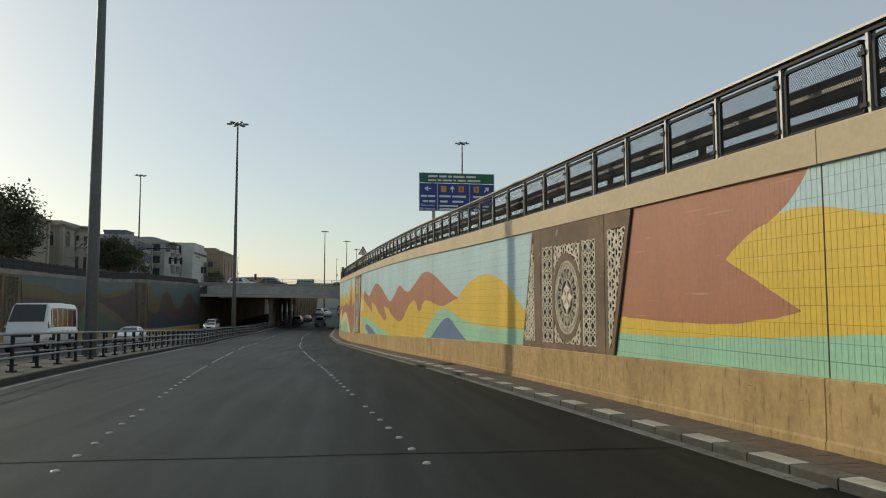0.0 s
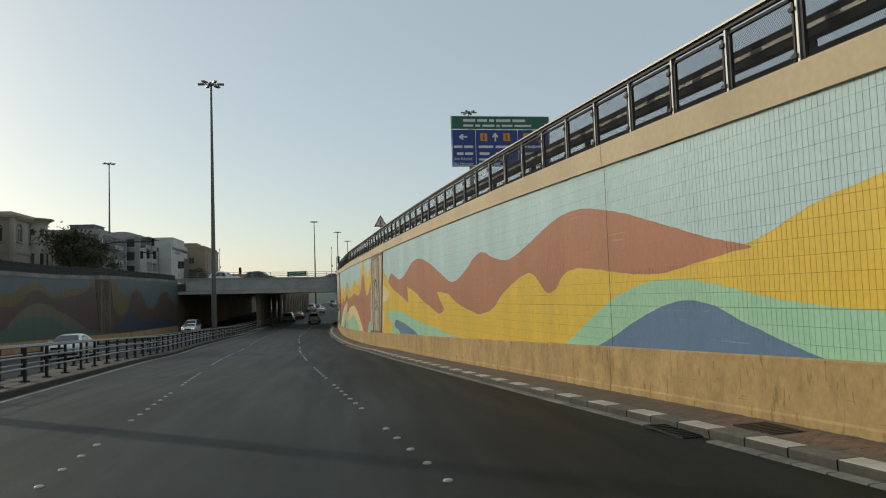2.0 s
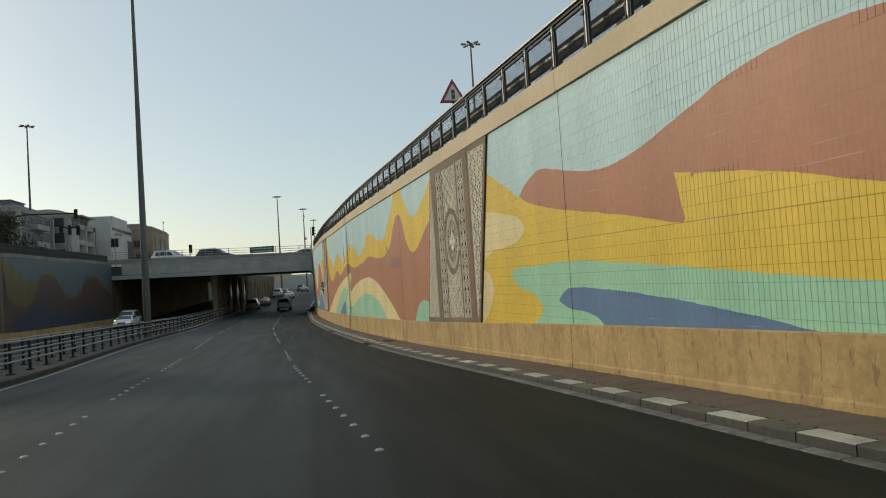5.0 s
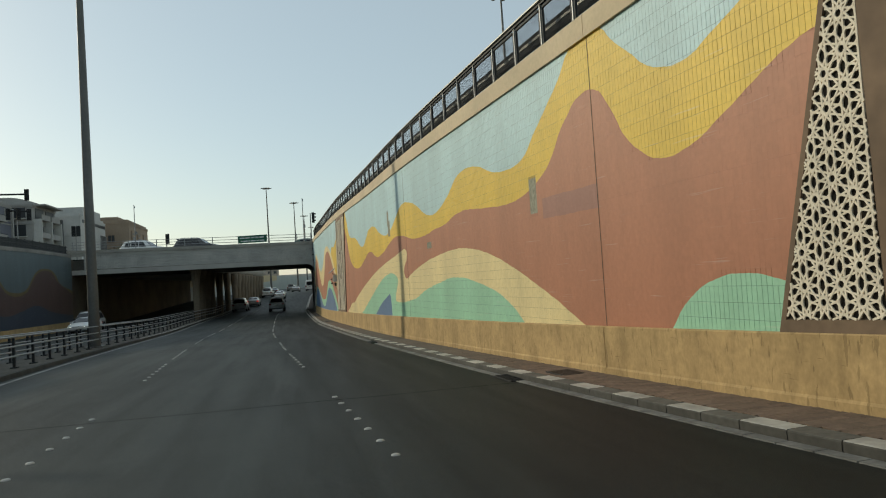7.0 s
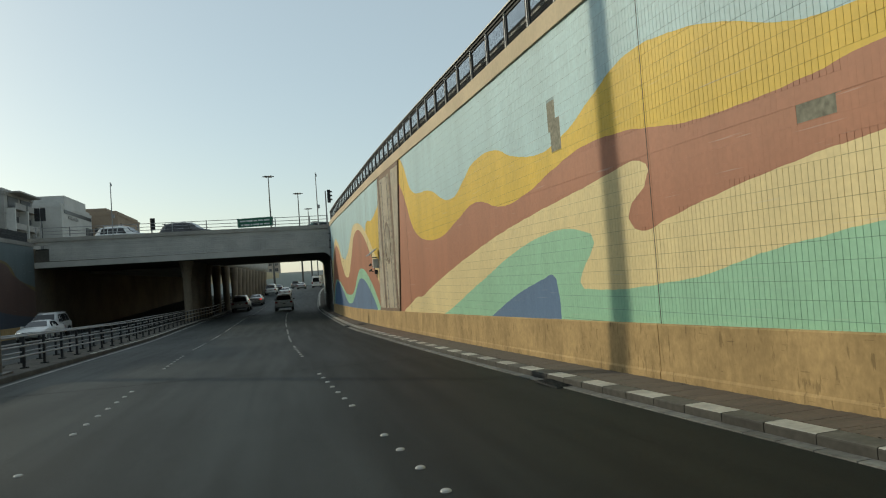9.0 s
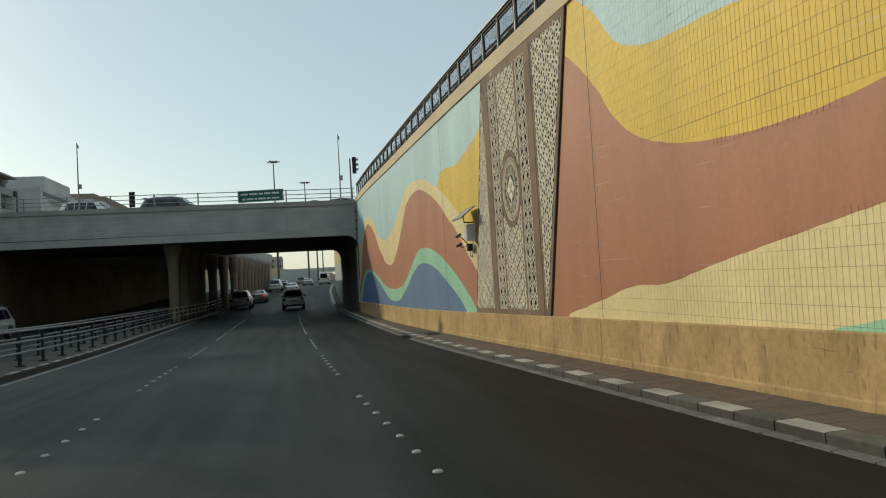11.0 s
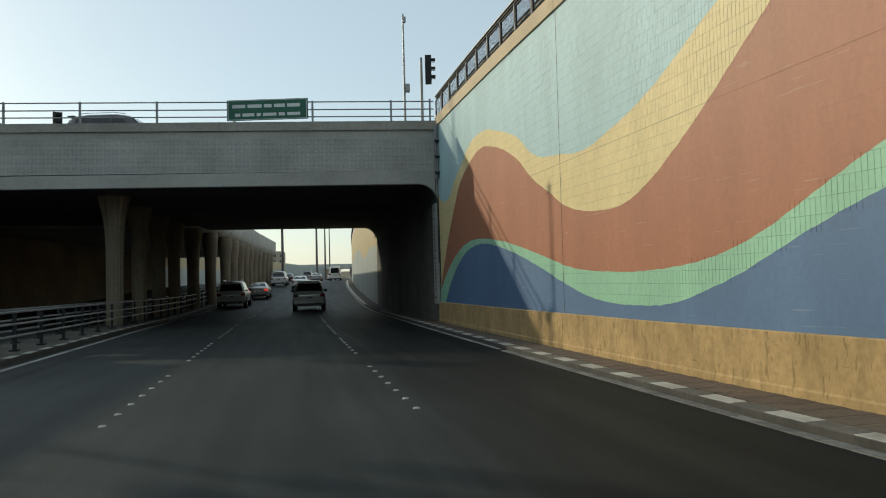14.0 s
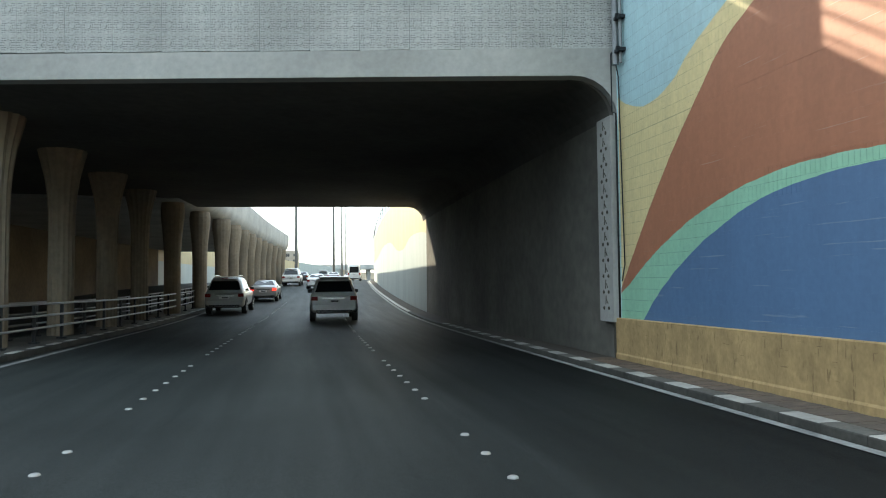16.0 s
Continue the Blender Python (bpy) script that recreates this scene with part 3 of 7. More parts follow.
stud_off = glide([(-60, 4.15), (8, 4.16), (28, 4.26), (53, 4.30), (73, 4.06), (96, 4.32), (123, 4.19), (330, 4.2)])
BRIDGE_Y0, BRIDGE_Y1, SOFFIT, DECK = 128.7, 152.5, 2.07, 4.47
LEFT_OFF, MEDIAN_OFF = 25.6, 12.3
SEAMS = ((7.8, 0.03), (37.0, 0.03), (62.3, 0.03), (82.0, 0.03), (102.95, 0.36))
BAND = 0.40                                  # height of the cream band above the mural


class Mesh:
    """Collects vertices and faces for one mesh object."""

    def __init__(self):
        self.v, self.f, self.mi = [], [], []

    def add(self, verts, faces, mi=0):
        k = len(self.v)
        self.v.extend(verts)
        self.f.extend([tuple(i + k for i in q) for q in faces])
        self.mi.extend([mi] * len(faces))
        return self

    def box(self, c, s, m=None, mi=0):
        hx, hy, hz = s[0] / 2, s[1] / 2, s[2] / 2
        vs = [Vector((c[0] + a * hx, c[1] + b * hy, c[2] + d * hz)) for d in (-1, 1) for b in (-1, 1) for a in (-1, 1)]
        if m:
            vs = [m @ v for v in vs]
        return self.add(vs, [(0, 2, 3, 1), (4, 5, 7, 6), (0, 1, 5, 4), (2, 6, 7, 3), (0, 4, 6, 2), (1, 3, 7, 5)], mi)

    def tube(self, pts, radii, n=10, mi=0, caps=True):
        """A round bar through points, with a radius at each."""
        pts = [Vector(p) for p in pts]
        rings = []
        for i, p in enumerate(pts):
            d = (pts[min(i + 1, len(pts) - 1)] - pts[max(i - 1, 0)]).normalized()
            a = d.orthogonal().normalized() if abs(d.z) < 0.9 else Vector((1, 0, 0))
            a = (a - d * a.dot(d)).normalized()
            b = d.cross(a)
            r = radii[i] if isinstance(radii, (list, tuple)) else radii
            rings.append([p + a * (r * math.cos(2 * math.pi * k / n)) + b * (r * math.sin(2 * math.pi * k / n)) for k in range(n)])
        vs = [v for r in rings for v in r]
        fs = [(i * n + k, i * n + (k + 1) % n, (i + 1) * n + (k + 1) % n, (i + 1) * n + k) for i in range(len(pts) - 1) for k in range(n)]
        if caps:
            fs += [tuple(range(n))[::-1], tuple((len(pts) - 1) * n + k for k in range(n))]
        return self.add(vs, fs, mi)

    def sweep(self, ys, prof, mi=0, caps=True):
        """A closed outline prof(y) -> [(x, z), ...] carried along y."""
        rows = [[(x, y, z) for x, z in prof(y)] for y in ys]
        n = len(rows[0])
        vs = [v for r in rows for v in r]
        fs = [(i * n + k, i * n + (k + 1) % n, (i + 1) * n + (k + 1) % n, (i + 1) * n + k) for i in range(len(ys) - 1) for k in range(n)]
        if caps:
            fs += [tuple(range(n)), tuple((len(ys) - 1) * n + k for k in range(n))[::-1]]
        return self.add(vs, fs, mi)

    def sheet(self, ys, line, mi=0):
        """An open line(y) -> [(x, z), ...] carried along y."""
        rows = [[(x, y, z) for x, z in line(y)] for y in ys]
        n = len(rows[0])
        return self.add([v for r in rows for v in r], [(i * n + k, i * n + k + 1, (i + 1) * n + k + 1, (i + 1) * n + k)
                                                       for i in range(len(ys) - 1) for k in range(n - 1)], mi)

    def lathe(self, c, prof, n=20, mi=0):
        """Rings (radius, z) round a standing axis."""
        vs = [(c[0] + r * math.cos(2 * math.pi * k / n), c[1] + r * math.sin(2 * math.pi * k / n), c[2] + z) for r, z in prof for k in range(n)]
        fs = [(i * n + k, i * n + (k + 1) % n, (i + 1) * n + (k + 1) % n, (i + 1) * n + k) for i in range(len(prof) - 1) for k in range(n)]
        fs += [tuple(range(n))[::-1], tuple((len(prof) - 1) * n + k for k in range(n))]
        return self.add(vs, fs, mi)

    def data(self, name, *mats, smooth=False):
        me = bpy.data.meshes.new(name)
        me.from_pydata([tuple(v) for v in self.v], [], self.f)
        for m in mats:
            me.materials.append(m)
        if len(mats) > 1:
            me.polygons.foreach_set("material_index", self.mi)
        bm = bmesh.new()
        bm.from_mesh(me)
        bmesh.ops.recalc_face_normals(bm, faces=bm.faces)
        bm.to_mesh(me)
        bm.free()
        if smooth:
            me.polygons.foreach_set("use_smooth", [True] * len(me.polygons))
            me.set_sharp_from_angle(angle=radians(40))
        return me


def thing(name, label, category, mesh=None, mats=(), group="", kind="", smooth=False):
    ob = new(name, mesh.data(name, *mats, smooth=smooth) if mesh else None)
    return tagged(ob, label, category, group, kind)


def part(name, mesh, mats, parent, label="", smooth=False):
    mats = mats if isinstance(mats, (list, tuple)) else (mats,)
    ob = new(name, mesh.data(name, *mats, smooth=smooth) if isinstance(mesh, Mesh) else mesh)
    ob.parent = parent
    return tagged(ob, label)


def steps(a, b, d):
    n = max(1, round((b - a) / d))
    return [a + (b - a) * i / n for i in range(n + 1)]


def along(y):
    """The turn about z that lays +y along the wall at y."""
    return math.degrees(math.atan2(-(wall_x(y + 0.5) - wall_x(y - 0.5)), 1.0))


def at_wall(y, off, z):
    """A frame at the wall: x out of the wall towards the road is -x, y along it, z up."""
    return pose(wall_x(y) - off, y, z, 0, 0, along(y))


# ---- road, ground ----
def build_ground():
    ys = [-3000, -300, -150] + steps(-120, 480, 5) + [490, 700, 3000]

    def deep(y):
        return road_z(y) - 0.02 if -120 < y < 480 else 3.3

    def left(y):
        return min(max(top_z(y), 3.2), 4.2)

    def line(y):
        a, b = wall_x(y) - LEFT_OFF - 0.4, wall_x(y) + 0.45
        if y < -150 or y > 485:
            a, b = -60.0, 60.0
        return [(-3000, left(y) - 0.4), (a, left(y) - 0.4), (a + 0.05, deep(y) - 0.3), (b - 0.05, deep(y) - 0.3), (b, left(y) - 0.4), (3000, left(y) - 0.4)]
    ob = thing("ground", "sandy level ground round the sunken road", "ground", Mesh().sheet(ys, line), (EARTH,), kind="structure")
    ys = steps(-120, 480, 3)
    m = Mesh().sheet(ys, lambda y: [(wall_x(y) - LEFT_OFF + 0.3, road_z(y) - 0.01)] + [(wall_x(y) - d, road_z(y)) for d in (13.7, 11.8, 8.0, 6.6, 5.2, 3.9)]
                     + [(wall_x(y) - pave_w(y), road_z(y) - 0.005), (wall_x(y) - 0.1, road_z(y) - 0.01)])
    ob = thing("road", "dark worn asphalt road, darker towards the kerb", "road", m, (ASPHALT,), kind="structure")
    across = ob.data.attributes.new("across", "FLOAT", "POINT")
    across.data.foreach_set("value", [wall_x(v.co.y) - v.co.x for v in ob.data.vertices])


build_ground()


def road_seam(y, slant):
    """A thin tar-filled joint across the near carriageway."""
    m = Mesh()
    n = 14
    pts = [(wall_x(y) - 1.3 - 10.2 * k / n, y + math.sin(k * 1.7) * 0.02 + slant * 10.2 * k / n, road_z(y + slant * 10.2 * k / n) + 0.004) for k in range(n + 1)]
    for (a, b) in zip(pts, pts[1:]):
        m.add([(a[0], a[1] - 0.013, a[2]), (b[0], b[1] - 0.013, b[2]), (b[0], b[1] + 0.013, b[2]), (a[0], a[1] + 0.013, a[2])], [(0, 1, 2, 3)])
    thing("road_seam", "thin dark tar-filled joint across the asphalt", "road joint", m, (TAR,), kind="structure")


TAR = material("tar", (0.002, 0.002, 0.002), 0.9, spec=0.05)
for seam_y, slant in SEAMS:
    road_seam(seam_y, slant)
SEGMENTS = [(-60, 12.3, "a"), (15.0, 53.3, "b"), (56.1, 94.2, "c"), (97.0, BRIDGE_Y0 + 0.05, "d")]
JOINTS = [-33.8, -20.2, -6.6, 6.96, 26.2, 48.0, 61.68, 74.74, 91.54, 102.8, 116.4]
# broken places in the tiling: y from, y to, z from, z to
BROKEN = [(64.0, 64.34, 0.92, 1.52), (77.62, 77.95, 1.85, 2.29), (77.44, 77.88, 1.47, 2.05), (71.52, 72.0, 0.68, 0.9)]


def build_right_wall():
    def core(a, b):
        return Mesh().sweep(steps(a, b, 2), lambda y: [(wall_x(y) + 0.003, road_z(y) - 0.4), (wall_x(y) + 0.003, top_z(y) - BAND + 0.005), (wall_x(y) + 0.45, top_z(y) - BAND + 0.005), (wall_x(y) + 0.45, road_z(y) - 0.4)])
    wall = thing("wall_right", "tall retaining wall of narrow tiles painted with a mural of coloured dunes", "wall", kind="structure")
    cuts = [-60, 13.6, 54.5, 95.7, BRIDGE_Y0]
    for a, b, (_, _, key) in zip(cuts, cuts[1:], SEGMENTS):
        part("wall_core", core(a, b), GROUTS[key], wall, "dirty painted grout behind the tiles")
    ends = [-60] + JOINTS[1:] + [BRIDGE_Y0 + 0.1]
    for a, b in zip(ends, ends[1:]):
        ys = steps(a + 0.008, b - 0.008, 2)
        m = Mesh().sweep(ys, lambda y: [(wall_x(y) - 0.075, road_z(y) - 0.3), (wall_x(y) - 0.075, road_z(y) + 0.17), (wall_x(y) - 0.06, road_z(y) + 0.2), (wall_x(y) - 0.06, road_z(y) + PLINTH_H - 0.015), (wall_x(y) - 0.045, road_z(y) + PLINTH_H), (wall_x(y) + 0.02, road_z(y) + PLINTH_H), (wall_x(y) + 0.02, road_z(y) - 0.3)])
        part("plinth", m, PLINTH, wall, "tan textured concrete plinth with stains")
        m = Mesh().sweep(ys, lambda y: [(wall_x(y) - 0.05, top_z(y) - BAND + 0.01), (wall_x(y) - 0.05, top_z(y) - 0.02), (wall_x(y) - 0.03, top_z(y)), (wall_x(y) + 0.5, top_z(y)), (wall_x(y) + 0.5, top_z(y) - BAND + 0.01)])
        part("coping_band", m, COPING, wall, "plain cream painted coping band")
    for j in JOINTS:
        if any(a < j < b for a, b, _ in SEGMENTS):
            m = Mesh().box((0, 0, (road_z(j) + PLINTH_H + top_z(j) - BAND) / 2), (0.012, 0.014, top_z(j) - BAND - road_z(j) - PLINTH_H), at_wall(j, -0.004, 0))
            part("movement_joint", m, JOINT, wall, "open dark movement joint")
    return wall


WALL_R = build_right_wall()


def build_left_wall():
    lx = lambda y: wall_x(y) - LEFT_OFF
    ys = steps(-60, BRIDGE_Y0 + 6.3, 3)
    core = Mesh().sweep(ys, lambda y: [(lx(y), road_z(y) - 0.4), (lx(y), top_z(y) - 0.05), (lx(y) - 0.4, top_z(y) - 0.05), (lx(y) - 0.4, road_z(y) - 0.4)])
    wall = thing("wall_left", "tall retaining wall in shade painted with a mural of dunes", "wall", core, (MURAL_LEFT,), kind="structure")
    m = Mesh().sweep(ys, lambda y: [(lx(y) + 0.06, road_z(y) - 0.3), (lx(y) + 0.06, road_z(y) + PLINTH_H), (lx(y) - 0.02, road_z(y) + PLINTH_H), (lx(y) - 0.02, road_z(y) - 0.3)])
    part("plinth", m, PLINTH, wall)
    m = Mesh().sweep(ys, lambda y: [(lx(y) + 0.05, top_z(y) - 0.25), (lx(y) + 0.05, top_z(y) + 0.08), (lx(y) - 0.45, top_z(y) + 0.08), (lx(y) - 0.45, top_z(y) - 0.25)])
    part("coping_band", m, CONC_DARK, wall, "plain dark grey coping band")
    return wall
WALL_L = build_left_wall()


TILE_W, TILE_H, GAP = 0.083, 0.195, 0.006
COURSE = 0.82                             # height of the one wide level joint
SINGLE = (28.0, 29.3)                     # the stretch of wall whose tiles are objects of their own


def build_tiles():
    """Narrow upright tiles on the right wall, cut at the plinth and the coping band."""
    for a, b, key in SEGMENTS:
        a = max(a, -6)
        m = Mesh()
        n = int((b - a) / TILE_W)
        for i in range(n):
            y0, y1 = a + i * TILE_W + GAP / 2, a + (i + 1) * TILE_W - GAP / 2
            ym = (y0 + y1) / 2
            if any(abs(ym - j) < 0.052 for j in JOINTS):
                y0 += 0.004
            lo, hi = road_z(ym) + PLINTH_H - 0.02, top_z(ym) - BAND + 0.02
            x0, x1 = wall_x(y0), wall_x(y1)
            k = math.floor((lo - COURSE) / TILE_H)
            while COURSE + k * TILE_H < hi:
                z0, z1 = max(lo, COURSE + k * TILE_H + (0.009 if k == 0 else GAP / 2)), min(hi, COURSE + (k + 1) * TILE_H - GAP / 2)
                k += 1
                if z1 - z0 < 0.03 or any(p < ym < q and r < (z0 + z1) / 2 < s for p, q, r, s in BROKEN):
                    continue
                if SINGLE[0] < ym < SINGLE[1] and z1 - z0 > TILE_H - 0.01:
                    SINGLES.append((ym, (z0 + z1) / 2))
                    continue
                d = 0.0010 * math.sin(i * 12.9898 + k * 78.233)
                e, f = 0.0, 0.0
                if MAKERS[key].color_at(ym, (z0 + z1) / 2) in ("red", "blue", "dull"):
                    e, f = 0.0029, 0.0029 if k % 3 else 0.0022
                    d *= 0.3
                m.v += [(x0 + d, y0 - e, z0 - f), (x1 + d, y1 + e, z0 - f), (x1 + d, y1 + e, z1 + f), (x0 + d, y0 - e, z1 + f),
                        (x0 + 0.008, y0 - e, z0 - f), (x1 + 0.008, y1 + e, z0 - f), (x1 + 0.008, y1 + e, z1 + f), (x0 + 0.008, y0 - e, z1 + f)]
                j = len(m.v) - 8
                m.f += [(j, j + 3, j + 2, j + 1), (j, j + 1, j + 5, j + 4), (j + 1, j + 2, j + 6, j + 5), (j + 2, j + 3, j + 7, j + 6), (j + 3, j, j + 4, j + 7)]
        me = bpy.data.meshes.new("mural_tiles")
        me.from_pydata(m.v, [], m.f)
        me.materials.append(MURALS[key])
        ob = part("mural_tiles", me, (), WALL_R, "narrow upright tiles painted with flat coloured dunes")
        ob["kind"] = "stuff"


SINGLES = []
build_tiles()
PAVED = (20.0, 22.6)                      # the stretch of pavement whose pavers are objects of their own
PAVERS = []


def build_pavement():
    ys = steps(-60, 330, 2)
    m = Mesh().sweep(ys, lambda y: [(wall_x(y) - 0.02, road_z(y) - 0.2), (wall_x(y) - 0.02, road_z(y) + PAVE_H - 0.012), (wall_x(y) - pave_w(y) + 0.2, road_z(y) + PAVE_H - 0.018), (wall_x(y) - pave_w(y) + 0.2, road_z(y) - 0.2)])
    ob = thing("pavement", "narrow pavement of red-brown pavers along the wall", "pavement", m, (SANDJOINT,), kind="structure")
    m = Mesh()
    for i in range(-60, 1290):
        y0 = i * 0.1
        for j in range(-1, 7):
            d0 = 0.10 + j * 0.2 + (0.1 if i % 2 else 0)
            d1 = d0 + 0.194
            d0, d1 = max(d0, 0.105), min(d1, pave_w(y0) - 0.285)
            if d1 - d0 < 0.04:
                continue
            if PAVED[0] < y0 < PAVED[1] and d1 - d0 > 0.19:
                PAVERS.append((y0 + 0.05, (d0 + d1) / 2))
                continue
            z = road_z(y0) + PAVE_H + 0.003 * math.sin(i * 7.7 + j * 31.1)
            k = len(m.v)
            a, b = y0 + 0.003, y0 + 0.097
            xa, xb = wall_x(a), wall_x(b)
            za = z - 0.006
            m.v += [(xa - d1, a, z), (xb - d1, b, z), (xb - d0, b, z), (xa - d0, a, z), (xa - d1, a, za - 0.02), (xb - d1, b, za - 0.02), (xb - d0, b, za - 0.02), (xa - d0, a, za - 0.02)]
            m.f += [(k, k + 3, k + 2, k + 1), (k, k + 1, k + 5, k + 4), (k + 1, k + 2, k + 6, k + 5), (k + 2, k + 3, k + 7, k + 6), (k + 3, k, k + 4, k + 7)]
    me = bpy.data.meshes.new("pavers")
    me.from_pydata(m.v, [], m.f)
    me.materials.append(PAVER_MANY)
    part("pavers", me, (), ob, "weathered red-brown brick pavers")["kind"] = "stuff"
    kerb = thing("kerb", "kerb of alternating white and bare grey stones", "kerb", kind="structure")

    def stone(L, top):
        k = Mesh()
        h = PAVE_H + 0.008
        pts = [(0, -0.1), (0.24, -0.1), (0.24, h), (0.02, h), (0.005, h - 0.006), (0, h - 0.02)]
        n = len(pts)
        k.add([(x, -L / 2 + 0.005, z) for x, z in pts] + [(x, L / 2 - 0.005, z) for x, z in pts],
              [tuple(range(n)), tuple(range(2 * n - 1, n - 1, -1))] + [(i, (i + 1) % n, n + (i + 1) % n, n + i) for i in range(n)])
        # the paint lies on the top and the rounded edge alone
        k.mi = [1] * 2 + [0 if i in (2, 3) else 1 for i in range(n)]
        return k.data("kerb_stone", top, KERB_D)
    white, dark = stone(0.61, KERB_W), stone(0.585, KERB_TOP)
    gut = Mesh().box((-0.085, 0, -0.006), (0.14, 0.405, 0.03)).data("gutter_stone", GUTTER)

    def put(name, me, y, lift=0.0):
        s = road_z(y + 0.5) - road_z(y - 0.5)
        part(name, me, (), kerb).matrix_basis = pose(wall_x(y) - pave_w(y), y, road_z(y) + lift, math.degrees(math.atan(s)), 0, along(y))
    for i in range(-6, 120):
        y = 73.72 + (i - 62) * 1.198
        put("kerb_stone", white, y)
        put("kerb_stone", dark, y + 0.6)
    for i in range(266):
        y = 6.0 + i * 0.42
        if not any(abs(y - g) < 0.6 for g in (22.4, 62.9, 75.9, 104.0)):
            put("gutter_stone", gut, y)
    for a, b, mat in ((141.5, 153, KERB_D), (153, 400, KERB_W)):
        m = Mesh().sweep(steps(a, b, 3), lambda y: [(wall_x(y) - pave_w(y), road_z(y) - 0.1), (wall_x(y) - pave_w(y), road_z(y) + 0.06), (wall_x(y) - pave_w(y) + 0.27, road_z(y) + 0.07), (wall_x(y) - pave_w(y) + 0.27, road_z(y) - 0.1)])
        part("kerb_run", m, mat, kerb)
    m = Mesh().sheet(steps(117.8, 330, 2), lambda y: [(wall_x(y) - pave_w(y) - 0.17, road_z(y) + 0.006), (wall_x(y) - pave_w(y) - 0.04, road_z(y) + 0.006)])
    thing("edge_line", "solid worn white edge line beside the kerb", "road marking", m, (EDGE,), kind="structure")
    # median kerb
    for side in (0.55, -1.45):
        m = Mesh().sweep(steps(-60, 200, 3), lambda y: [(wall_x(y) - MEDIAN_OFF + side - 0.08, road_z(y) - 0.1), (wall_x(y) - MEDIAN_OFF + side - 0.08, road_z(y) + 0.14), (wall_x(y) - MEDIAN_OFF + side + 0.07, road_z(y) + 0.14), (wall_x(y) - MEDIAN_OFF + side + 0.08, road_z(y) + 0.11), (wall_x(y) - MEDIAN_OFF + side + 0.08, road_z(y) - 0.1)])
        thing("median_kerb", "low bare concrete kerb of the median strip", "kerb", m, (KERB_D,), kind="structure")
    mk = Mesh().box((0, 0, 0.145), (0.17, 0.6, 0.012)).data("painted_stone", KERB_W)
    for i in range(70):
        y = 96 + 1.2 * i
        part("painted_stone", mk, (), kerb).matrix_basis = pose(wall_x(y) - MEDIAN_OFF + 0.545, y, road_z(y), 0, 0, along(y))
    m = Mesh().sweep(steps(-60, 200, 3), lambda y: [(wall_x(y) - MEDIAN_OFF - 1.38, road_z(y) - 0.1), (wall_x(y) - MEDIAN_OFF - 1.38, road_z(y) + 0.13), (wall_x(y) - MEDIAN_OFF + 0.48, road_z(y) + 0.13), (wall_x(y) - MEDIAN_OFF + 0.48, road_z(y) - 0.1)])
    thing("median", "paved dusty median strip between the carriageways", "median", m, (MEDIAN,), kind="structure")
    m = Mesh()
    m.sheet(steps(-60, 200, 3), lambda y: [(wall_x(y) - MEDIAN_OFF + 0.85, road_z(y) + 0.006), (wall_x(y) - MEDIAN_OFF + 1.0, road_z(y) + 0.006)])
    thing("edge_line", "worn white edge line on the asphalt", "road marking", m, (EDGE,), kind="structure")


def island_material(name, color, var):
    """Like material(), with a tone of its own for every joined piece."""
    m = material(name, color, 0.9, grain=0.2, scale=20, stain=0.22, stain_scale=0.6, bump=0.3)
    n, l = m.node_tree.nodes, m.node_tree.links
    b = n["Principled BSDF"]
    last = b.inputs["Base Color"].links[0].from_socket
    geo = n.new("ShaderNodeNewGeometry")
    r = n.new("ShaderNodeMapRange")
    r.inputs[3].default_value, r.inputs[4].default_value = 1 - var, 1 + var
    l.new(geo.outputs["Random Per Island"], r.inputs[0])
    k = n.new("ShaderNodeVectorMath")
    k.operation = "SCALE"
    l.new(last, k.inputs[0])
    l.new(r.outputs[0], k.inputs["Scale"])
    l.new(k.outputs[0], b.inputs["Base Color"])
    return m


def dusty(m, tone, lo, hi):
    """Broad pale dusty drifts over a surface."""
    n, l = m.node_tree.nodes, m.node_tree.links
    b = n["Principled BSDF"]
    last = b.inputs["Base Color"].links[0].from_socket
    geo = n.new("ShaderNodeNewGeometry")
    t = n.new("ShaderNodeTexNoise")
    t.inputs["Scale"].default_value, t.inputs["Detail"].default_value = 0.09, 5
    l.new(geo.outputs["Position"], t.inputs["Vector"])
    r = n.new("ShaderNodeMapRange")
    r.inputs[1].default_value, r.inputs[2].default_value = lo, hi
    r.inputs[4].default_value = 0.85
    l.new(t.outputs[0], r.inputs[0])
    mix = n.new("ShaderNodeMixRGB")
    mix.inputs[2].default_value = (*tone, 1)
    l.new(r.outputs[0], mix.inputs[0])
    l.new(last, mix.inputs[1])
    l.new(mix.outputs[0], b.inputs["Base Color"])
    return m


PAVER_MANY = dusty(island_material("red_brown_pavers", (0.14, 0.095, 0.068), 0.22), (0.115, 0.10, 0.08), 0.38, 0.6)
SANDJOINT = material("sandy_paver_joint", (0.07, 0.055, 0.042), 0.95, grain=0.2, scale=30)
build_pavement()


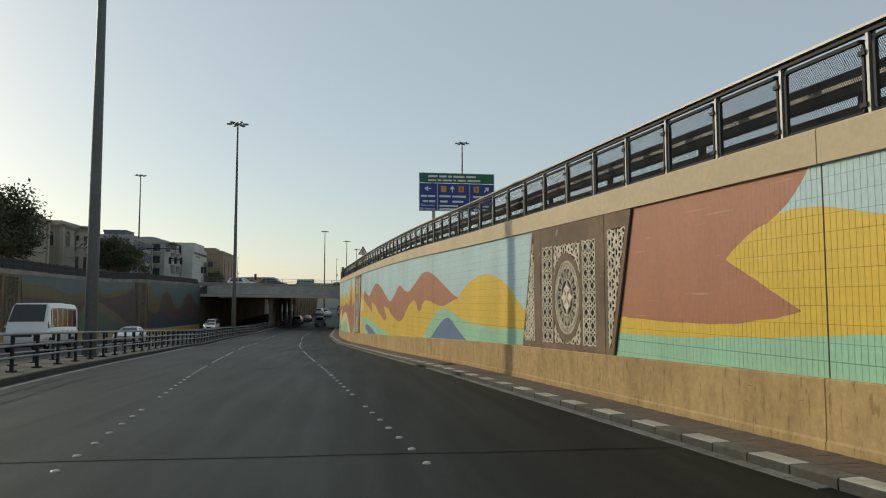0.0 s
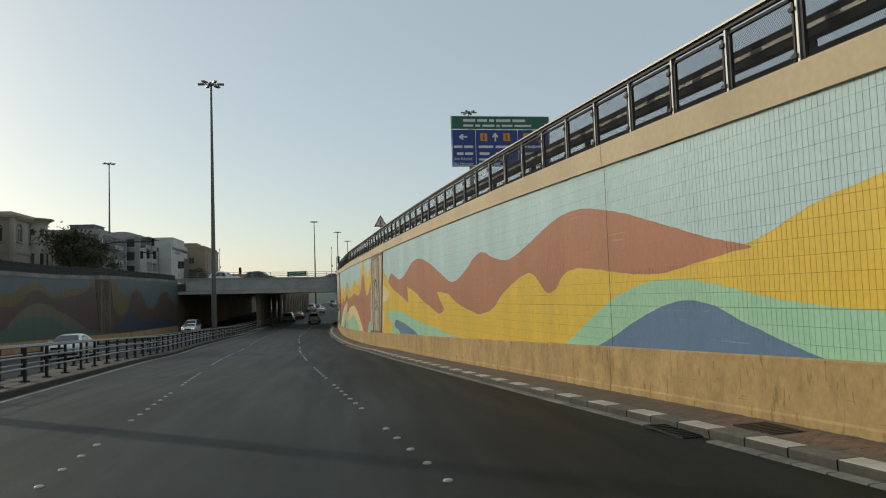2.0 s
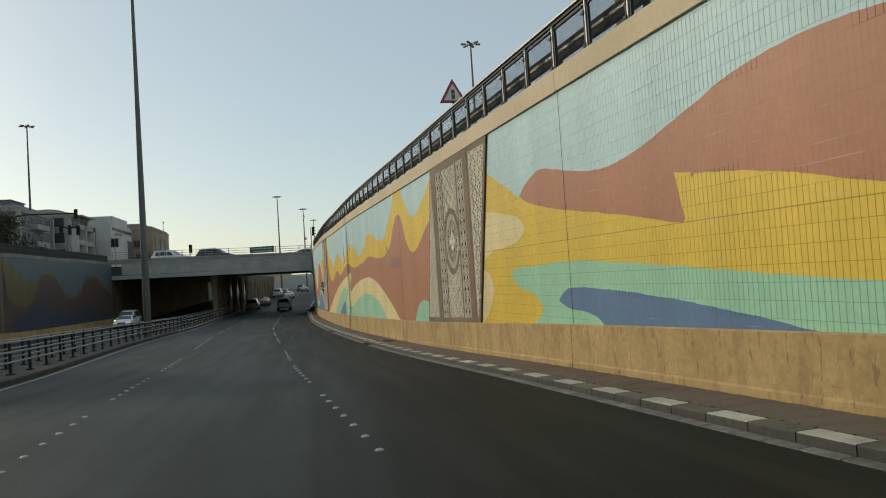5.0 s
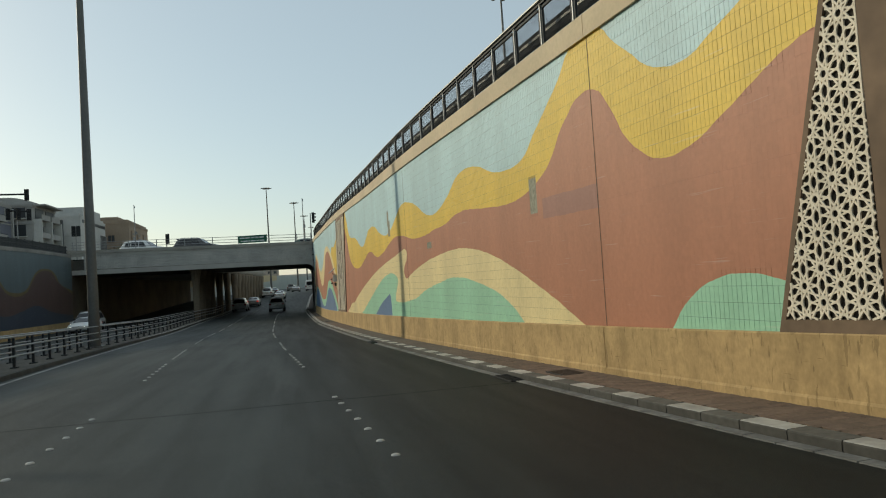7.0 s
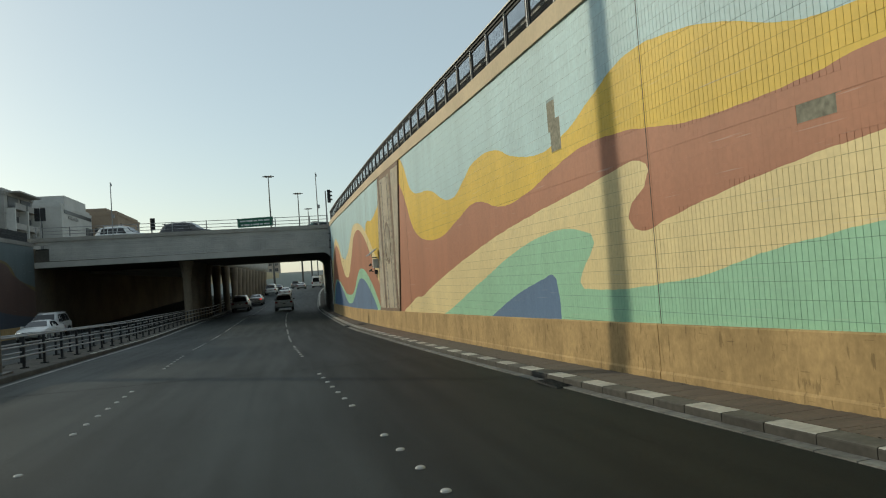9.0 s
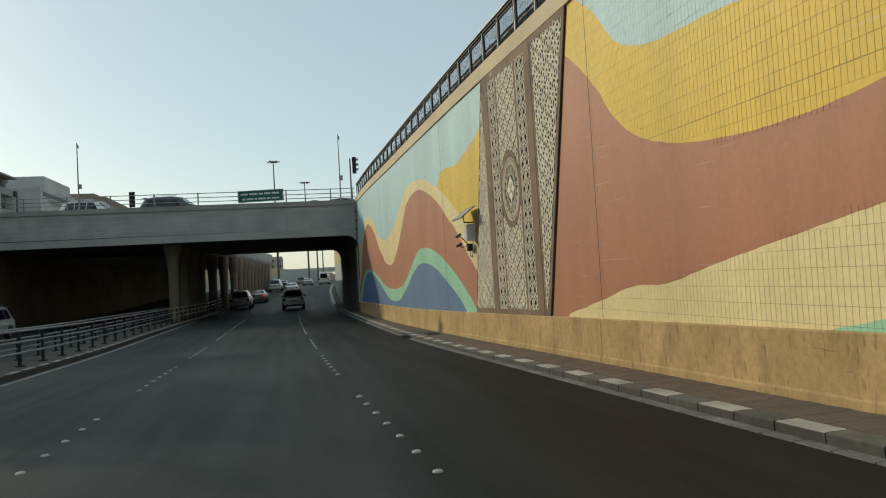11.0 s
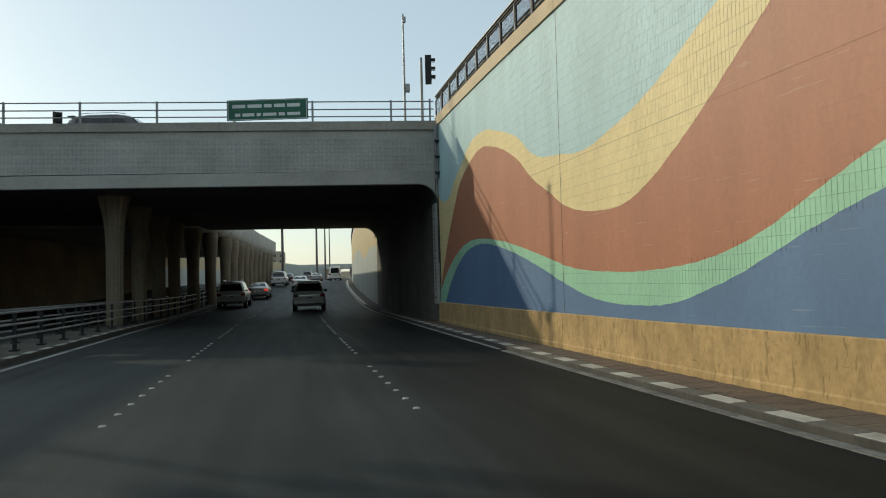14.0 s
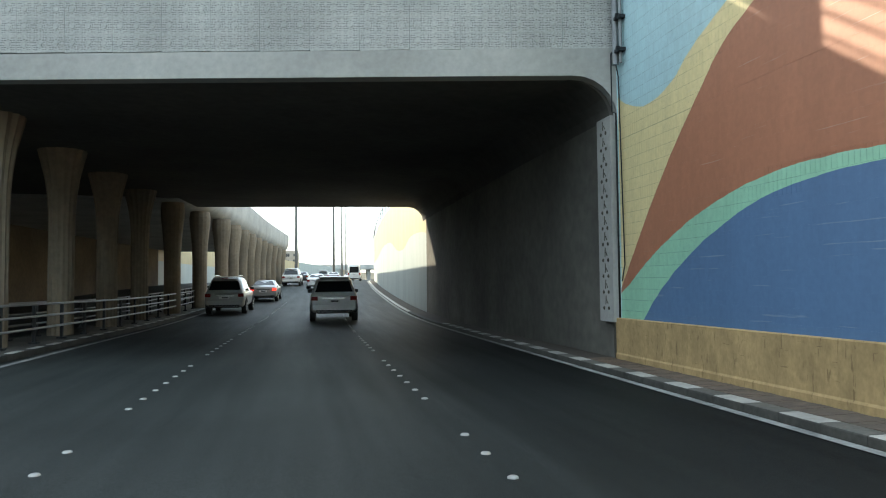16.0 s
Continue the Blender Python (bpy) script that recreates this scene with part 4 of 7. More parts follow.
def build_studs():
    m = Mesh().lathe((0, 0, 0), [(0.046, 0), (0.044, 0.008), (0.033, 0.016), (0.014, 0.019)], 12)
    me = m.data("road_stud", STUD, smooth=True)
    starts = [0.3, 7.35, 14.1, 19.2, 26.4, 33.5, 43.3, 50.55, 57.95, 68.8, 75.95, 86.0, 94.15, 101.9, 110.9, 118.5, 125.6, 132.7, 139.8, 146.9, 154.0, 161.1]
    for off in (0.0, 3.6):
        for s in starts:
            for j in range(7):
                y = s + j * 0.8 + (0.15 if off else 0)
                ob = new("road_stud", me)
                ob.matrix_basis = pose(wall_x(y) - stud_off(y) - off, y, road_z(y) + 0.001)
                tagged(ob, "round white ceramic road stud on the asphalt", "road stud", "lane studs")


build_studs()


def mast_lamp(x, y, z, h):
    ob = thing("street_lamp", "tall grey tapered lighting mast with a ring of lamps", "street lamp", group="lighting masts")
    part("pole", Mesh().tube([(0, 0, 0), (0, 0, h)], [0.26, 0.10], 12), POLE, ob, smooth=True)
    part("base_plate", Mesh().box((0, 0, 0.03), (0.8, 0.8, 0.06)), POLE, ob)
    m = Mesh().lathe((0, 0, h - 0.1), [(0.25, 0), (0.25, 0.25), (0.1, 0.35)], 10)
    part("head_ring", m, POLE, ob)
    for k in range(6):
        a = k * math.pi / 3
        m = Mesh()
        m.tube([(0.2 * math.cos(a), 0.2 * math.sin(a), h), (0.75 * math.cos(a), 0.75 * math.sin(a), h + 0.05)], 0.04, 6)
        m.box((0.95, 0, 0.02), (0.62, 0.32, 0.16), pose(0, 0, h, 0, 0, math.degrees(a)))
        part("lamp_head", m, POLE, ob)
    ob.matrix_basis = pose(x, y, z)
    return ob


mast_lamp(-10.35, 30.5, road_z(30.5) + 0.12, 25.9)
mast_lamp(-13.68, 87.8, road_z(87.8) + 0.12, 25.5)
mast_lamp(-47.6, 168.8, 3.8, 26.5)
mast_lamp(-7.9, 225.7, road_z(225.7) - 0.02, 25.1)
mast_lamp(19.5, 123.2, 3.72, 25.7)


# ---- the bridge: its face runs askew across the road ----
BE, BN = Vector((-0.970, 0.2425, 0)), Vector((0.2425, 0.970, 0))
BLEN, BDEPTH = 26.4, 24.0


def bridge_at(u, o, z):
    """A place u metres along the face from its right end, o metres behind the face."""
    return Vector((wall_x(BRIDGE_Y0), BRIDGE_Y0, z)) + BE * u + BN * o


def soffit_z(u):
    return SOFFIT + 0.0175 * u


def deck_z(u):
    return DECK + 0.028 * u


def right_end(o):
    """How far along u the right-hand wall stands at depth o."""
    u = 0.0
    for _ in range(20):
        p = bridge_at(u, o, 0)
        u += (p.x - wall_x(p.y)) / 0.98
    return u


def prism(m, outline, o0, o1, mi=0):
    """A slab of the bridge between two depths; outline: (u, z) pairs."""
    n = len(outline)
    m.add([bridge_at(u, o0, z) for u, z in outline] + [bridge_at(u, o1, z) for u, z in outline],
          [tuple(range(n)), tuple(range(2 * n - 1, n - 1, -1))] + [(i, (i + 1) % n, n + (i + 1) % n, n + i) for i in range(n)], mi)
    return m


def haunch(r):
    """Soffit outline with the rounded corner at the right-hand wall."""
    R = 0.8
    pts = [(BLEN + 4, soffit_z(BLEN))] + [(r + R, soffit_z(r))]
    pts += [(r + R - R * math.sin(a), soffit_z(r) - R + R * math.cos(a)) for a in (0.25, 0.5, 0.75, 1.0, 1.25, 1.5)]
    return pts + [(r - 0.02, soffit_z(r) - R - 0.1)]


def build_bridge():
    br = thing("bridge", "flat pale concrete road bridge over the sunken road", "bridge", kind="structure")
    m = Mesh()
    rows = []
    os_ = steps(0.3, BDEPTH, 3)
    for o in os_:
        r = right_end(o)
        pr = haunch(r) + [(r - 5, soffit_z(0) - 0.9), (r - 5, DECK - 1.05), (BLEN + 4, deck_z(BLEN) - 1.05)]
        rows.append([bridge_at(u, o, z) for u, z in pr])
    n = len(rows[0])
    m.add([v for r in rows for v in r], [(i * n + k, i * n + (k + 1) % n, (i + 1) * n + (k + 1) % n, (i + 1) * n + k) for i in range(len(rows) - 1) for k in range(n)]
          + [tuple(range(n)), tuple((len(rows) - 1) * n + k for k in range(n))[::-1]])
    part("deck", m, DARK_DECK, br, "dark concrete deck with a rounded haunch")
    low = haunch(0.0)
    top = [(0, SOFFIT + 0.5), (BLEN + 4, soffit_z(BLEN) + 0.5)]
    part("edge_beam", prism(Mesh(), low[:-1] + [(0.0, SOFFIT - 0.85)] + top, 0.0, 0.32), BRIDGE, br, "pale smooth edge beam")
    part("upper_band", prism(Mesh(), [(0, DECK - 0.64), (BLEN + 4, deck_z(BLEN) - 0.64), (BLEN + 4, deck_z(BLEN) - 0.34), (0, DECK - 0.34)], 0.03, 0.32), BRIDGE, br, "pale smooth band")
    part("parapet_cap", prism(Mesh(), [(0, DECK - 0.34), (BLEN + 4, deck_z(BLEN) - 0.34), (BLEN + 4, deck_z(BLEN)), (0, DECK)], -0.06, 0.4), CAPSTONE, br, "darker cap of the parapet")
    w = 0.96
    for k in range(26):
        u0, u1 = 0.02 + k * w, 0.02 + (k + 1) * w - 0.006
        low_z, high_z = lambda u: soffit_z(u) + 0.51, lambda u: deck_z(u) - 0.65
        m = prism(Mesh(), [(u0, low_z(u0)), (u1, low_z(u1)), (u1, high_z(u1)), (u0, high_z(u0))], 0.03, 0.3)

        def tab(u, z, hu, hz, d, mi):
            c = bridge_at(u, 0.03, z)
            x = len(m.v)
            m.v += [c + BE * (hu * p) + BN * e + Vector((0, 0, hz * q)) for e in (0.004, -d) for p, q in ((-1, -1), (1, -1), (1, 1), (-1, 1))]
            m.f += [(x + 4, x + 5, x + 6, x + 7), (x, x + 1, x + 5, x + 4), (x + 1, x + 2, x + 6, x + 5), (x + 2, x + 3, x + 7, x + 6), (x + 3, x, x + 4, x + 7)]
            m.mi += [mi] * 5
        for j in range(4):
            for i in range(3):
                u = u0 + (i + 0.5) * w / 3
                h = (high_z(u) - low_z(u)) / 4
                z = low_z(u) + (j + 0.5) * h
                # a raised boss; dark tabs draw shaded pits round it and grooves either side
                c = bridge_at(u, 0.03, z)
                x = len(m.v)
                ring = [(0.05 * math.cos(math.pi * q / 4), 0.05 * math.sin(math.pi * q / 4)) for q in range(8)]
                m.v += [c + BE * p + BN * e + Vector((0, 0, q)) for e in (0.004, -0.014) for p, q in ring]
                m.f += [tuple(range(x + 8, x + 16))] + [(x + q, x + (q + 1) % 8, x + 8 + (q + 1) % 8, x + 8 + q) for q in range(8)]
                m.mi += [0] * 9
                for q in range(10):
                    t = math.pi * (q + 0.5) / 5
                    tab(u + 0.085 * math.cos(t), z + 0.085 * math.sin(t), 0.010, 0.009, 0.002, 1)
                for q in (-0.115, -0.07, 0.07, 0.115):
                    for e in (-0.115, -0.07, 0.07, 0.115):
                        tab(u + e, z + q, 0.015, 0.006, 0.002, 1)
                for e in (-0.13, 0.13):
                    for q in (-0.03, 0.03):
                        tab(u + e, z + q, 0.022, 0.005, 0.002, 1)
            tab(u0 + w / 2, low_z(u0 + w / 2) + j * h, w / 2 - 0.02, 0.006, 0.006, 0)
        part("patterned_panel", m, (BRIDGE_PATTERN, PIT_SHADE), br, "grey panel with cast bosses and pits drawn as dark tabs")
    # paved deck
    m = prism(Mesh(), [(-5, DECK - 1.04), (BLEN + 4, deck_z(BLEN) - 1.04), (BLEN + 4, deck_z(BLEN) - 0.95), (-5, DECK - 0.95)], 0.45, BDEPTH - 0.3)
    part("deck_surface", m, ASPHALT, br)
    # back parapet
    part("back_parapet", prism(Mesh(), [(right_end(BDEPTH) - 5, SOFFIT + 0.3), (BLEN + 4, soffit_z(BLEN) + 0.3), (BLEN + 4, deck_z(BLEN)), (right_end(BDEPTH) - 5, DECK)], BDEPTH + 0.01, BDEPTH + 0.3), BRIDGE, br)
    rail = thing("bridge_railing", "grey steel railing with three rails on the parapet", "railing")
    for k in range(9):
        u = 1.75 + 3.05 * k
        p = bridge_at(u, 0.17, deck_z(u))
        part("post", Mesh().box((0, 0, 0.42), (0.07, 0.07, 0.84), pose(p.x, p.y, p.z, 0, 0, -14)), STEEL_DULL, rail)
    p = bridge_at(0.25, 0.17, deck_z(0))
    part("post", Mesh().box((0, 0, 0.45), (0.07, 0.07, 0.9), pose(p.x, p.y, p.z, 0, 0, -14)), STEEL_DULL, rail)
    for h in (0.8, 0.5, 0.22):
        part("rail", Mesh().tube([bridge_at(0.1, 0.17, deck_z(0) + h), bridge_at(BLEN, 0.17, deck_z(BLEN) + h)], 0.026, 8), STEEL_DULL, rail, smooth=True)
    sg = thing("bridge_sign", "long green road sign with white writing on the railing", "road sign")
    u0, u1 = 4.95, 8.1
    pl = prism(Mesh(), [(u0, deck_z(u0) + 0.12), (u1, deck_z(u0) + 0.12), (u1, deck_z(u0) + 0.92), (u0, deck_z(u0) + 0.92)], 0.02, 0.07)
    part("sign_plate", pl, SIGN_GREEN, sg)
    m = Mesh()
    for a, b, c, d in ((u0 + .04, u1 - .04, .14, .16), (u0 + .04, u1 - .04, .88, .9), (u0 + .04, u0 + .06, .14, .9), (u1 - .06, u1 - .04, .14, .9)):
        prism(m, [(a, deck_z(u0) + c), (b, deck_z(u0) + c), (b, deck_z(u0) + d), (a, deck_z(u0) + d)], 0.012, 0.03)
    part("border", m, SIGN_WHITE, sg)
    for z0, hh, seq in ((0.60, 0.13, (0.5, 0.42, 0.3, 0.55, 0.5)), (0.27, 0.12, (0.5, 0.24, 0.52, 0.16, 0.46, 0.2))):
        u = u0 + 0.3
        for s in seq:
            part("writing_bar", prism(Mesh(), [(u, deck_z(u0) + z0), (u + s, deck_z(u0) + z0), (u + s, deck_z(u0) + z0 + hh), (u, deck_z(u0) + z0 + hh)], 0.012, 0.03), SIGN_WHITE, sg)
            u += s + 0.09
    return br


SIDEWALL = material("dark_side_wall", (0.13, 0.12, 0.10), 0.95, grain=0.15, scale=4, stain=0.3, stain_scale=0.4)
TANWALL = material("dark_tan_wall", (0.13, 0.10, 0.066), 0.95, grain=0.15, scale=4, stain=0.3, stain_scale=0.3)
DARK_DECK = material("dark_soffit", (0.085, 0.078, 0.066), 0.95, grain=0.15, scale=4, stain=0.3, stain_scale=0.3)
CAPSTONE = material("weathered_cap", (0.30, 0.285, 0.25), 0.85, grain=0.12, scale=8, stain=0.2)
BRIDGE_PATTERN = material("cast_grey_panel", (0.42, 0.41, 0.375), 0.85, grain=0.2, scale=30, stain=0.15, stain_scale=0.8, bump=0.6, bump_scale=40)
# pits and grooves are raised tabs; their shade is only this colour
PIT_SHADE = material("cast_pit_shade", (0.15, 0.148, 0.14), 0.95, grain=0.2, scale=20, bump=0)
STEEL_DULL = material("dull_grey_steel", (0.27, 0.275, 0.275), 0.5, 0.4, grain=0.1, scale=20, bump=0.05)
SIGN_GREEN = material("green_sign_film", (0.008, 0.10, 0.055), 0.4, grain=0.04, scale=4, bump=0)
SIGN_BLUE = material("blue_sign_film", (0.006, 0.03, 0.20), 0.4, grain=0.04, scale=4, bump=0)
SIGN_WHITE = material("white_sign_film", (0.62, 0.64, 0.62), 0.45, grain=0.03, bump=0)
SIGN_ORANGE = material("orange_sign_film", (0.62, 0.24, 0.02), 0.45, grain=0.03, bump=0)
SIGN_RED = material("red_sign_film", (0.42, 0.03, 0.025), 0.45, grain=0.03, bump=0)
BR = build_bridge()


def build_tunnel():
    """Side walls of the covered stretch, the columns of the median and the deck edge beyond."""
    ys = steps(BRIDGE_Y0 + 0.32, 152, 3)
    m = Mesh().sweep(ys, lambda y: [(wall_x(y), road_z(y) - 0.3), (wall_x(y), SOFFIT), (wall_x(y) + 0.5, SOFFIT), (wall_x(y) + 0.5, road_z(y) - 0.3)])
    thing("wall_tunnel", "dark concrete side wall of the covered stretch", "wall", m, (SIDEWALL,), kind="structure")
    ys = steps(152, 430, 3)
    m = Mesh().sweep(ys, lambda y: [(wall_x(y), road_z(y) - 0.3), (wall_x(y), top_z(y)), (wall_x(y) + 0.5, top_z(y)), (wall_x(y) + 0.5, road_z(y) - 0.3)])
    thing("wall_beyond", "sunlit retaining wall beyond the bridge with a yellow painted upper part", "wall", m, (MURAL_FAR,), kind="structure")
    m = Mesh()
    for k in range(30):
        y = 153 + k * 4
        m.tube([(wall_x(y) - 0.03, y, top_z(y)), (wall_x(y) - 0.03, y, top_z(y) + 0.9)], 0.035, 6)
    m.sweep(steps(153, 270, 4), lambda y: [(wall_x(y) - 0.06, top_z(y) + 0.86), (wall_x(y) - 0.06, top_z(y) + 0.92), (wall_x(y), top_z(y) + 0.92), (wall_x(y), top_z(y) + 0.86)])
    thing("wall_railing", "dark steel railing on the wall beyond the bridge", "railing", m, (DARKSTEEL,))
    lx = lambda y: wall_x(y) - LEFT_OFF
    for a, b, mat, nm, lab in ((135.0, 205, TANWALL, "wall_tunnel_far", "dark tan concrete wall of the covered far carriageway"), (205, 430, MURAL_FAR, "wall_beyond_far", "pale retaining wall beyond the covered stretch")):
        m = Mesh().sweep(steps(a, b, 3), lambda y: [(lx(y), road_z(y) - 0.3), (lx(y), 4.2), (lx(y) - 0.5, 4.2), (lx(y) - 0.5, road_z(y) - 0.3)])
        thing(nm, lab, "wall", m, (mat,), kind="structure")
    ys = steps(152, 211, 3)
    ex = lambda y: wall_x(y) - MEDIAN_OFF + 1.05
    m = Mesh().sweep(ys, lambda y: [(lx(y), SOFFIT + 0.2), (ex(y) - 1.0, SOFFIT + 0.2), (ex(y) - 0.5, SOFFIT + 0.28), (ex(y) - 0.15, SOFFIT + 0.55), (ex(y), SOFFIT + 1.0), (ex(y) + 0.05, 4.3), (ex(y) - 0.3, 4.4), (lx(y), 4.4)])
    thing("canopy_deck", "long concrete deck over the far carriageway with a rounded edge", "deck", m, (CONCRETE,), kind="structure", smooth=True)
    def column_mesh(prof, groove=0.94):
        n = 32
        vs = []
        for r, z in prof:
            for k in range(n):
                rr = r * (groove if k % 2 else 1.0)
                vs.append((rr * math.cos(2 * math.pi * k / n), rr * math.sin(2 * math.pi * k / n), z))
        return Mesh().add(vs, [(i * n + k, i * n + (k + 1) % n, (i + 1) * n + (k + 1) % n, (i + 1) * n + k) for i in range(len(prof) - 1) for k in range(n)] + [tuple(range(n))[::-1], tuple((len(prof) - 1) * n + k for k in range(n))]).data("column", COLUMN)
    flared = column_mesh([(0.36, 0), (0.36, 3.2), (0.37, 3.7), (0.41, 4.2), (0.48, 4.7), (0.58, 5.1), (0.68, 5.5)])
    stout = column_mesh([(0.40, 0), (0.40, 2.8), (0.43, 3.6), (0.50, 4.3), (0.56, 4.8), (0.57, 5.2), (0.52, 5.5)], 0.985)
    for k in range(16):
        y = 134.9 + 4.7 * k
        ob = new("column", flared if y < 150 else stout)
        z = road_z(y)
        p = (wall_x(y) - MEDIAN_OFF - 0.6 + max(0.0, min(1.35, (y - 150) * 0.1)), y)
        u = 12.0
        top = soffit_z(u) if y < 152 else SOFFIT + 0.2
        ob.matrix_basis = pose(p[0], p[1], z) @ Matrix.Diagonal((1, 1, (top - z) / 5.5, 1))
        tagged(ob, "round fluted concrete column that flares under the deck", "column", "median columns")
    # pilaster with pierced ornament at the tunnel mouth, and service pipes
    y = BRIDGE_Y0 + 0.5
    pil = thing("portal_pilaster", "narrow pale pilaster with pierced ornament at the tunnel mouth", "pilaster")
    z0, z1 = road_z(y) + 0.75, SOFFIT - 0.75
    M = pose(wall_x(y) - 0.06, y - 0.12, 0, 0, 0, along(y))
    part("slab", Mesh().box((0, 0, (z0 + z1) / 2), (0.1, 0.62, z1 - z0), M), BRIDGE, pil)
    m = Mesh()
    h = z0 + 0.25
    while h < z1 - 0.2:
        for q in (-0.11, 0.11):
            for a in (0, 45):
                m.box((0, 0, 0), (0.016, 0.05, 0.05), M @ pose(-0.055, q, h, a, 0, 0))
        m.box((0, 0, 0), (0.014, 0.016, 0.17), M @ pose(-0.053, 0.02, h + 0.15, 6, 0, 0))
        m.box((0, 0, 0), (0.014, 0.014, 0.09), M @ pose(-0.053, -0.04, h + 0.12, -35, 0, 0))
        h += 0.3
    part("ornament", m, JOINT, pil, "dark pierced dots and tendrils")
    y = BRIDGE_Y0 - 0.18
    pipes = thing("service_pipes", "grey steel service pipes clipped to the wall", "pipe")
    x = wall_x(y) - 0.09
    part("pipe", Mesh().tube([(x, y, SOFFIT + 0.12), (x, y, top_z(y) - 0.35)], 0.06, 12), STEEL_DULL, pipes, "stout grey pipe", smooth=True)
    part("pipe", Mesh().tube([(x + 0.03, y - 0.15, SOFFIT + 0.12), (x + 0.03, y - 0.15, top_z(y) - 0.35)], 0.03, 10), STEEL_DULL, pipes, smooth=True)
    for z in (SOFFIT + 0.35, SOFFIT + 0.95, SOFFIT + 1.55):
        part("clip", Mesh().box((x + 0.02, y - 0.08, z), (0.13, 0.34, 0.06)).box((x - 0.05, y - 0.2, z), (0.06, 0.06, 0.1)), DARKSTEEL, pipes)
    low = road_z(y) + 1.5
    part("cable", Mesh().tube([(x, y, SOFFIT + 0.14), (x + 0.04, y - 0.01, SOFFIT - 0.1), (x + 0.05, y - 0.1, low + 0.3), (x + 0.05, y + 0.02, low)], 0.013, 6), DARKSTEEL, pipes, smooth=True)
    part("cable", Mesh().tube([(x, y + 0.2, SOFFIT + 0.4), (x, y + 0.2, SOFFIT - 0.7), (x + 0.03, y + 0.1, SOFFIT - 0.75), (x + 0.03, y + 0.08, low + 0.8)], 0.013, 6), DARKSTEEL, pipes, smooth=True)


MF = Mural("mural_beyond_the_bridge", "pale")
MF.paint("pale", [(150, -0.8), (165, 0.2), (190, 0.6), (330, 2.0)])
# the far yellow, with distance haze put into its colour
MF.paint("straw", None, [(150, 0.2), (158, 1.0), (165, 0.4), (178, 1.6), (200, 1.0), (330, 2.4)])
MURAL_FAR = MF.done()
build_tunnel()


def signal(name, p, h, arms=(), heads=()):
    ob = thing(name, "grey pole with dark traffic signal heads", "traffic light", group="signals at the junction")
    part("pole", Mesh().tube([(0, 0, 0), (0, 0, h)], [0.075, 0.055], 10), STEEL_DULL, ob, smooth=True)
    for x, y, z in arms:
        part("arm", Mesh().tube([(0, 0, z - 0.3), (x * 0.2, y * 0.2, z), (x, y, z)], 0.09, 8), DARKSTEEL, ob, smooth=True)
    for x, y, z, yaw in heads:
        m = Mesh().box((0, 0, 0), (0.4, 0.26, 1.15), pose(x, y, z, 0, 0, yaw))
        hd = part("signal_head", m, DARKSTEEL, ob)
        for k in range(3):
            v = Mesh()
            for i in range(9):
                a = math.pi * i / 8
                v.box((0.11 * math.cos(a), -0.2, 0.36 - 0.36 * k + 0.11 * math.sin(a)), (0.045, 0.2, 0.02), pose(x, y, z, 0, 0, yaw))
            part("visor", v, DARKSTEEL, hd)
    ob.matrix_basis = pose(*p)
    return ob


signal("traffic_light", (-1.62, 131.4, 3.5), 4.25, heads=((0.30, 0, 3.75, 80),))
signal("traffic_light", (-36.6, 129.6, 3.75), 7.1, arms=((6.9, 0.8, 7.05),), heads=((6.9, 0.6, 6.95, 10),))
signal("traffic_light", (-30.4, 129.4, 3.75), 5.3, heads=((-0.8, 0, 4.95, 20), (0.15, 0, 4.95, 20), (1.1, 0, 4.85, 10)), arms=((1.1, 0.0, 5.2), (-0.9, 0.0, 5.3)))
signal("traffic_light", (-17.9, 138.9, 3.75), 2.9, heads=((0.1, 0, 2.45, 20),))
signal("traffic_light", (-26.85, 136.3, 3.75), 4.1, heads=((-0.25, 0, 3.6, 10), (0.25, 0, 3.6, 190)))


def camera_mast(p, h):
    ob = thing("junction_mast", "slender grey steel mast with a small box", "mast", group="slender masts")
    part("pole", Mesh().tube([(0, 0, 0), (0, 0, h)], [0.06, 0.035], 8), STEEL_DULL, ob, smooth=True)
    part("control_box", Mesh().box((0.12, 0, h - 3.1), (0.18, 0.22, 0.32)), STEEL_DULL, ob)
    part("top_unit", Mesh().box((0.06, 0, h - 0.25), (0.1, 0.16, 0.22)), STEEL_DULL, ob)
    ob.matrix_basis = pose(*p)


camera_mast((-2.44, 130.9, 3.5), 5.9)
camera_mast((-20.47, 134.6, 4.05), 5.75)


# ---- decorative panels of the wall ----
def inside(poly, p):
    c = False
    j = len(poly) - 1
    for i in range(len(poly)):
        if (poly[i][1] > p[1]) != (poly[j][1] > p[1]) and p[0] < (poly[j][0] - poly[i][0]) * (p[1] - poly[i][1]) / (poly[j][1] - poly[i][1]) + poly[i][0]:
            c = not c
        j = i
    return c


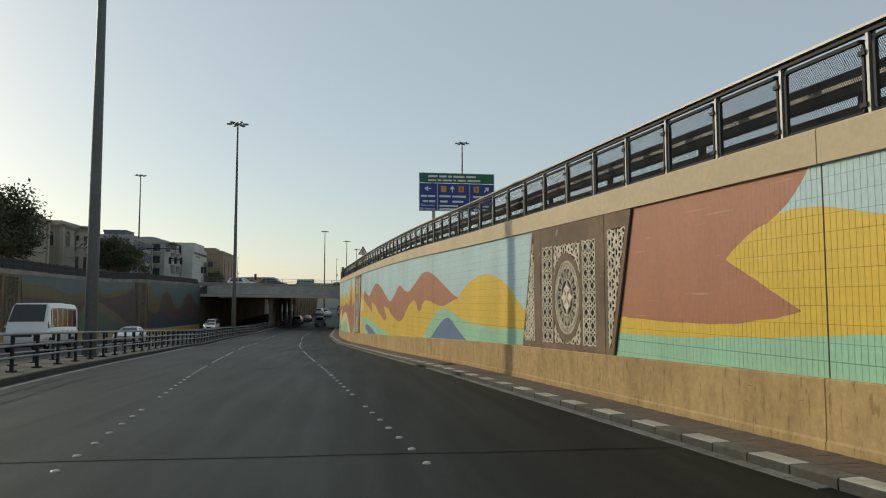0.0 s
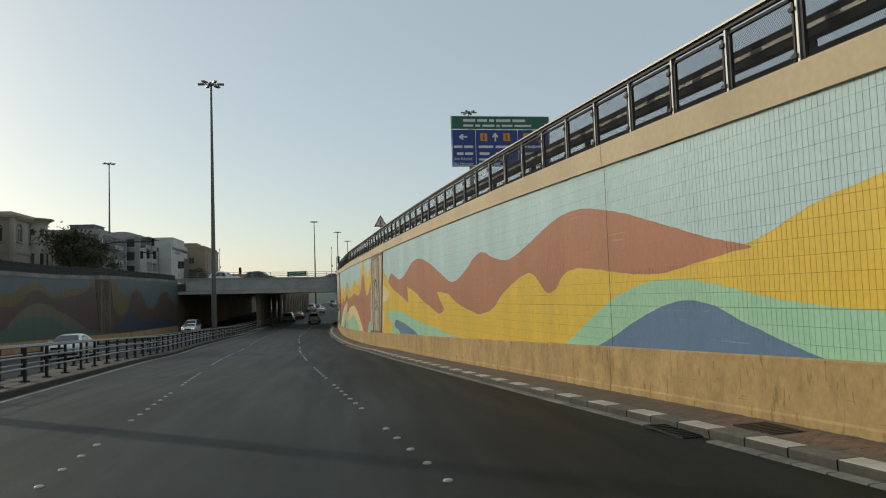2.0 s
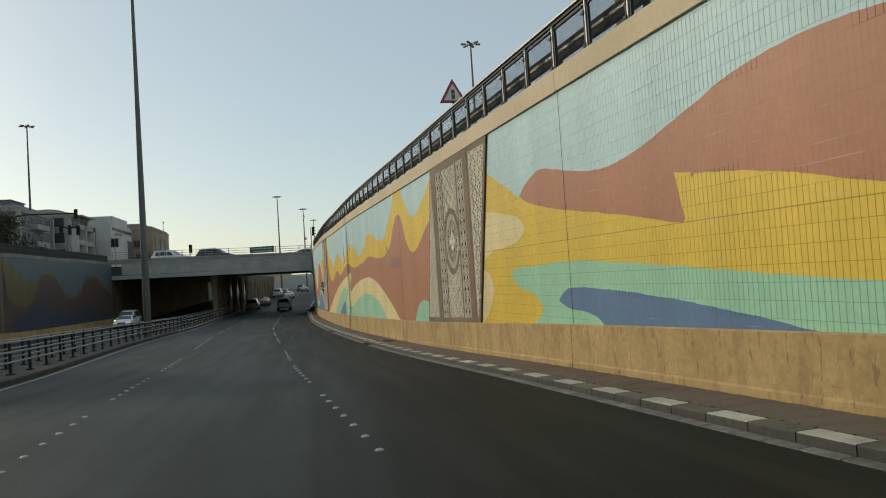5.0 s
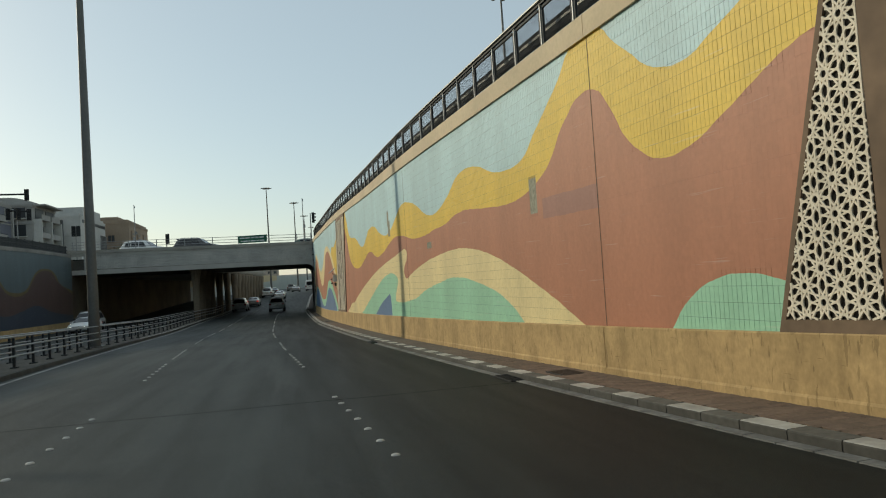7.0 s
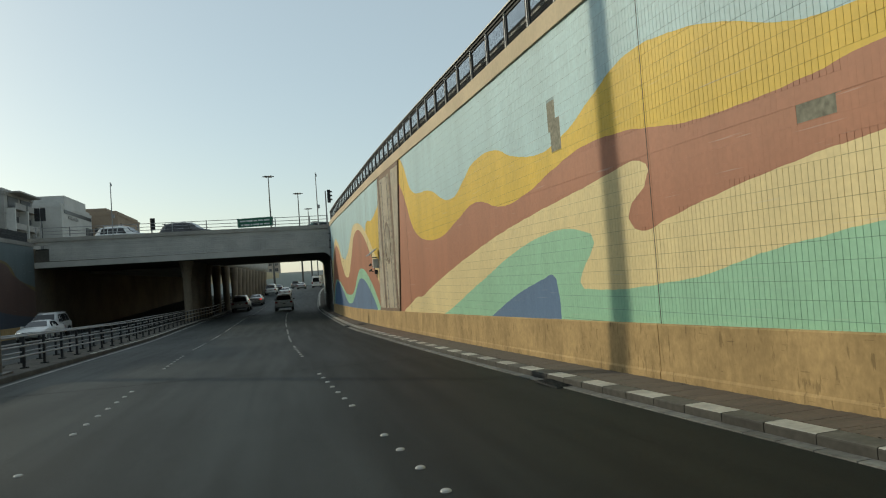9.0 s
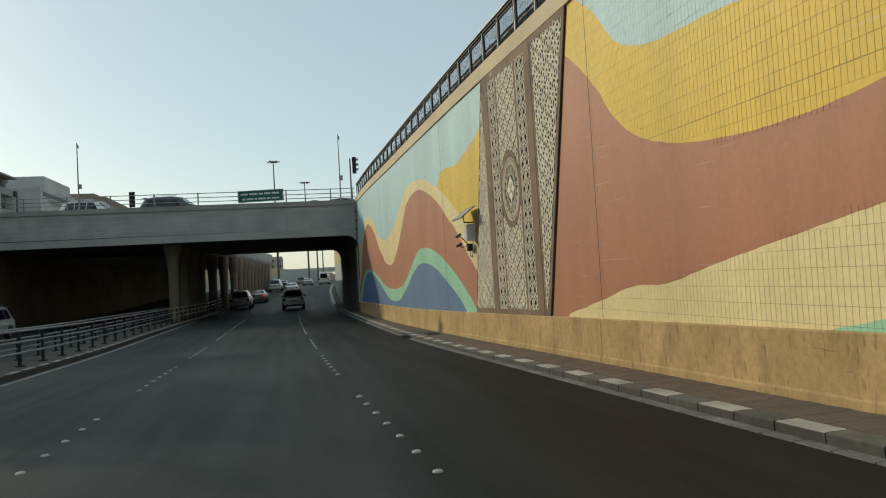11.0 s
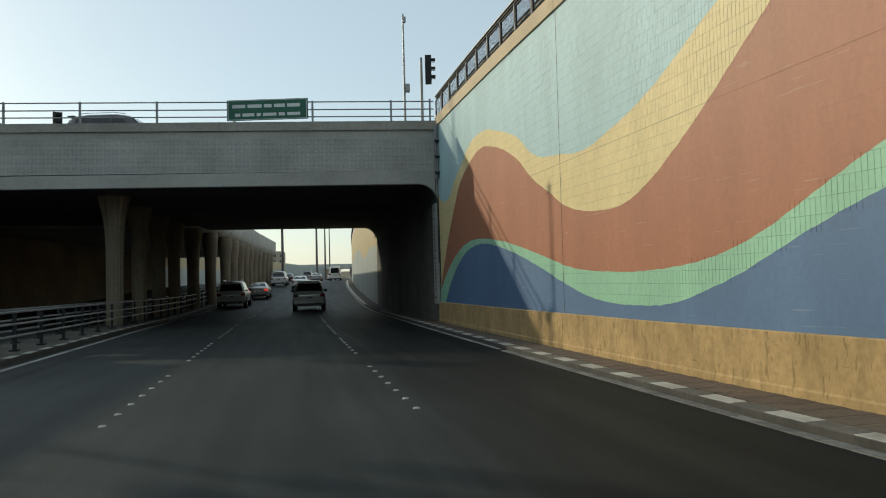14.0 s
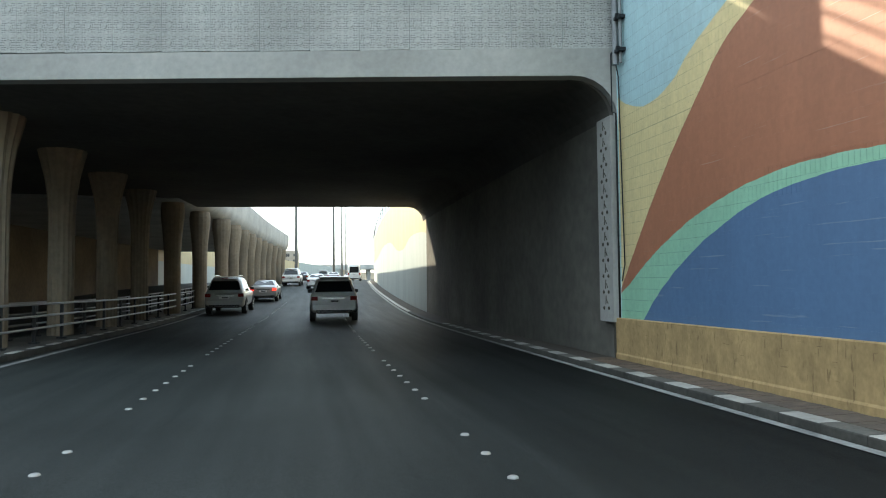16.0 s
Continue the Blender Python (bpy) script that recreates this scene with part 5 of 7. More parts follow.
class Panel:
    """Places in a panel: v along the wall from its middle, h from its foot, d out of the wall."""

    def __init__(self, yc, side):
        self.yc, self.side = yc, side
        self.H = self.top(0) - self.foot(0)

    def foot(self, v):
        return road_z(self.yc + v) + PLINTH_H

    def top(self, v):
        return top_z(self.yc + v) - BAND - (0.0 if self.side > 0 else -0.15)

    def at(self, v, h, d):
        y = self.yc + v
        x = wall_x(y) - d if self.side > 0 else wall_x(y) - LEFT_OFF + d
        a, b = self.foot(v), self.top(v)
        return Vector((x, y, a + (b - a) * h / self.H))

    def slab(self, m, poly, d0, d1):
        n = len(poly)
        m.add([self.at(v, h, d0) for v, h in poly] + [self.at(v, h, d1) for v, h in poly],
              [tuple(range(n, 2 * n))] + [(i, (i + 1) % n, n + (i + 1) % n, n + i) for i in range(n)])
        return m

    def rib(self, m, a, b, w, d0, d1):
        t = Vector((b[0] - a[0], b[1] - a[1]))
        if t.length < 1e-5:
            return
        nrm = Vector((-t.y, t.x)).normalized() * (w / 2)
        k = len(m.v)
        m.v += [self.at(p[0] + s * nrm.x, p[1] + s * nrm.y, d) for d in (d0, d1) for p, s in ((a, 1), (b, 1), (b, -1), (a, -1))]
        m.f += [(k + 4, k + 5, k + 6, k + 7), (k, k + 1, k + 5, k + 4), (k + 1, k + 2, k + 6, k + 5), (k + 2, k + 3, k + 7, k + 6), (k + 3, k, k + 4, k + 7)]
        m.mi += [0] * 5

    def ring(self, m, c, rv, rh, w, n, d0, d1, keep=None):
        pts = [(c[0] + rv * math.cos(2 * math.pi * k / n), c[1] + rh * math.sin(2 * math.pi * k / n)) for k in range(n + 1)]
        for a, b in zip(pts, pts[1:]):
            if not keep or keep(((a[0] + b[0]) / 2, (a[1] + b[1]) / 2)):
                self.rib(m, a, b, w, d0, d1)

    def stars(self, m, box, cell, keep, w=0.019):
        """Ten-pointed stars of long crossing bars, edge to edge on a staggered grid."""
        v0, v1, h0, h1 = box
        dx, r = cell * 0.688, cell * 0.425
        for i in range(-1, int((v1 - v0) / dx) + 2):
            for j in range(-1, int((h1 - h0) / cell) + 2):
                c = (v0 + i * dx, h0 + (j + 0.5 * (i % 2)) * cell)
                at = lambda k: Vector((c[0] + r * math.cos(math.pi * k / 5), c[1] + r * math.sin(math.pi * k / 5)))
                for k, step in [(k, 4) for k in range(10)]:
                    p, q = at(k), at(k + step)
                    t = (q - p).normalized()
                    p = p - t * (0.0 if k in (1, 4, 6, 9) else 0.11 * cell)
                    q = q + t * (0.0 if (k + step) % 10 in (1, 4, 6, 9) else 0.11 * cell)
                    # the star's middle stays open; bars run in short lengths so that edges can cut them
                    for e in range(8):
                        a, b = p.lerp(q, e / 8), p.lerp(q, (e + 1) / 8)
                        if keep(a) and keep(b):
                            self.rib(m, a, b, w, 0.034, 0.047 + 0.0006 * (k % 5))


def decorative_panel(yc, hc, head, side=1, cell=0.37):
    """A tapered middle part between two leaning flanks, parted by open joints; lattice set into brown frames."""
    P = Panel(yc, side)
    ribs = LATTICE if side > 0 else LATTICE_DIM
    H = P.H
    ob = thing("decorative_panel", "brown wall panel with cream star lattice and round medallion" if side > 0 else "brown precast wall panel with a pierced lattice in shade",
               "wall panel", group="lattice panels")
    far_top, far_foot = 1.90, 1.90 + 0.275 * H
    near_top, near_foot = -1.94 - 0.275 * H, -1.94
    j1, j2 = 1.41, -1.66
    lo, hi, top = 0.13, H - head, H - head * 0.7
    ends = (-0.63, 0.66)
    strips = ((0.76, 1.31), (-1.28, -0.74))
    part("backing", P.slab(Mesh(), [(near_foot, 0), (far_foot, 0), (far_top, H), (near_top, H)], 0.0, 0.02), BROWN_IN, ob, "brown recess with shade in its colour")
    d = 0.045
    far_in = lambda h: far_foot - 0.07 + (far_top - far_foot) * h / H
    near_in = lambda h: near_foot + 0.11 + (near_top - near_foot) * h / H
    middle, far, near = Mesh(), Mesh(), Mesh()
    # middle: foot, head and the upright bars between the fields
    xs = [j2 + 0.012, strips[1][0], strips[1][1], ends[0], ends[1], strips[0][0], strips[0][1], j1 - 0.012]
    P.slab(middle, [(xs[0], 0), (xs[-1], 0), (xs[-1], lo), (xs[0], lo)], 0.0, d)
    P.slab(middle, [(xs[0], hi), (xs[-1], hi), (xs[-1], H), (xs[0], H)], 0.0, d)
    for a, b in zip(xs[::2], xs[1::2]):
        P.slab(middle, [(a, lo), (b, lo), (b, hi), (a, hi)], 0.0, d)
    part("middle_frame", middle, BROWN, ob, "weathered brown frame")
    # far flank: a pillar along the joint, a thin leaning edge, foot and head
    P.slab(far, [(j1 + 0.012, 0), (1.76, 0), (1.84, H), (j1 + 0.012, H)], 0.0, d)
    P.slab(far, [(1.76, 0), (far_foot, 0), (far_in(lo) + 0.07, lo), (1.762, lo)], 0.0, d)
    P.slab(far, [(far_in(lo), lo), (far_in(lo) + 0.07, lo), (far_top, H), (far_in(H), H)], 0.0, d)
    part("flank_frame", far, BROWN, ob, "weathered brown leaning frame")
    # near flank: narrow at the foot, wide at the head
    apex = 0.13
    P.slab(near, [(j2 - 0.012, 0), (j2 - 0.012, H), (-1.765, H), (-1.775, apex), (-1.775, 0)], 0.0, d)
    P.slab(near, [(near_foot, 0), (-1.775, 0), (-1.775, apex), (near_in(apex) - 0.11, apex)], 0.0, d)
    P.slab(near, [(near_in(apex) - 0.11, apex), (near_in(apex), apex), (near_in(top), top), (near_in(top) - 0.11, top)], 0.0, d)
    P.slab(near, [(near_in(top) - 0.11, top), (-1.765, top), (-1.765, H), (near_top, H)], 0.0, d)
    part("flank_frame", near, BROWN, ob, "weathered brown leaning frame")
    for v in (j1, j2):
        part("joint", P.slab(Mesh(), [(v - 0.014, 0.0), (v + 0.014, 0.0), (v + 0.014, H), (v - 0.014, H)], 0.0, 0.03), JOINT, ob)
    m = P.slab(Mesh(), [(near_foot - 0.018, 0), (near_foot, 0), (near_top, H), (near_top - 0.018, H)], 0.0, 0.006)
    part("edge_joint", m, JOINT, ob)
    # lattices
    c, rv, rh = (0.02, hc), 0.605, 0.735
    off = lambda p: math.hypot((p[0] - c[0]) / (rv + 0.115), (p[1] - c[1]) / (rh + 0.14))
    lat = Mesh()
    P.stars(lat, (ends[0], ends[1], lo, hi), cell, lambda p: ends[0] - 0.005 < p[0] < ends[1] + 0.005 and lo < p[1] < hi and off(p) > 1.0, 0.022)
    part("lattice", lat, ribs, ob, "cream pierced star lattice")
    lat = Mesh()
    P.stars(lat, (1.78, far_foot, lo, hi), cell * 0.9, lambda p: 1.765 + 0.08 * p[1] / H < p[0] < far_in(p[1]) and lo < p[1] < top, 0.021)
    part("flank_lattice", lat, ribs, ob, "cream pierced star lattice")
    lat = Mesh()
    P.stars(lat, (near_top, -1.78, lo, hi), cell, lambda p: near_in(p[1]) < p[0] < -1.77 and apex < p[1] < top, 0.023)
    part("flank_lattice", lat, ribs, ob, "cream pierced star lattice")
    for a, b in strips:
        st = Mesh()
        m0, w = (a + b) / 2, b - a
        n = max(2, round((hi - lo) / w))
        ph = (hi - lo) / n
        keep = lambda p: a - 0.002 < p[0] < b + 0.002 and lo < p[1] < hi
        # circles in the middle and on both edges, each overlapping the next by half
        for k in range(2 * n + 1):
            h = lo + k * ph / 2
            for x in (m0, a, b):
                P.ring(st, (x, h), w * 0.5, ph * 0.5, 0.021, 20, 0.032, 0.045 + 0.001 * (k % 2), keep)
        for k in range(n):
            for x in (a + 0.012, b - 0.012):
                P.rib(st, (x, lo + k * ph), (x, lo + (k + 1) * ph), 0.018, 0.015, 0.043)
        part("circle_strip", st, ribs, ob, "cream strip of interlaced circles")
    # medallion
    md = Mesh()
    N = 48
    rim = ((rv, rh, 0.01), (rv, rh, 0.05), (rv + 0.115, rh + 0.14, 0.05), (rv + 0.115, rh + 0.14, 0.01))
    md.add([P.at(c[0] + p * math.cos(2 * math.pi * k / N), c[1] + q * math.sin(2 * math.pi * k / N), e) for p, q, e in rim for k in range(N)],
           [(i * N + k, i * N + (k + 1) % N, (i + 1) * N + (k + 1) % N, (i + 1) * N + k) for i in range(3) for k in range(N)])
    med = part("medallion", md, BROWN, ob, "round brown medallion frame")
    rb = Mesh()
    e = rh / rv
    for k in range(44):
        t = 2 * math.pi * k / 44
        P.ring(rb, (c[0] + 0.548 * math.cos(t), c[1] + 0.548 * e * math.sin(t)), 0.037, 0.045, 0.012, 8, 0.015, 0.044)
    for k in range(18):
        t = 2 * math.pi * k / 18
        P.ring(rb, (c[0] + 0.385 * math.cos(t), c[1] + 0.385 * e * math.sin(t)), 0.10, 0.12, 0.013, 14, 0.015, 0.042)
    for r in (0.295, 0.495, 0.595):
        P.ring(rb, c, r, r * e, 0.013, 40, 0.015, 0.043)
    for k in range(4):
        t = math.pi / 2 * k
        q = (c[0] + 0.142 * math.cos(t), c[1] + 0.142 * e * math.sin(t))
        star = [(q[0] + (0.14 if j % 2 == 0 else 0.07) * math.cos(math.pi / 4 * j), q[1] + e * (0.14 if j % 2 == 0 else 0.07) * math.sin(math.pi / 4 * j)) for j in range(8)]
        P.slab(rb, star, 0.015, 0.042)
    part("rosette", rb, ribs, med, "cream rings and four-pointed stars")
    return ob


for yc, hc, head in ((13.67, 1.04, 0.40), (54.81, 2.15, 0.21), (95.77, 2.88, 0.21)):
    decorative_panel(yc, hc, head, 1)
    decorative_panel(yc + 2.3, hc, head, -1, 0.7)


# ---- railing on the right wall, with the road barrier behind it ----
def mesh_material():
    m = bpy.data.materials.new("dark_wire_mesh")
    m.use_nodes = True
    n, l = m.node_tree.nodes, m.node_tree.links
    b = n["Principled BSDF"]
    b.inputs["Base Color"].default_value = (0.03, 0.033, 0.036, 1)
    b.inputs["Roughness"].default_value = 0.8
    b.inputs["Specular IOR Level"].default_value = 0.05
    geo = n.new("ShaderNodeNewGeometry")
    sep = n.new("ShaderNodeSeparateXYZ")
    l.new(geo.outputs["Position"], sep.inputs[0])

    def mathn(op, a, c):
        x = n.new("ShaderNodeMath")
        x.operation = op
        for i, v in enumerate((a, c)):
            if isinstance(v, (int, float)):
                x.inputs[i].default_value = v
            else:
                l.new(v, x.inputs[i])
        return x.outputs[0]
    bars = []
    for s in (1, -1):
        k = mathn("ADD", sep.outputs["Y"], mathn("MULTIPLY", sep.outputs["Z"], s * 0.55))
        f = mathn("FRACT", mathn("MULTIPLY", k, 38.0), 0)
        bars.append(mathn("LESS_THAN", f, 0.27))
    hole = mathn("MAXIMUM", bars[0], bars[1])
    tr = n.new("ShaderNodeBsdfTransparent")
    mix = n.new("ShaderNodeMixShader")
    l.new(hole, mix.inputs[0])
    l.new(tr.outputs[0], mix.inputs[1])
    l.new(b.outputs[0], mix.inputs[2])
    l.new(mix.outputs[0], n["Material Output"].inputs["Surface"])
    return m


MESH = mesh_material()
RAILCAP = material("pale_rail_cap", (0.30, 0.295, 0.27), 0.5, 0.3, grain=0.08, bump=0.05)


def wall_railing():
    ob = thing("wall_railing", "dark steel railing with wire mesh panels and pale cap", "railing")
    sp, h, o = 1.27, 0.93, -0.16
    y = 7.72 - 14 * sp
    post = Mesh().box((0, 0, h / 2), (0.05, 0.035, h))
    post.box((0.03, 0, h / 2), (0.02, 0.11, h))
    pm = post.data("post", STEEL_DULL)
    clipm = Mesh().box((-0.03, 0.06, 0), (0.03, 0.09, 0.05)).data("clip", DARKSTEEL)
    while y < 129.4:
        a, b = y, min(y + sp, 129.6)
        M = at_wall(a, o, top_z(a))
        part("post", pm, (), ob).matrix_basis = M
        m = Mesh()
        u0, u1 = a + 0.07, b - 0.07
        f = lambda yy, z: (wall_x(yy) - o + 0.01, yy, top_z(yy) + z)
        m.add([f(u0, 0.06), f(u1, 0.06), f(u1, 0.82), f(u0, 0.82)], [(0, 1, 2, 3)])
        pn = part("mesh_panel", m, MESH, ob, "fine dark wire mesh")
        # frame with rounded corners
        fr = Mesh()
        pts = [(u0 + 0.06, 0.06), (u1 - 0.06, 0.06), (u1 - 0.015, 0.075), (u1, 0.12), (u1, 0.76), (u1 - 0.015, 0.805), (u1 - 0.06, 0.82), (u0 + 0.06, 0.82), (u0 + 0.015, 0.805), (u0, 0.76), (u0, 0.12), (u0 + 0.015, 0.075), (u0 + 0.06, 0.06)]
        fr.tube([f(p, q) for p, q in pts], 0.03, 5, caps=False)
        part("panel_frame", fr, DARKSTEEL, pn)
        if a < 60:
            for z in (0.14, 0.68):
                part("clip", clipm, (), ob).matrix_basis = M @ Matrix.Translation((0, 0, z))
        y += sp
    cap = Mesh().sweep(steps(-10, 129.4, 1.5), lambda y: [(wall_x(y) - o - 0.07, top_z(y) + h), (wall_x(y) - o - 0.07, top_z(y) + h + 0.03), (wall_x(y) - o + 0.07, top_z(y) + h + 0.045), (wall_x(y) - o + 0.07, top_z(y) + h)])
    part("cap_rail", cap, RAILCAP, ob, "pale cap rail")
    m = Mesh().sweep(steps(-10, 129.4, 1.5), lambda y: [(wall_x(y) - o - 0.03, top_z(y) + h - 0.055), (wall_x(y) - o - 0.03, top_z(y) + h), (wall_x(y) - o + 0.03, top_z(y) + h), (wall_x(y) - o + 0.03, top_z(y) + h - 0.055)])
    part("under_rail", m, DARKSTEEL, ob)
    gb = thing("road_barrier", "long galvanised corrugated road barrier beside the upper street", "guard rail")
    prof = [(0, 0), (0.05, 0.04), (0.05, 0.1), (0, 0.15), (0.05, 0.2), (0.05, 0.26), (0, 0.31), (0.02, 0.31), (0.07, 0.27), (0.07, 0.19), (0.03, 0.15), (0.07, 0.11), (0.07, 0.03), (0.02, 0)]
    m = Mesh().sweep(steps(-10, 128, 2), lambda y: [(wall_x(y) + 0.48 - a, top_z(y) + 0.37 + b) for a, b in prof])
    part("beam", m, BARRIER, gb)
    # pale strip added for the bright reflection along the steel beam
    part("pale_gleam", Mesh().sweep(steps(-10, 128, 2), lambda y: [(wall_x(y) + 0.39, top_z(y) + 0.50), (wall_x(y) + 0.39, top_z(y) + 0.55), (wall_x(y) + 0.43, top_z(y) + 0.55), (wall_x(y) + 0.43, top_z(y) + 0.50)]), RAILCAP, gb)
    part("rub_rail", Mesh().sweep(steps(-10, 128, 2), lambda y: [(wall_x(y) + 0.46, top_z(y) + 0.1), (wall_x(y) + 0.46, top_z(y) + 0.27), (wall_x(y) + 0.53, top_z(y) + 0.27), (wall_x(y) + 0.53, top_z(y) + 0.1)]), BARRIER, gb)
    pst = Mesh().box((0, 0, 0.36), (0.1, 0.06, 0.74)).data("barrier_post", BARRIER)
    for k in range(46):
        y = -8 + 3 * k
        part("barrier_post", pst, (), gb).matrix_basis = pose(wall_x(y) + 0.57, y, top_z(y) - 0.05)


wall_railing()


def median_rail():
    ob = thing("median_railing", "low dark steel railing with three rails along the median", "railing")
    pm = Mesh().box((0, 0, 0.5), (0.07, 0.09, 1.0)).box((0, 0, 0.02), (0.2, 0.2, 0.04)).data("post", DARKSTEEL)
    for k in range(95):
        y = -10 + 2.0 * k
        part("post", pm, (), ob).matrix_basis = pose(wall_x(y) - MEDIAN_OFF - 0.05, y, road_z(y) + 0.13)
    for h in (0.98, 0.68, 0.38):
        part("rail", Mesh().tube([(wall_x(y) - MEDIAN_OFF - 0.0, y, road_z(y) + 0.13 + h) for y in steps(-12, 180, 4)], 0.032, 7), STEEL_DULL, ob, smooth=True)
    for k in range(95):
        y = -10.7 + 2.0 * k
        ob2 = part("post", pm, (), ob)
        ob2.matrix_basis = pose(wall_x(y) - MEDIAN_OFF - 1.15, y, road_z(y) + 0.13)
    for h in (0.98, 0.68, 0.38):
        part("rail", Mesh().tube([(wall_x(y) - MEDIAN_OFF - 1.1, y, road_z(y) + 0.13 + h) for y in steps(-12, 180, 4)], 0.032, 7), STEEL_DULL, ob, smooth=True)


median_rail()


def left_fence():
    ob = thing("street_fence", "dark slatted fence on top of the far retaining wall", "fence")
    lx = lambda y: wall_x(y) - LEFT_OFF - 0.2
    m = Mesh()
    for k in range(900):
        y = 20 + k * 0.127
        m.box((lx(y), y, top_z(y) + 0.5), (0.03, 0.09, 0.72))
    sl = part("slats", m, DARKSTEEL, ob)
    sl["kind"] = "stuff"
    for z in (0.14, 0.5, 0.86):
        part("rail", Mesh().sweep(steps(-20, 134.5, 3), lambda y: [(lx(y) - 0.03, top_z(y) + z), (lx(y) + 0.03, top_z(y) + z), (lx(y) + 0.03, top_z(y) + z + 0.05), (lx(y) - 0.03, top_z(y) + z + 0.05)]), DARKSTEEL, ob)
    for k in range(60):
        y = 16 + 2 * k
        part("post", Mesh().box((lx(y), y, top_z(y) + 0.5), (0.07, 0.07, 0.95)), DARKSTEEL, ob)


left_fence()


# ---- signs ----
def text(name, s, size, mat, parent, m):
    c = bpy.data.curves.new(name, "FONT")
    c.body, c.size, c.extrude = s, size, 0.004
    ob = new(name, c)
    bpy.context.view_layer.update()
    me = bpy.data.meshes.new_from_object(ob.evaluated_get(bpy.context.evaluated_depsgraph_get()))
    bpy.data.objects.remove(ob)
    me.materials.append(mat)
    o = new(name, me)
    o.parent = parent
    o.matrix_basis = m
    return o


def big_sign():
    ob = thing("direction_sign", "large blue and green direction sign on steel posts", "road sign")
    W, H = 6.15, 3.1
    part("blue_plate", Mesh().box((W / 2, 0, H * 0.36), (W, 0.06, H * 0.72)), SIGN_BLUE, ob)
    part("green_plate", Mesh().box((W / 2, 0, H * 0.865), (W, 0.06, H * 0.26)), SIGN_GREEN, ob)

    def bars(name, items, mat, lab=""):
        m = Mesh()
        for x, z, w, h in items:
            m.box((x + w / 2, -0.04, z + h / 2), (w, 0.012, h))
        part(name, m, mat, ob, lab)
    bars("border", [(0.03, H * 0.725, W - 0.06, 0.03), (0.03, 0.03, W - 0.06, 0.03), (0.03, H - 0.05, W - 0.06, 0.03), (0.03, 0.03, 0.03, H - 0.08), (W - 0.06, 0.03, 0.03, H - 0.08),
                    (1.46, 0.06, 0.03, 2.15), (4.1, 0.06, 0.03, 2.15)], SIGN_WHITE)
    row = []
    for z, h, seq in ((2.72, 0.16, (0.75, 0.6, 0.3, 0.9, 0.8)), (2.42, 0.13, (0.62, 0.3, 0.75, 0.2, 0.66, 1.05))):
        x = 0.75
        for s in seq:
            row.append((x, z, s, h))
            x += s + 0.13
    for x, z, w in ((0.15, 1.12, 0.5), (0.75, 1.12, 0.55), (0.3, 0.7, 0.4), (0.8, 0.7, 0.5), (1.65, 1.12, 0.9), (2.7, 1.12, 1.1), (1.7, 0.7, 0.6), (2.7, 0.7, 0.9), (4.4, 1.12, 1.2), (4.4, 0.7, 0.9),
                    (1.65, 0.36, 1.5), (1.65, 0.1, 1.3), (4.4, 0.36, 1.3), (4.4, 0.1, 1.1)):
        row.append((x, z, w, 0.15 if z > 0.5 else 0.12))
    for one in row:
        bars("writing_bar", [one], SIGN_WHITE)
    for sx_ in (1.78, 3.2, 4.45):
        bars("route_shield", [(sx_, 1.55, 0.42, 0.48)], SIGN_ORANGE, "orange route shield")
        bars("route_bar", [(sx_ + 0.15, 1.62, 0.12, 0.32)], SIGN_RED)
    for x, z, a in ((0.7, 1.8, 90), (2.7, 1.8, 0), (5.5, 1.8, -45)):
        M = pose(x, -0.04, z, 0, -a, 0)
        shape = [(-0.045, -0.28), (0.045, -0.28), (0.045, 0.02), (0.17, -0.06), (0.17, 0.06), (0, 0.27), (-0.17, 0.06), (-0.17, -0.06), (-0.045, 0.02)]
        k = len(shape)
        m = Mesh().add([M @ Vector((p, d, q)) for d in (0.0, -0.012) for p, q in shape],
                       [tuple(range(k, 2 * k))] + [(i, (i + 1) % k, k + (i + 1) % k, k + i) for i in range(k)])
        part("arrow", m, SIGN_WHITE, ob, "white arrow")
    text("place_name", "Ain Khaled", 0.25, SIGN_WHITE, ob, pose(0.12, -0.04, 0.38, 90, 0, 0))
    text("place_name", "Bu Hamour", 0.25, SIGN_WHITE, ob, pose(0.12, -0.04, 0.1, 90, 0, 0))
    for x in (1.2, 4.9):
        part("post", Mesh().tube([(x, 0.2, -5.2), (x, 0.2, H - 0.1)], 0.14, 10), STEEL_DULL, ob, smooth=True)
    ob.matrix_basis = pose(5.4, 56.2, 8.7, 0, 0, 1.4)
    return ob


big_sign()


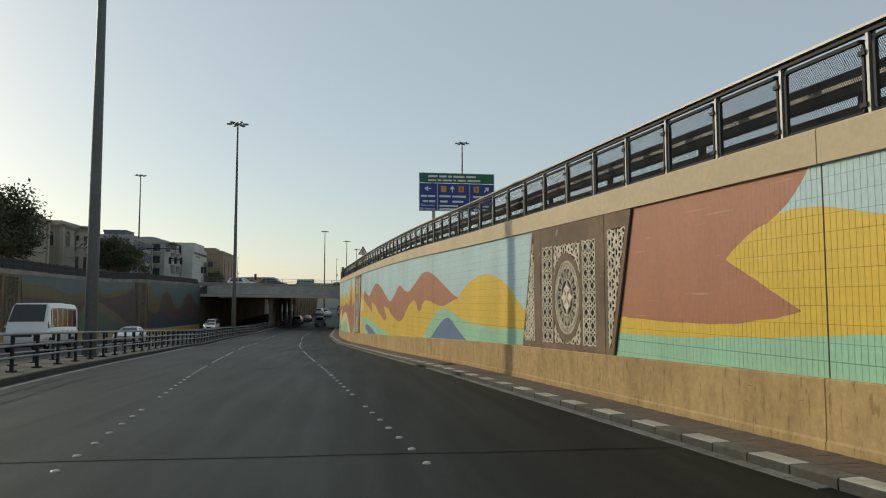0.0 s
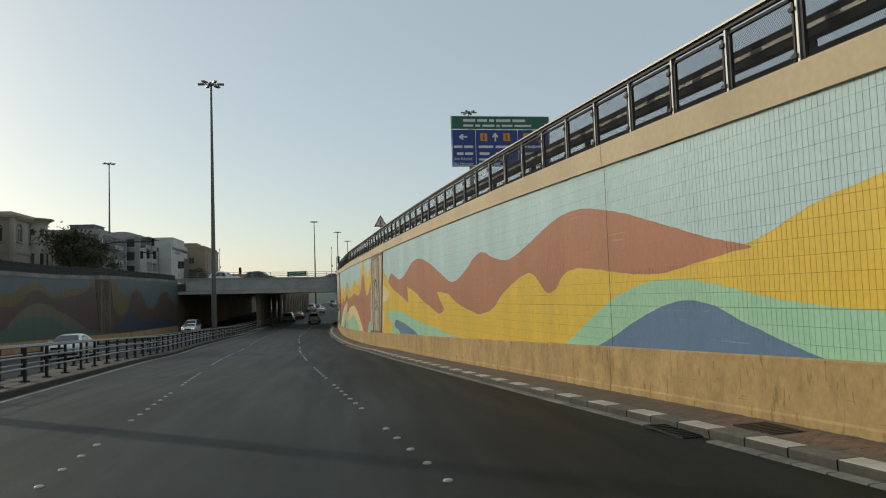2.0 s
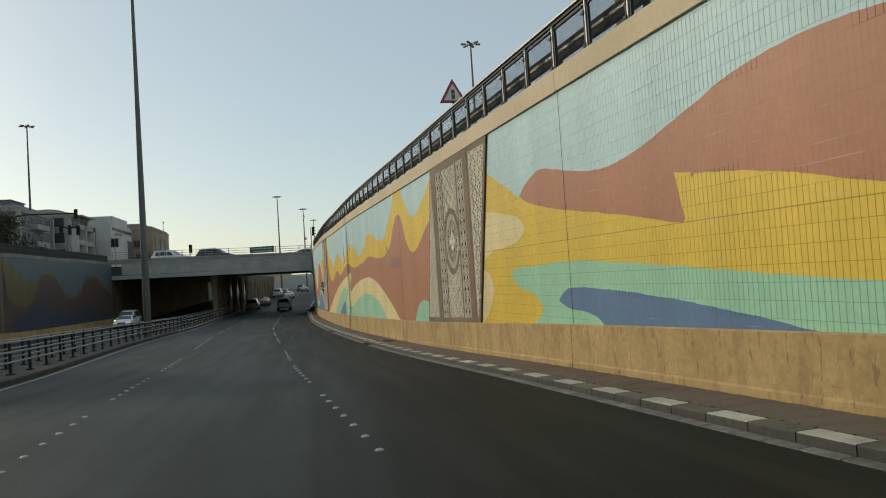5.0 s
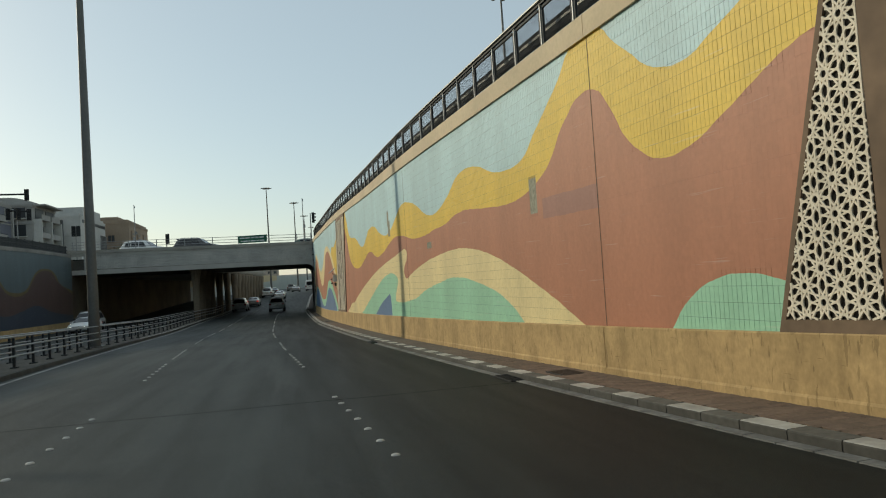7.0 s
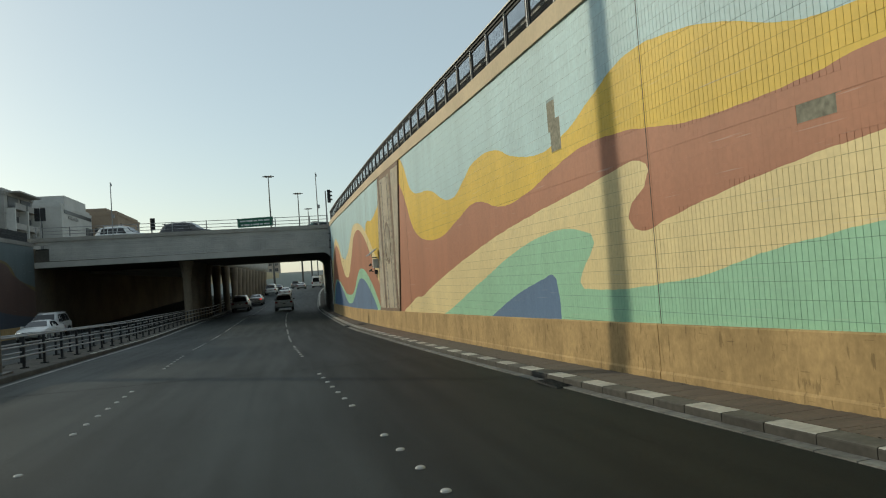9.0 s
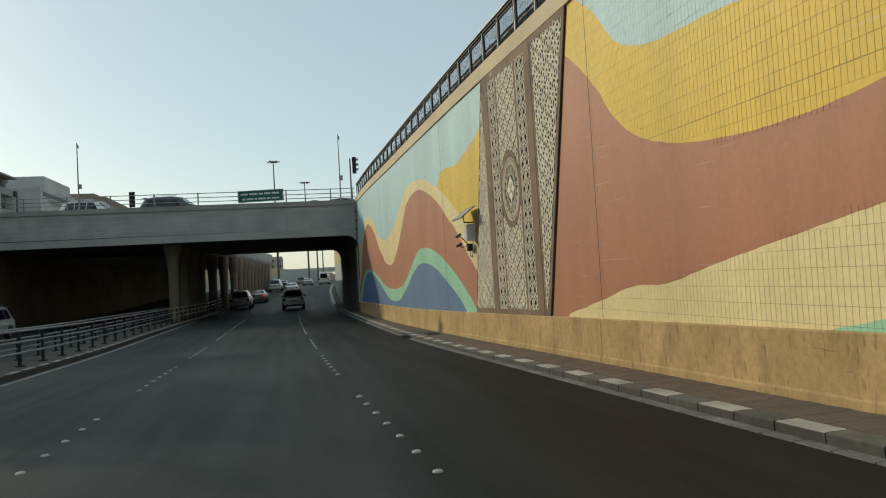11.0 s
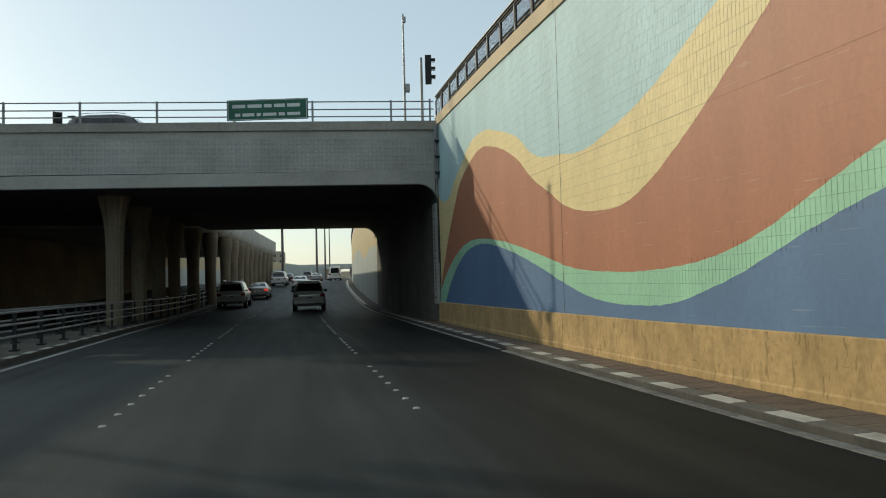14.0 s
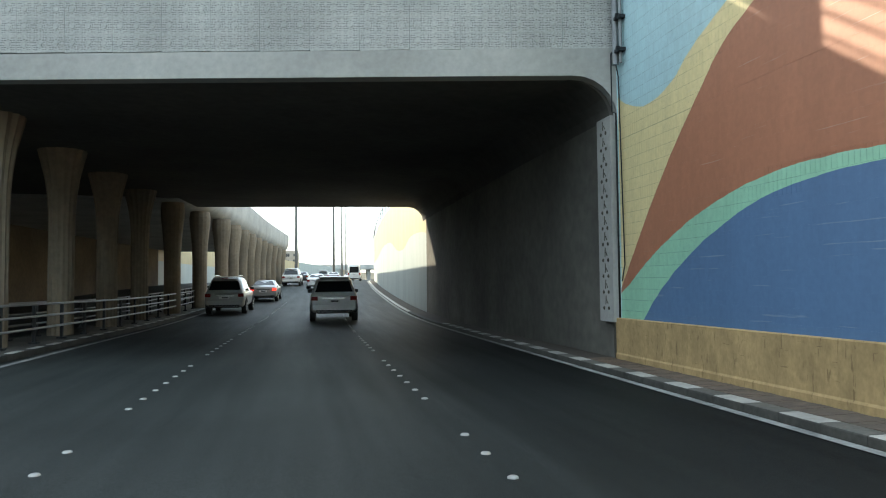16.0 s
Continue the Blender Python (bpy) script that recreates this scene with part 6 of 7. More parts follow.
def warning_sign():
    ob = thing("warning_sign", "red-bordered triangular traffic signal warning sign on a post", "road sign")
    s = 0.36
    tri = lambda k, d: [(-s * k, d, -0.21 * k), (s * k, d, -0.21 * k), (0, d, 0.42 * k)]
    for nm, k, d, mat in (("plate", 1.08, 0.0, DARKSTEEL), ("red_border", 1.0, -0.012, SIGN_RED), ("white_field", 0.74, -0.02, SIGN_WHITE)):
        a = tri(k, d) + tri(k, d + 0.01)
        part(nm, Mesh().add(a, [(0, 1, 2), (5, 4, 3), (0, 3, 4, 1), (1, 4, 5, 2), (2, 5, 3, 0)]), mat, ob)
    m = Mesh().box((0, -0.024, 0.01), (0.09, 0.006, 0.25))
    part("signal_symbol", m, DARKSTEEL, ob)
    for z, mat in ((0.085, SIGN_RED), (0.01, SIGN_ORANGE), (-0.065, SIGN_GREEN)):
        part("light_symbol", Mesh().box((0, -0.03, z), (0.055, 0.006, 0.055)), mat, ob)
    part("post", Mesh().tube([(0, 0.04, -2.2), (0, 0.04, 0.25)], 0.04, 8), STEEL_DULL, ob, smooth=True)
    ob.matrix_basis = pose(0.98, 55.5, 5.34, 0, 0, 0)


warning_sign()


# ---- solar powered camera unit beside the last panel ----
def solar_unit():
    ob = thing("solar_camera_unit", "tilted solar panel, grey box and two small wall cameras", "camera unit")
    y, z = 99.22, -0.15
    M = at_wall(y, 0, z)
    part("solar_panel", Mesh().box((0, 0, 0), (0.50, 1.0, 0.03), M @ pose(-0.33, -0.15, 0.80, 0, -38, 0)), SOLAR, ob, "dark blue-grey solar panel")
    m = Mesh().tube([M @ Vector((-0.02, -0.1, 0.56)), M @ Vector((-0.3, -0.1, 0.56)), M @ Vector((-0.33, -0.1, 0.80))], 0.022, 8)
    part("bracket", m, DARKSTEEL, ob, smooth=True)
    bx = part("control_box", Mesh().box((-0.16, -0.14, 0.28), (0.24, 0.32, 0.44), M), BOXGREY, ob, "pale grey control box")
    part("box_door", Mesh().box((-0.286, -0.14, 0.28), (0.012, 0.28, 0.40), M), BOXGREY, bx)
    for dy, dz, h in ((0.42, 0.26, 0.1), (0.40, 0.0, -0.02)):
        c = part("wall_camera", Mesh().tube([M @ Vector((-0.32, dy - 0.1, dz)), M @ Vector((-0.36, dy + 0.16, dz - 0.05))], [0.036, 0.042], 10), DARKSTEEL, ob, smooth=True)
        part("arm", Mesh().tube([M @ Vector((-0.12, 0.2, -0.05)), M @ Vector((-0.25, 0.42, dz - 0.1)), M @ Vector((-0.32, dy, dz - 0.05))], 0.018, 6), DARKSTEEL, c, smooth=True)
    part("junction_box", Mesh().box((-0.12, 0.12, -0.12), (0.14, 0.16, 0.2), M), DARKSTEEL, ob)
    pts = [(-0.12, 0.1, -0.2), (-0.12, 0.06, -0.36), (-0.12, -0.1, -0.38), (-0.12, -0.18, -0.28), (-0.12, -0.16, -0.05)]
    part("cable", Mesh().tube([M @ Vector(p) for p in pts], 0.014, 6), DARKSTEEL, ob, smooth=True)


SOLAR = material("solar_glass", (0.20, 0.21, 0.215), 0.3, grain=0.05, scale=20, bump=0, spec=0.6)
BOXGREY = material("pale_box_paint", (0.50, 0.50, 0.47), 0.5, grain=0.05, bump=0)
solar_unit()


# ---- broken tiles, grates ----
def small_details():
    for a, b, c, d in BROKEN:
        y = (a + b) / 2
        m = Mesh().box((-0.002, 0, (c + d) / 2), (0.03, b - a + 0.08, d - c + 0.08), at_wall(y, -0.019, 0))
        part("broken_tile_patch", m, MORTAR, WALL_R, "bare grey-green mortar where tiles have fallen")
    for y, off in ((21.7, 0.5), (62.2, 0.5), (103.2, 0.5)):
        ob = thing("pavement_grate", "dark slotted drain cover in the pavement", "drain cover", group="drain covers")
        M = pose(wall_x(y) - off, y, road_z(y) + PAVE_H + 0.004, 0, 0, along(y))
        part("frame", Mesh().box((0, 0, 0.002), (0.42, 0.66, 0.016), M), DARKSTEEL, ob)
        for k in range(9):
            part("bar", Mesh().box((0, -0.27 + 0.0675 * k, 0.012), (0.36, 0.032, 0.010), M), GRATE, ob)
    for y in (22.4, 62.9, 75.9, 104.0):
        ob = thing("gutter_grate", "dark slotted gutter inlet beside the kerb", "drain cover", group="gutter inlets")
        M = pose(wall_x(y) - pave_w(y) - 0.12, y, road_z(y), 0, 0, along(y))
        part("frame", Mesh().box((0, 0, 0.012), (0.26, 0.8, 0.02), M), DARKSTEEL, ob)
        for k in range(9):
            part("bar", Mesh().box((0, -0.34 + 0.085 * k, 0.026), (0.22, 0.03, 0.012), M), DARKSTEEL, ob)


GRATE = material("rusty_iron", (0.07, 0.05, 0.038), 0.8, 0.2, grain=0.3, scale=30)
MORTAR = material("bare_mortar", (0.27, 0.26, 0.20), 0.95, grain=0.3, scale=14, stain=0.2)
small_details()


# ---- vehicles ----
GLASS_D = material("tinted_glass", (0.012, 0.014, 0.016), 0.06, grain=0.02, bump=0, spec=0.6)
TYRE = material("tyre_rubber", (0.018, 0.018, 0.018), 0.85, grain=0.1, bump=0.1)
RIM = material("alloy_rim", (0.45, 0.46, 0.47), 0.3, 0.8, grain=0.05, bump=0)
BLACKTRIM = material("black_trim", (0.02, 0.02, 0.021), 0.55, grain=0.05, bump=0)
TAIL = material("red_tail_lens", (0.22, 0.008, 0.008), 0.25, grain=0.03, bump=0)
TAIL_ON = glow("lit_brake_light", (1.0, 0.05, 0.03), 0.55)
HEADLAMP = material("clear_headlamp", (0.55, 0.56, 0.56), 0.15, grain=0.03, bump=0)
HEAD_ON = glow("lit_headlamp", (1.0, 0.95, 0.8), 4.0)
PLATE = material("white_number_plate", (0.6, 0.6, 0.57), 0.5, grain=0.03, bump=0)
CHROME = material("bright_trim", (0.6, 0.6, 0.6), 0.2, 0.9, grain=0.02, bump=0)


def paint(name, c):
    m = material(name, c, 0.32, grain=0.03, scale=20, stain=0.04, bump=0)
    m.node_tree.nodes["Principled BSDF"].inputs["Coat Weight"].default_value = 0.6
    return m


CAR_WHITE, CAR_SILVER, CAR_GREY, CAR_BLACK, CAR_GREEN = paint("white_car_paint", (0.70, 0.70, 0.68)), paint("silver_car_paint", (0.38, 0.38, 0.37)), paint("grey_car_paint", (0.22, 0.215, 0.20)), paint("black_car_paint", (0.02, 0.02, 0.022)), paint("dark_green_paint", (0.02, 0.07, 0.05))
# side outlines: (y from the rear, bottom, belt, top, half width, half roof width)
SHAPES = {
    "suv": (5.0, 0.40, [(0.0, .52, 1.02, 1.06, .86, .82), (0.06, .46, 1.08, 1.14, .93, .84), (0.16, .42, 1.12, 1.22, .97, .84), (0.42, .38, 1.16, 1.72, .98, .70), (0.6, .36, 1.16, 1.84, .98, .69),
                        (1.2, .36, 1.15, 1.90, .98, .68), (2.4, .36, 1.13, 1.89, .98, .68), (2.95, .36, 1.12, 1.80, .98, .68), (3.7, .37, 1.10, 1.20, .98, .80), (4.4, .40, 1.05, 1.12, .97, .85), (4.85, .46, .92, 1.0, .92, .80), (5.0, .55, .80, .85, .80, .72)]),
    "sedan": (4.75, 0.33, [(0.0, .48, .88, .93, .80, .74), (0.06, .40, .95, 1.02, .88, .78), (0.25, .33, .98, 1.06, .91, .80), (0.75, .30, .98, 1.12, .92, .74), (1.35, .28, .96, 1.40, .92, .60), (2.0, .28, .95, 1.45, .92, .58),
                           (2.6, .28, .94, 1.40, .92, .58), (3.4, .29, .93, 1.02, .92, .74), (4.2, .32, .88, .93, .90, .76), (4.65, .40, .74, .80, .84, .70), (4.75, .5, .66, .7, .74, .62)]),
    "van": (6.2, 0.38, [(0.0, .55, 1.2, 2.5, .95, .86), (0.08, .42, 1.25, 2.62, 1.02, .90), (0.5, .38, 1.25, 2.68, 1.03, .92), (3.0, .38, 1.25, 2.70, 1.03, .92), (5.2, .38, 1.22, 2.62, 1.03, .90), (5.9, .42, 1.15, 1.6, 1.0, .90), (6.15, .48, 1.0, 1.1, .95, .85), (6.2, .55, .9, .95, .85, .8)]),
}


def vehicle(kind, color, m, label, category, brake=False, lights=False, rails=True):
    L, wr, st = SHAPES[kind]
    ob = thing("car" if kind != "van" else "minibus", label, category)
    b = Mesh()
    n = 0
    for y, zb, belt, top, w, wt in st:
        half = [(0, zb), (w * 0.86, zb), (w * 0.97, zb + 0.1), (w, (zb + belt) / 2), (w * 0.985, belt - 0.06), (w * 0.95, belt), (wt + (w * 0.95 - wt) * 0.12, belt + (top - belt) * 0.86), (wt * 0.86, top), (0, top + 0.015)]
        ring = [(x, y, z) for x, z in half] + [(-x, y, z) for x, z in half[-2:0:-1]]
        n = len(ring)
        b.v += ring
    k = len(st)
    b.f += [(i * n + j, i * n + (j + 1) % n, (i + 1) * n + (j + 1) % n, (i + 1) * n + j) for i in range(k - 1) for j in range(n)] + [tuple(range(n))[::-1], tuple((k - 1) * n + j for j in range(n))]
    b.mi = [0] * len(b.f)
    part("body", b, color, ob, smooth=True)

    def at(y):
        for p, q in zip(st, st[1:]):
            if p[0] <= y <= q[0]:
                f = (y - p[0]) / (q[0] - p[0])
                return [a + (c - a) * f for a, c in zip(p, q)]
        return st[-1]

    def side(y, f, s):
        _, zb, belt, top, w, wt = at(y)
        x0, x1 = w * 0.95, wt + (w * 0.95 - wt) * 0.12
        g = f / 0.86
        return ((x0 + (x1 - x0) * g + 0.006) * s, y, belt + (top - belt) * f)
    # side glass
    if kind == "suv":
        rows = ((0.62, 1.3), (1.36, 2.2), (2.26, 3.1))
    elif kind == "sedan":
        rows = ((1.35, 2.05), (2.1, 2.95))
    else:
        rows = ((0.4, 1.2), (1.28, 2.1), (2.18, 3.0), (3.08, 3.9), (3.98, 4.8), (4.9, 5.5))
    for s in (-1, 1):
        for a, c in rows:
            lo, hi = (0.08, 0.80)
            ca = a + (0.12 if a == rows[0][0] else 0)
            cc = c - (0.35 if c == rows[-1][1] and kind != "van" else 0.0)
            q = [side(a, lo, s), side(c, lo, s), side(cc, hi, s), side(ca, hi, s)]
            part("side_window", Mesh().add(q + [(x - 0.02 * s, y, z) for x, y, z in q], [(0, 1, 2, 3), (0, 4, 5, 1), (1, 5, 6, 2), (2, 6, 7, 3), (3, 7, 4, 0)]), GLASS_D, ob)
        # door line and handle
        for a, c in rows[1:]:
            _, zb, belt, top, w, wt = at(c - 0.15)
            part("door_handle", Mesh().box((w * s * 0.995, a + 0.18, belt - 0.1), (0.03, 0.18, 0.03)), CHROME, ob)
    # rear and front glass
    if kind == "suv":
        pr, pf = (0.17, 0.41), (3.02, 3.66)
    elif kind == "sedan":
        pr, pf = (0.8, 1.33), (2.66, 3.36)
    else:
        pr, pf = (0.02, 0.06), (5.25, 5.88)

    def roof(y, inset, lift):
        _, zb, belt, top, w, wt = at(y)
        return (wt * inset, y, top + 0.012 + lift)
    if kind == "van":
        q = [(-0.75, -0.01, 1.35), (0.75, -0.01, 1.35), (0.7, -0.005, 2.3), (-0.7, -0.005, 2.3)]
    else:
        a, c = roof(pr[0], 0.93, 0.004), roof(pr[1], 0.90, -0.02)
        q = [(-a[0], a[1] - 0.02, a[2]), (a[0], a[1] - 0.02, a[2]), (c[0], c[1] - 0.03, c[2]), (-c[0], c[1] - 0.03, c[2])]
    part("rear_window", Mesh().add(q + [(x, y + 0.05, z - 0.03) for x, y, z in q], [(3, 2, 1, 0), (0, 1, 5, 4), (1, 2, 6, 5), (2, 3, 7, 6), (3, 0, 4, 7)]), GLASS_D, ob)
    a, c = roof(pf[0], 0.86, 0.0), roof(pf[1], 0.95, 0.01)
    q = [(-a[0], a[1] + 0.03, a[2]), (a[0], a[1] + 0.03, a[2]), (c[0], c[1] + 0.03, c[2]), (-c[0], c[1] + 0.03, c[2])]
    part("windscreen", Mesh().add(q + [(x, y - 0.05, z - 0.03) for x, y, z in q], [(0, 1, 2, 3), (0, 4, 5, 1), (1, 5, 6, 2), (2, 6, 7, 3), (3, 7, 4, 0)]), GLASS_D, ob)
    # wheels
    R = wr if kind != "van" else 0.40
    for s in (-1, 1):
        for y in (0.95 if kind != "van" else 1.3, L - 0.95):
            w = at(y)[4]
            t = Mesh()
            nn = 20
            prof = [(R * 0.62, -0.11), (R * 0.95, -0.12), (R, -0.09), (R, 0.09), (R * 0.95, 0.12), (R * 0.62, 0.11)]
            cx = (w - 0.09) * s
            vs = [(cx + z, y + r * math.cos(2 * math.pi * j / nn), R + r * math.sin(2 * math.pi * j / nn)) for r, z in prof for j in range(nn)]
            t.add(vs, [(i * nn + j, i * nn + (j + 1) % nn, (i + 1) * nn + (j + 1) % nn, (i + 1) * nn + j) for i in range(len(prof) - 1) for j in range(nn)])
            wheel = part("wheel", t, TYRE, ob, smooth=True)
            r = Mesh()
            for j in range(7):
                an = 2 * math.pi * j / 7
                r.box((0, 0, R * 0.31), (0.03, 0.07, R * 0.6), pose(cx + 0.1 * s, y, R, math.degrees(an), 0, 0))
            r.tube([(cx - 0.08, y, R), (cx + 0.11 * s, y, R)], R * 0.16, 10)
            part("rim", r, RIM, wheel)
            arch = Mesh()
            for j in range(13):
                an = math.pi * j / 12
                arch.box((0, 0, R * 1.12), (0.05, R * 0.34, 0.05), pose(w * s * 0.985, y, R, math.degrees(an) - 90, 0, 0))
            part("wheel_arch", arch, BLACKTRIM if kind == "suv" else color, ob)
    # rear end
    zb = st[1][1]
    belt = st[1][2]
    w = st[1][4]
    part("rear_bumper", Mesh().box((0, 0.02, zb + 0.14), (w * 1.86, 0.14, 0.2)), color, ob)
    part("lower_valance", Mesh().box((0, 0.03, zb + 0.02), (w * 1.6, 0.13, 0.09)), BLACKTRIM, ob)
    part("underbody", Mesh().box((0, L / 2, zb - 0.04), (w * 1.5, L * 0.86, 0.18)), BLACKTRIM, ob)
    pl = part("number_plate", Mesh().box((0, -0.012, belt - 0.22), (0.5, 0.02, 0.12)), PLATE, ob)
    part("plate_bars", Mesh().box((0.03, -0.026, belt - 0.22), (0.3, 0.006, 0.06)), BLACKTRIM, pl)
    part("tailgate_trim", Mesh().box((0, -0.005, belt - 0.09), (0.9, 0.03, 0.035)), CHROME if kind != "sedan" else BLACKTRIM, ob)
    for s in (-1, 1):
        mat = TAIL_ON if brake else TAIL
        z = belt - 0.1
        tl = Mesh().box((0, 0, 0), (0.27, 0.15, 0.17 if kind != "van" else 0.34), pose((w - 0.14) * s, 0.045, z, 0, 0, 14 * s))
        part("tail_light", tl, mat, ob, "red tail lamp")
        part("exhaust", Mesh().tube([(0.55 * s, -0.02, zb - 0.02), (0.55 * s, 0.2, zb - 0.02)], 0.04, 8), CHROME, ob)
        hl = Mesh().box((0, 0, 0), (0.34, 0.14, 0.13), pose((at(L - 0.15)[4] - 0.2) * s, L - 0.12, at(L - 0.15)[2] - 0.08, 0, 0, -18 * s))
        part("headlight", hl, HEAD_ON if lights else HEADLAMP, ob)
        x, y, z = side(rows[-1][1] - 0.15, 0.1, s)
        mr = Mesh().box((x + 0.13 * s, y, z + 0.06), (0.2, 0.1, 0.15))
        part("wing_mirror", mr, color if kind != "suv" else BLACKTRIM, ob)
        if kind == "suv" and rails:
            part("roof_rail", Mesh().tube([(0.62 * s, 0.75, 1.93), (0.62 * s, 1.2, 1.965), (0.61 * s, 2.4, 1.955), (0.61 * s, 2.8, 1.9)], 0.018, 6), CHROME, ob, smooth=True)
    part("grille", Mesh().box((0, L - 0.02, at(L - 0.1)[2] - 0.1), (0.8, 0.05, 0.2)), BLACKTRIM, ob)
    if kind == "suv":
        part("spoiler", Mesh().box((0, 0.42, 1.86), (1.25, 0.3, 0.04), None), color, ob)
        part("high_brake_light", Mesh().box((0, 0.26, 1.83), (0.3, 0.03, 0.03)), TAIL_ON if brake else TAIL, ob)
    ob.matrix_basis = m
    return ob


def on_road(y, off, back=False):
    s = road_z(y + 2) - road_z(y - 2)
    m = pose(wall_x(y) - off, y, road_z(y) + 0.004, math.degrees(math.atan(s / 4)), 0, along(y))
    return m @ pose(0, 0, 0, 0, 0, 180) if back else m


vehicle("suv", CAR_WHITE, on_road(146.6, 4.7), "white four-wheel-drive car with a wide chrome tailgate bar", "car", rails=False)
vehicle("suv", CAR_SILVER, on_road(154.0, 10.1), "pearl white four-wheel-drive car with dark rear glass", "car")
vehicle("sedan", CAR_GREY, on_road(166.5, 9.4), "grey saloon car with a black boot spoiler and lit brake lamps", "car", brake=True)
vehicle("suv", CAR_WHITE, on_road(196, 9.6), "white estate car in the far queue", "car")
vehicle("sedan", CAR_BLACK, on_road(210, 9.6), "dark saloon car in the far queue", "car")
vehicle("sedan", CAR_WHITE, on_road(186, 6.4), "white hatchback in the middle lane of the queue", "car")
vehicle("van", CAR_WHITE, on_road(232, 3.2), "white minibus in the far queue", "minibus")
vehicle("sedan", CAR_SILVER, on_road(226, 6.2), "silver saloon car in the far queue", "car")
vehicle("suv", CAR_GREY, on_road(246, 9.3), "grey four-wheel-drive car in the far queue", "car")
vehicle("sedan", CAR_WHITE, on_road(262, 5.6), "white saloon car in the far queue", "car")
# opposite carriageway
vehicle("van", CAR_WHITE, on_road(46, 18.6, True), "old white minibus on the far carriageway", "minibus")
vehicle("sedan", CAR_WHITE, on_road(62, 17.5, True), "white saloon car on the far carriageway", "car")
vehicle("suv", CAR_SILVER, on_road(126, 21.2, True), "silver estate car on the far carriageway", "car", lights=True)
vehicle("sedan", CAR_WHITE, on_road(121.5, 20.4, True), "white saloon car on the far carriageway", "car", lights=True)
# on the bridge


def on_bridge(u, o, right=True):
    p = bridge_at(u, o, deck_z(u) - 0.94)
    return pose(p.x, p.y, p.z, 0, 0, -104 + (0 if right else 180))


vehicle("suv", CAR_BLACK, on_bridge(16.3, 3.6), "black four-wheel-drive car on the bridge", "car")
vehicle("sedan", CAR_GREEN, on_bridge(3.6, 4.2), "dark saloon car on the bridge", "car")
vehicle("suv", CAR_WHITE, on_bridge(22.8, 4.5), "white four-wheel-drive car on the bridge", "car")


# ---- street level: houses, trees, distance ----
STUCCO_A = material("pale_stucco", (0.36, 0.32, 0.27), 0.9, grain=0.06, scale=3, stain=0.12, stain_scale=0.3)
STUCCO_B = material("grey_stucco", (0.30, 0.295, 0.28), 0.9, grain=0.06, scale=3, stain=0.12, stain_scale=0.3)
STUCCO_C = material("sand_stucco", (0.27, 0.21, 0.155), 0.9, grain=0.06, scale=3, stain=0.12, stain_scale=0.3)
STUCCO_WHITE = material("off_white_render", (0.46, 0.46, 0.44), 0.85, grain=0.05, scale=3, stain=0.14, stain_scale=0.25)
STUCCO_D = material("blue_grey_cladding", (0.11, 0.12, 0.155), 0.6, grain=0.06, scale=3, stain=0.12, stain_scale=0.3)
PANE = material("dark_window_glass", (0.03, 0.035, 0.04), 0.45, grain=0.03, bump=0)
LEAF = material("dusty_leaf", (0.056, 0.064, 0.030), 0.8, grain=0.35, scale=6, stain=0.3, stain_scale=0.8, bump=0)
BARK = material("grey_brown_bark", (0.12, 0.085, 0.06), 0.95, grain=0.25, scale=14, bump=0.4)


def ground_z(y):
    return min(max(top_z(y), 3.2), 4.2) - 0.4


def box_on(name, ob, c, size, mat, label=""):
    return part(name, Mesh().box(c, size), mat, ob, label)


def house_window(ob, face, x, y, z, ww, hh, trim, arched=False):
    """A recessed-looking window with frame, sill, mullion and pane on the front (+x) or the near side (-y)."""
    M = pose(x, y, z, 0, 0, 0 if face == 0 else -90)          # +x points out of the wall
    fr = Mesh()
    t = 0.13
    for sy in (-1, 1):
        fr.box((0.03, sy * (ww / 2 + t / 2), 0), (0.16, t, hh + 2 * t), M)
    fr.box((0.03, 0, hh / 2 + t / 2), (0.16, ww, t), M)
    if arched:
        n = 9
        for k in range(n):
            a = math.pi * (k + 0.5) / n
            fr.box((0, 0, 0), (0.16, 0.16, ww * 0.22), M @ pose(0.03, math.cos(a) * ww * 0.56, hh / 2 + math.sin(a) * ww * 0.56, math.degrees(a), 0, 0))
    wd = part("window", fr, trim, ob)
    part("sill", Mesh().box((0.09, 0, -hh / 2 - 0.08), (0.3, ww + 0.4, 0.14), M), trim, wd)
    pn = Mesh().box((-0.01, 0, 0), (0.06, ww, hh), M)
    if arched:
        v = [M @ Vector((0.02, math.cos(math.pi * k / 10) * ww * 0.5, hh / 2 + math.sin(math.pi * k / 10) * ww * 0.5)) for k in range(11)]
        pn.add(v + [M @ Vector((-0.02, p * 0.0, hh / 2)) for p in (0,)], [(k, k + 1, 11) for k in range(10)])
    part("pane", pn, PANE, wd)
    part("mullion", Mesh().box((0.03, 0, 0), (0.05, 0.07, hh), M), trim, wd)


